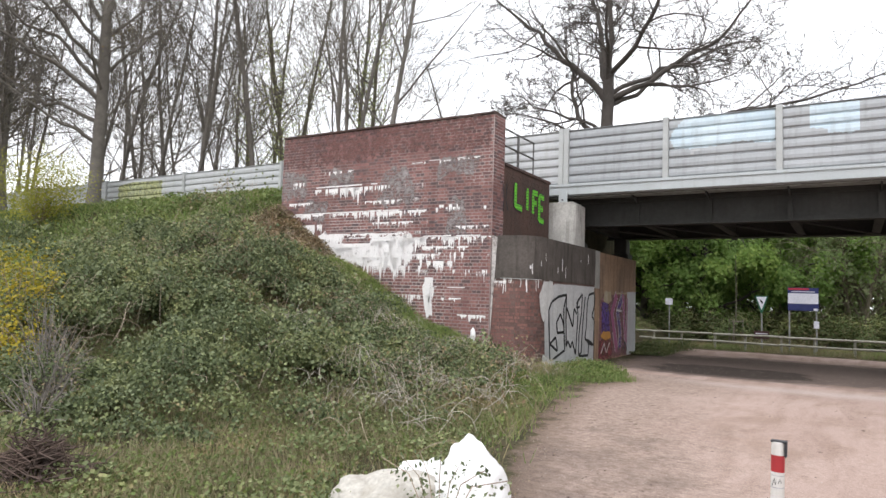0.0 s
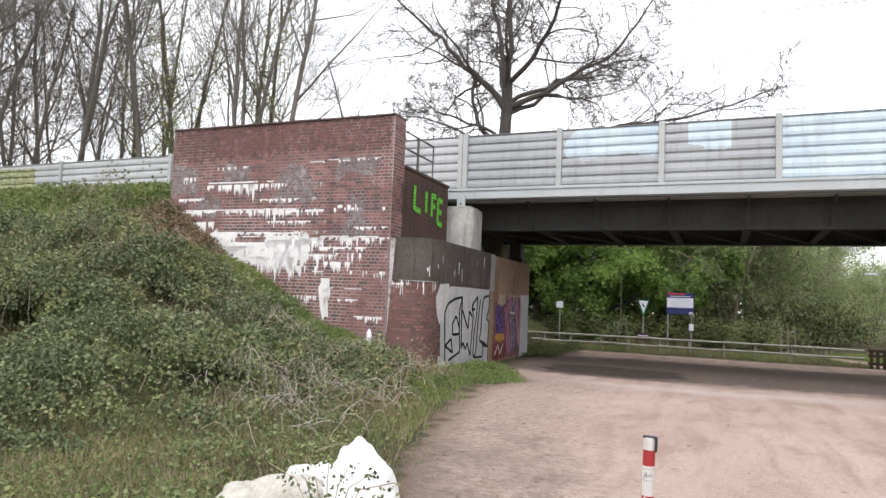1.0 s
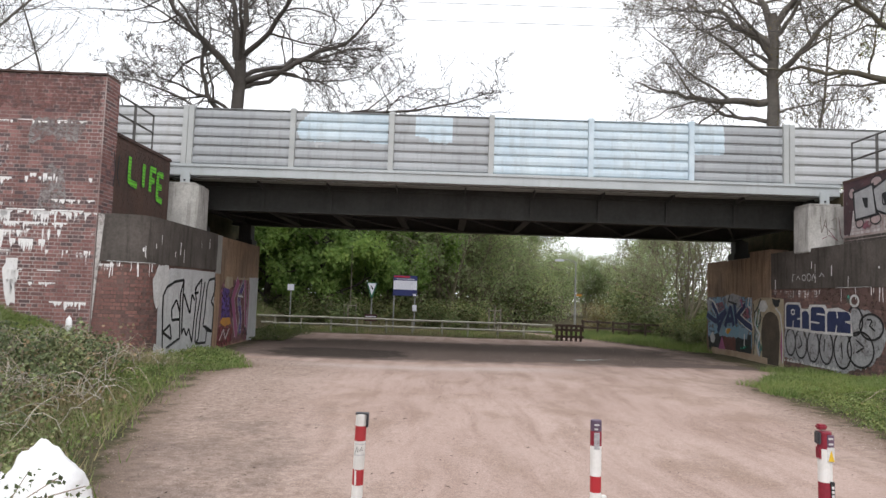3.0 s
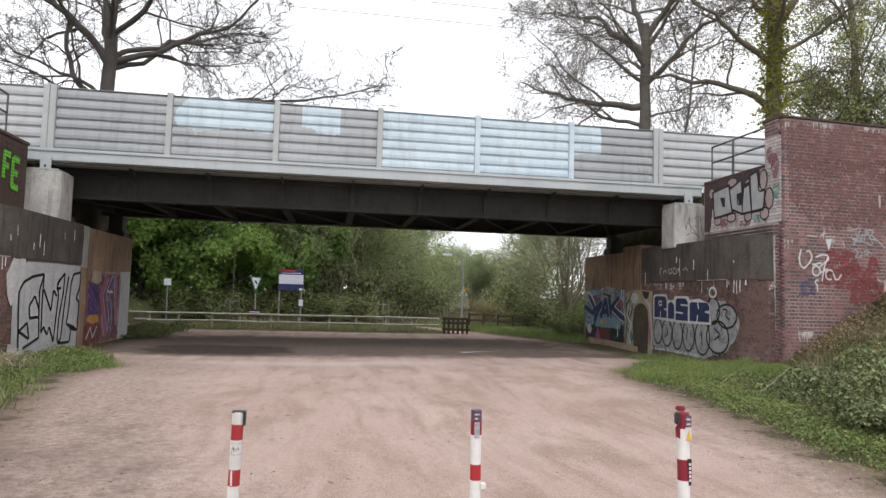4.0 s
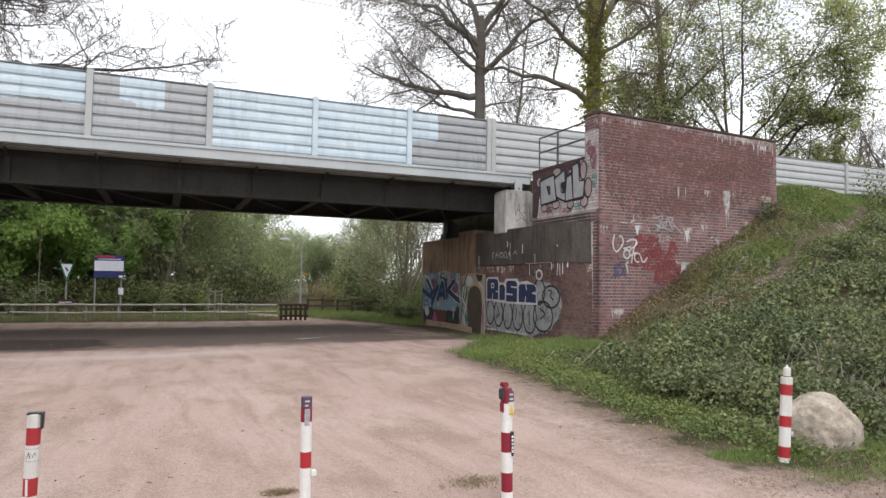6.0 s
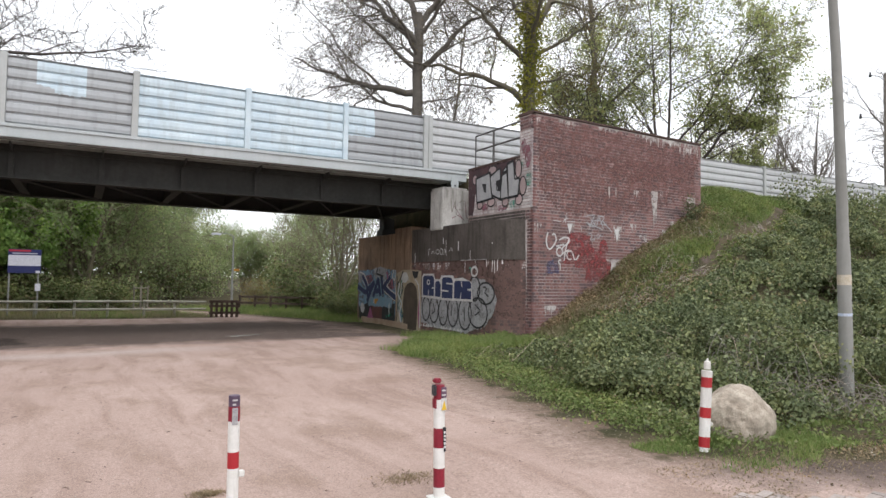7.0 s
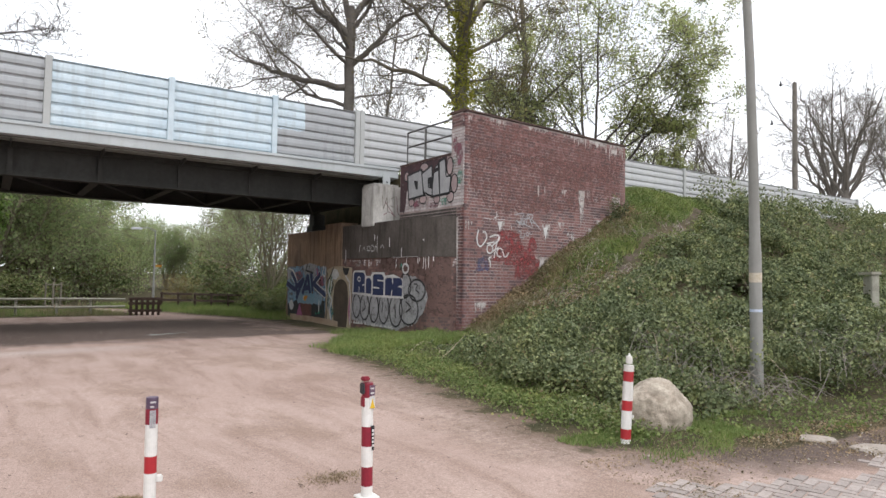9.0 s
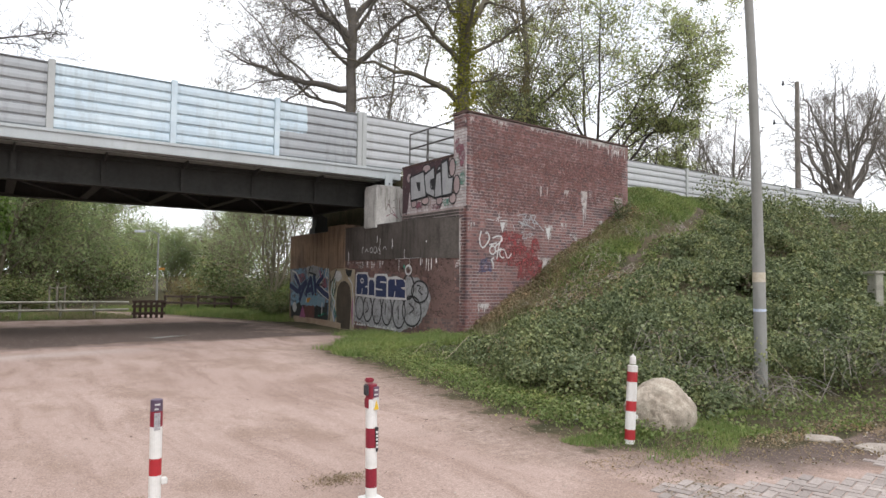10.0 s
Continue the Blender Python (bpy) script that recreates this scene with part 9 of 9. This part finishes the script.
for z, s0, s1, fill, wide in ((3.255, 1.5, 6.95, 0.8, 0.03), (3.97, 0.2, 5.4, 0.7, 0.03), (4.72, 1.1, 3.5, 0.7, 0.035), (3.36, 1.9, 4.4, 0.7, 0.025), (2.98, 5.0, 6.4, 0.6, 0.025), (5.22, 4.6, 6.7, 0.4, 0.02), (1.28, 6.1, 6.8, 0.7, 0.03), (2.36, 4.3, 5.2, 0.5, 0.02), (1.96, 5.4, 6.3, 0.4, 0.02)):
    a = s0
    bits = []
    while a < s1:
        b = a + lime_rng.uniform(0.08, 0.4)
        if lime_rng.random() < fill:
            bits.append([(a, z + lime_rng.uniform(-0.006, 0.006)), (min(b, s1), z + lime_rng.uniform(-0.006, 0.006))])
        a = b + 0.01
    strokes(T_LEFT, bits, wide, M_LIME, wall_west, 0.0192, "lime_edge", "", kind="stuff")
for k, o in enumerate(([(0.0, 4.55), (0.05, 5.2), (0.9, 5.1), (1.0, 4.6)], [(1.8, 4.8), (1.9, 5.2), (2.7, 5.1), (2.7, 4.8)], [(3.5, 4.2), (3.7, 5.0), (4.4, 5.1), (4.75, 4.4)], [(5.4, 4.9), (5.5, 5.25), (6.6, 5.2), (6.4, 4.95)], [(0.9, 3.9), (1.0, 4.3), (1.8, 4.2), (1.7, 3.9)], [(5.7, 3.3), (5.8, 4.2), (6.2, 4.1), (6.3, 3.4)])):
    area(T_LEFT, o, M_THIN_WASH, wall_west, 0.0178, "grey_wash", "thin grey lime bloom" if k == 0 else "", 0.25, 20 + k)
upper_runs = [(1.3, 3.9, 4.66, 0.36, 0.8), (3.1, 4.3, 4.25, 0.16, 0.7), (0.4, 1.6, 3.95, 0.2, 0.8), (2.0, 5.1, 3.95, 0.27, 0.75), (5.4, 6.0, 4.05, 0.3, 0.5), (0.9, 1.6, 3.65, 0.4, 0.9), (3.3, 4.7, 3.66, 0.14, 0.7), (1.7, 2.4, 3.36, 0.5, 0.95)]
lower_runs = [(2.4, 4.4, 3.36, 0.14, 0.8), (3.5, 6.95, 3.23, 0.13, 0.75), (1.9, 3.4, 3.1, 0.55, 0.97), (3.4, 5.1, 3.22, 0.62, 0.97), (2.9, 4.6, 2.72, 0.75, 0.75), (4.4, 5.6, 2.8, 0.45, 0.6), (5.0, 6.3, 2.98, 0.18, 0.7), (5.5, 6.3, 2.84, 0.3, 0.5),
                                  (5.1, 5.9, 2.62, 0.4, 0.5)]
lower_runs += [(5.12, 5.36, 2.2, 0.95, 0.97), (5.16, 5.34, 1.75, 0.7, 1.0), (6.2, 6.85, 1.3, 0.24, 0.7), (4.3, 5.0, 1.75, 0.3, 0.4), (5.5, 6.2, 1.7, 0.12, 0.5), (1.2, 2.6, 5.15, 0.12, 0.4), (4.6, 6.6, 5.2, 0.1, 0.35), (0.3, 1.0, 4.9, 0.25, 0.4), (3.35, 4.7, 3.16, 0.85, 0.9), (3.6, 4.5, 2.85, 0.95, 0.75), (2.1, 3.0, 3.0, 0.4, 0.9), (5.15, 5.4, 1.95, 0.95, 1.0)]
lower_runs += [(0.15, 1.2, 4.3, 0.14, 0.5), (2.4, 3.0, 4.66, 0.75, 0.5), (3.2, 3.8, 4.0, 0.6, 0.45), (4.8, 6.9, 3.98, 0.16, 0.45), (5.6, 6.9, 3.5, 0.12, 0.4), (4.7, 6.9, 3.22, 0.3, 0.4), (1.9, 2.5, 2.98, 0.5, 0.8), (2.5, 3.5, 2.75, 0.35, 0.7), (4.1, 5.0, 2.5, 0.4, 0.4), (5.9, 6.9, 2.4, 0.2, 0.35)]
for k, (a, b, z, reach, fill) in enumerate(upper_runs + lower_runs):
    splash(T_LEFT, wall_west, a, b, z, reach, fill, 100 + k, "white lime crust run down the bricks" if k == 0 else "")
east_runs = [(0.9, 1.5, 6.06, 0.3, 0.7), (2.2, 3.2, 6.08, 0.18, 0.6), (3.9, 6.8, 6.09, 0.34, 0.85), (5.9, 6.85, 5.95, 0.5, 0.6), (4.62, 4.9, 4.45, 1.15, 0.95), (4.66, 4.82, 4.1, 0.85, 1.0), (5.0, 5.25, 3.3, 0.35, 0.8), (5.5, 5.8, 3.6, 0.6, 0.85), (3.0, 3.32, 3.3, 0.75, 0.9), (2.75, 3.3, 2.35, 0.5, 0.8)]
east_runs += [(1.22, 1.46, 3.28, 0.32, 1.0), (2.65, 3.25, 4.42, 0.5, 0.5), (3.8, 4.05, 4.4, 0.3, 0.7), (3.7, 3.95, 3.4, 0.45, 0.7), (4.1, 4.4, 3.1, 0.3, 0.6), (0.4, 0.8, 1.05, 0.5, 0.7), (2.0, 2.6, 1.75, 0.25, 0.4), (6.3, 6.7, 4.4, 0.7, 0.6), (0.05, 0.25, 3.2, 0.5, 0.4)]
for k, (a, b, z, reach, fill) in enumerate(east_runs):
    splash(T_RIGHT, wall_east, a, b, z, reach, fill, 200 + k, "grey-white lime wash run down the bricks" if k == 0 else "", M_WASH)

# lime runs and pale streaks on the abutments and at the wall corners
lr = random.Random(31)
for track, parent, s0, s1, z0, n, pr in ((T_LOW_L, abutment_west, 0.1, 1.3, 2.2, 11, 0.02), (T_LOW_L, abutment_west, 0.8, 5.0, 2.75, 9, 0.042), (T_LOW_R, abutment_east, 0.5, 3.2, 2.25, 9, 0.02), (T_LOW_R, abutment_east, 1.0, 5.8, 2.8, 7, 0.042)):
    for k in range(n):
        s = lr.uniform(s0, s1)
        ln = lr.uniform(0.05, 0.38)
        top = z0 + (lr.uniform(-0.02, 0.02) if pr < 0.03 else lr.uniform(-0.3, 0.3))
        strokes(track, [[(s, top), (s + lr.uniform(-0.01, 0.01), top - ln * 0.5), (s + lr.uniform(-0.015, 0.015), top - ln)]], lr.uniform(0.01, 0.034), M_LIME, parent, pr, "lime_run", "white lime run" if k == 0 else "")
strokes(T_LOW_L, [[(0.25, 2.21), (0.8, 2.2), (1.35, 2.205)]], 0.012, M_SPRAY_WHITE, abutment_west, 0.037, "lime_edge")
strokes(T_LOW_R, [[(1.3, 2.26), (2.7, 2.255)]], 0.01, M_SPRAY_WHITE, abutment_east, 0.037, "lime_edge")
area(T_LOW_L, [(0.01, 0.7), (0.01, 3.22), (0.15, 3.2), (0.1, 2.0), (0.05, 0.7)], M_WASH, abutment_west, 0.040, "pale_streak", "pale grey run in the corner", 0.05)
area(T_LOW_R, [(0.02, 0.3), (0.02, 3.3), (0.08, 3.28), (0.07, 1.4), (0.05, 0.3)], M_WASH, abutment_east, 0.040, "pale_streak", "pale grey run in the corner", 0.05)


# ---- single bricks, nearest the path ----
brick_meshes = {}
rng_b = random.Random(2)
count = {}
for track, s, w, z, proud, mat, parent in SINGLES:
    count[parent.name] = count.get(parent.name, 0) + 1
    key = (round(w, 2), mat.name)
    if key not in brick_meshes:
        c, hh, d = 0.004, COURSE - JOINT, 0.03
        v = [(-w / 2, d, 0), (w / 2, d, 0), (w / 2, d, hh), (-w / 2, d, hh), (-w / 2 + c, 0, c), (w / 2 - c, 0, c), (w / 2 - c, 0, hh - c), (-w / 2 + c, 0, hh - c)]
        brick_meshes[key] = mesh_of("brick", v, [tuple(f) for f in BRICK_FACES], mat)
    a, b = track.at(s - 0.05), track.at(s + 0.05)
    turn = math.degrees(math.atan2(b[1] - a[1], b[0] - a[0]))
    px, py = track.at(s, proud)
    child("brick", brick_meshes[key], parent, at=pose(px, py, z, 0, 0, turn))

# ---- block paving at the road edge ----
paving = thing("paving", "pinkish grey concrete block paving laid in herringbone", "paving", kind="structure")
stone = box((0.004, 0.004, 0), (0.196, 0.096, 0.06), 0.006)
me = bpy.data.meshes.new("paver")
stone.to_mesh(me)
stone.free()
me.materials.append(M_PAVER)
pr = random.Random(9)
pavers = 0
lay = math.radians(14)
for i in range(-10, 50):
    for j in range(-40, 20):
        kind_of = (i - j) % 4
        if kind_of not in (0, 3):
            continue
        u, w = i * 0.1, j * 0.1
        x, y = 3.5 + u * math.cos(lay) - w * math.sin(lay), -1.2 + u * math.sin(lay) + w * math.cos(lay)
        edge = -0.95 - 0.47 * (x - 3.62) if x < 5.45 else -1.81 + 0.3 * min(x - 5.45, 0.9)
        edge += 0.05 * math.sin(x * 5.3) + 0.03 * math.sin(x * 11.9)
        if y > edge - 0.06 or y < edge - 0.85 or x < 3.5 or x > 7.2 or pavers >= 300:
            continue
        pavers += 1
        spin = 14 + (90 if kind_of == 3 else 0)
        if kind_of == 3:
            x, y = x + 0.1 * math.cos(lay), y + 0.1 * math.sin(lay)
        child("paver", me, paving, at=pose(x, y, float(ground_height(x, y)) - 0.052 + pr.uniform(-0.002, 0.002), pr.uniform(-0.4, 0.4), pr.uniform(-0.4, 0.4), spin + pr.uniform(-0.6, 0.6)))
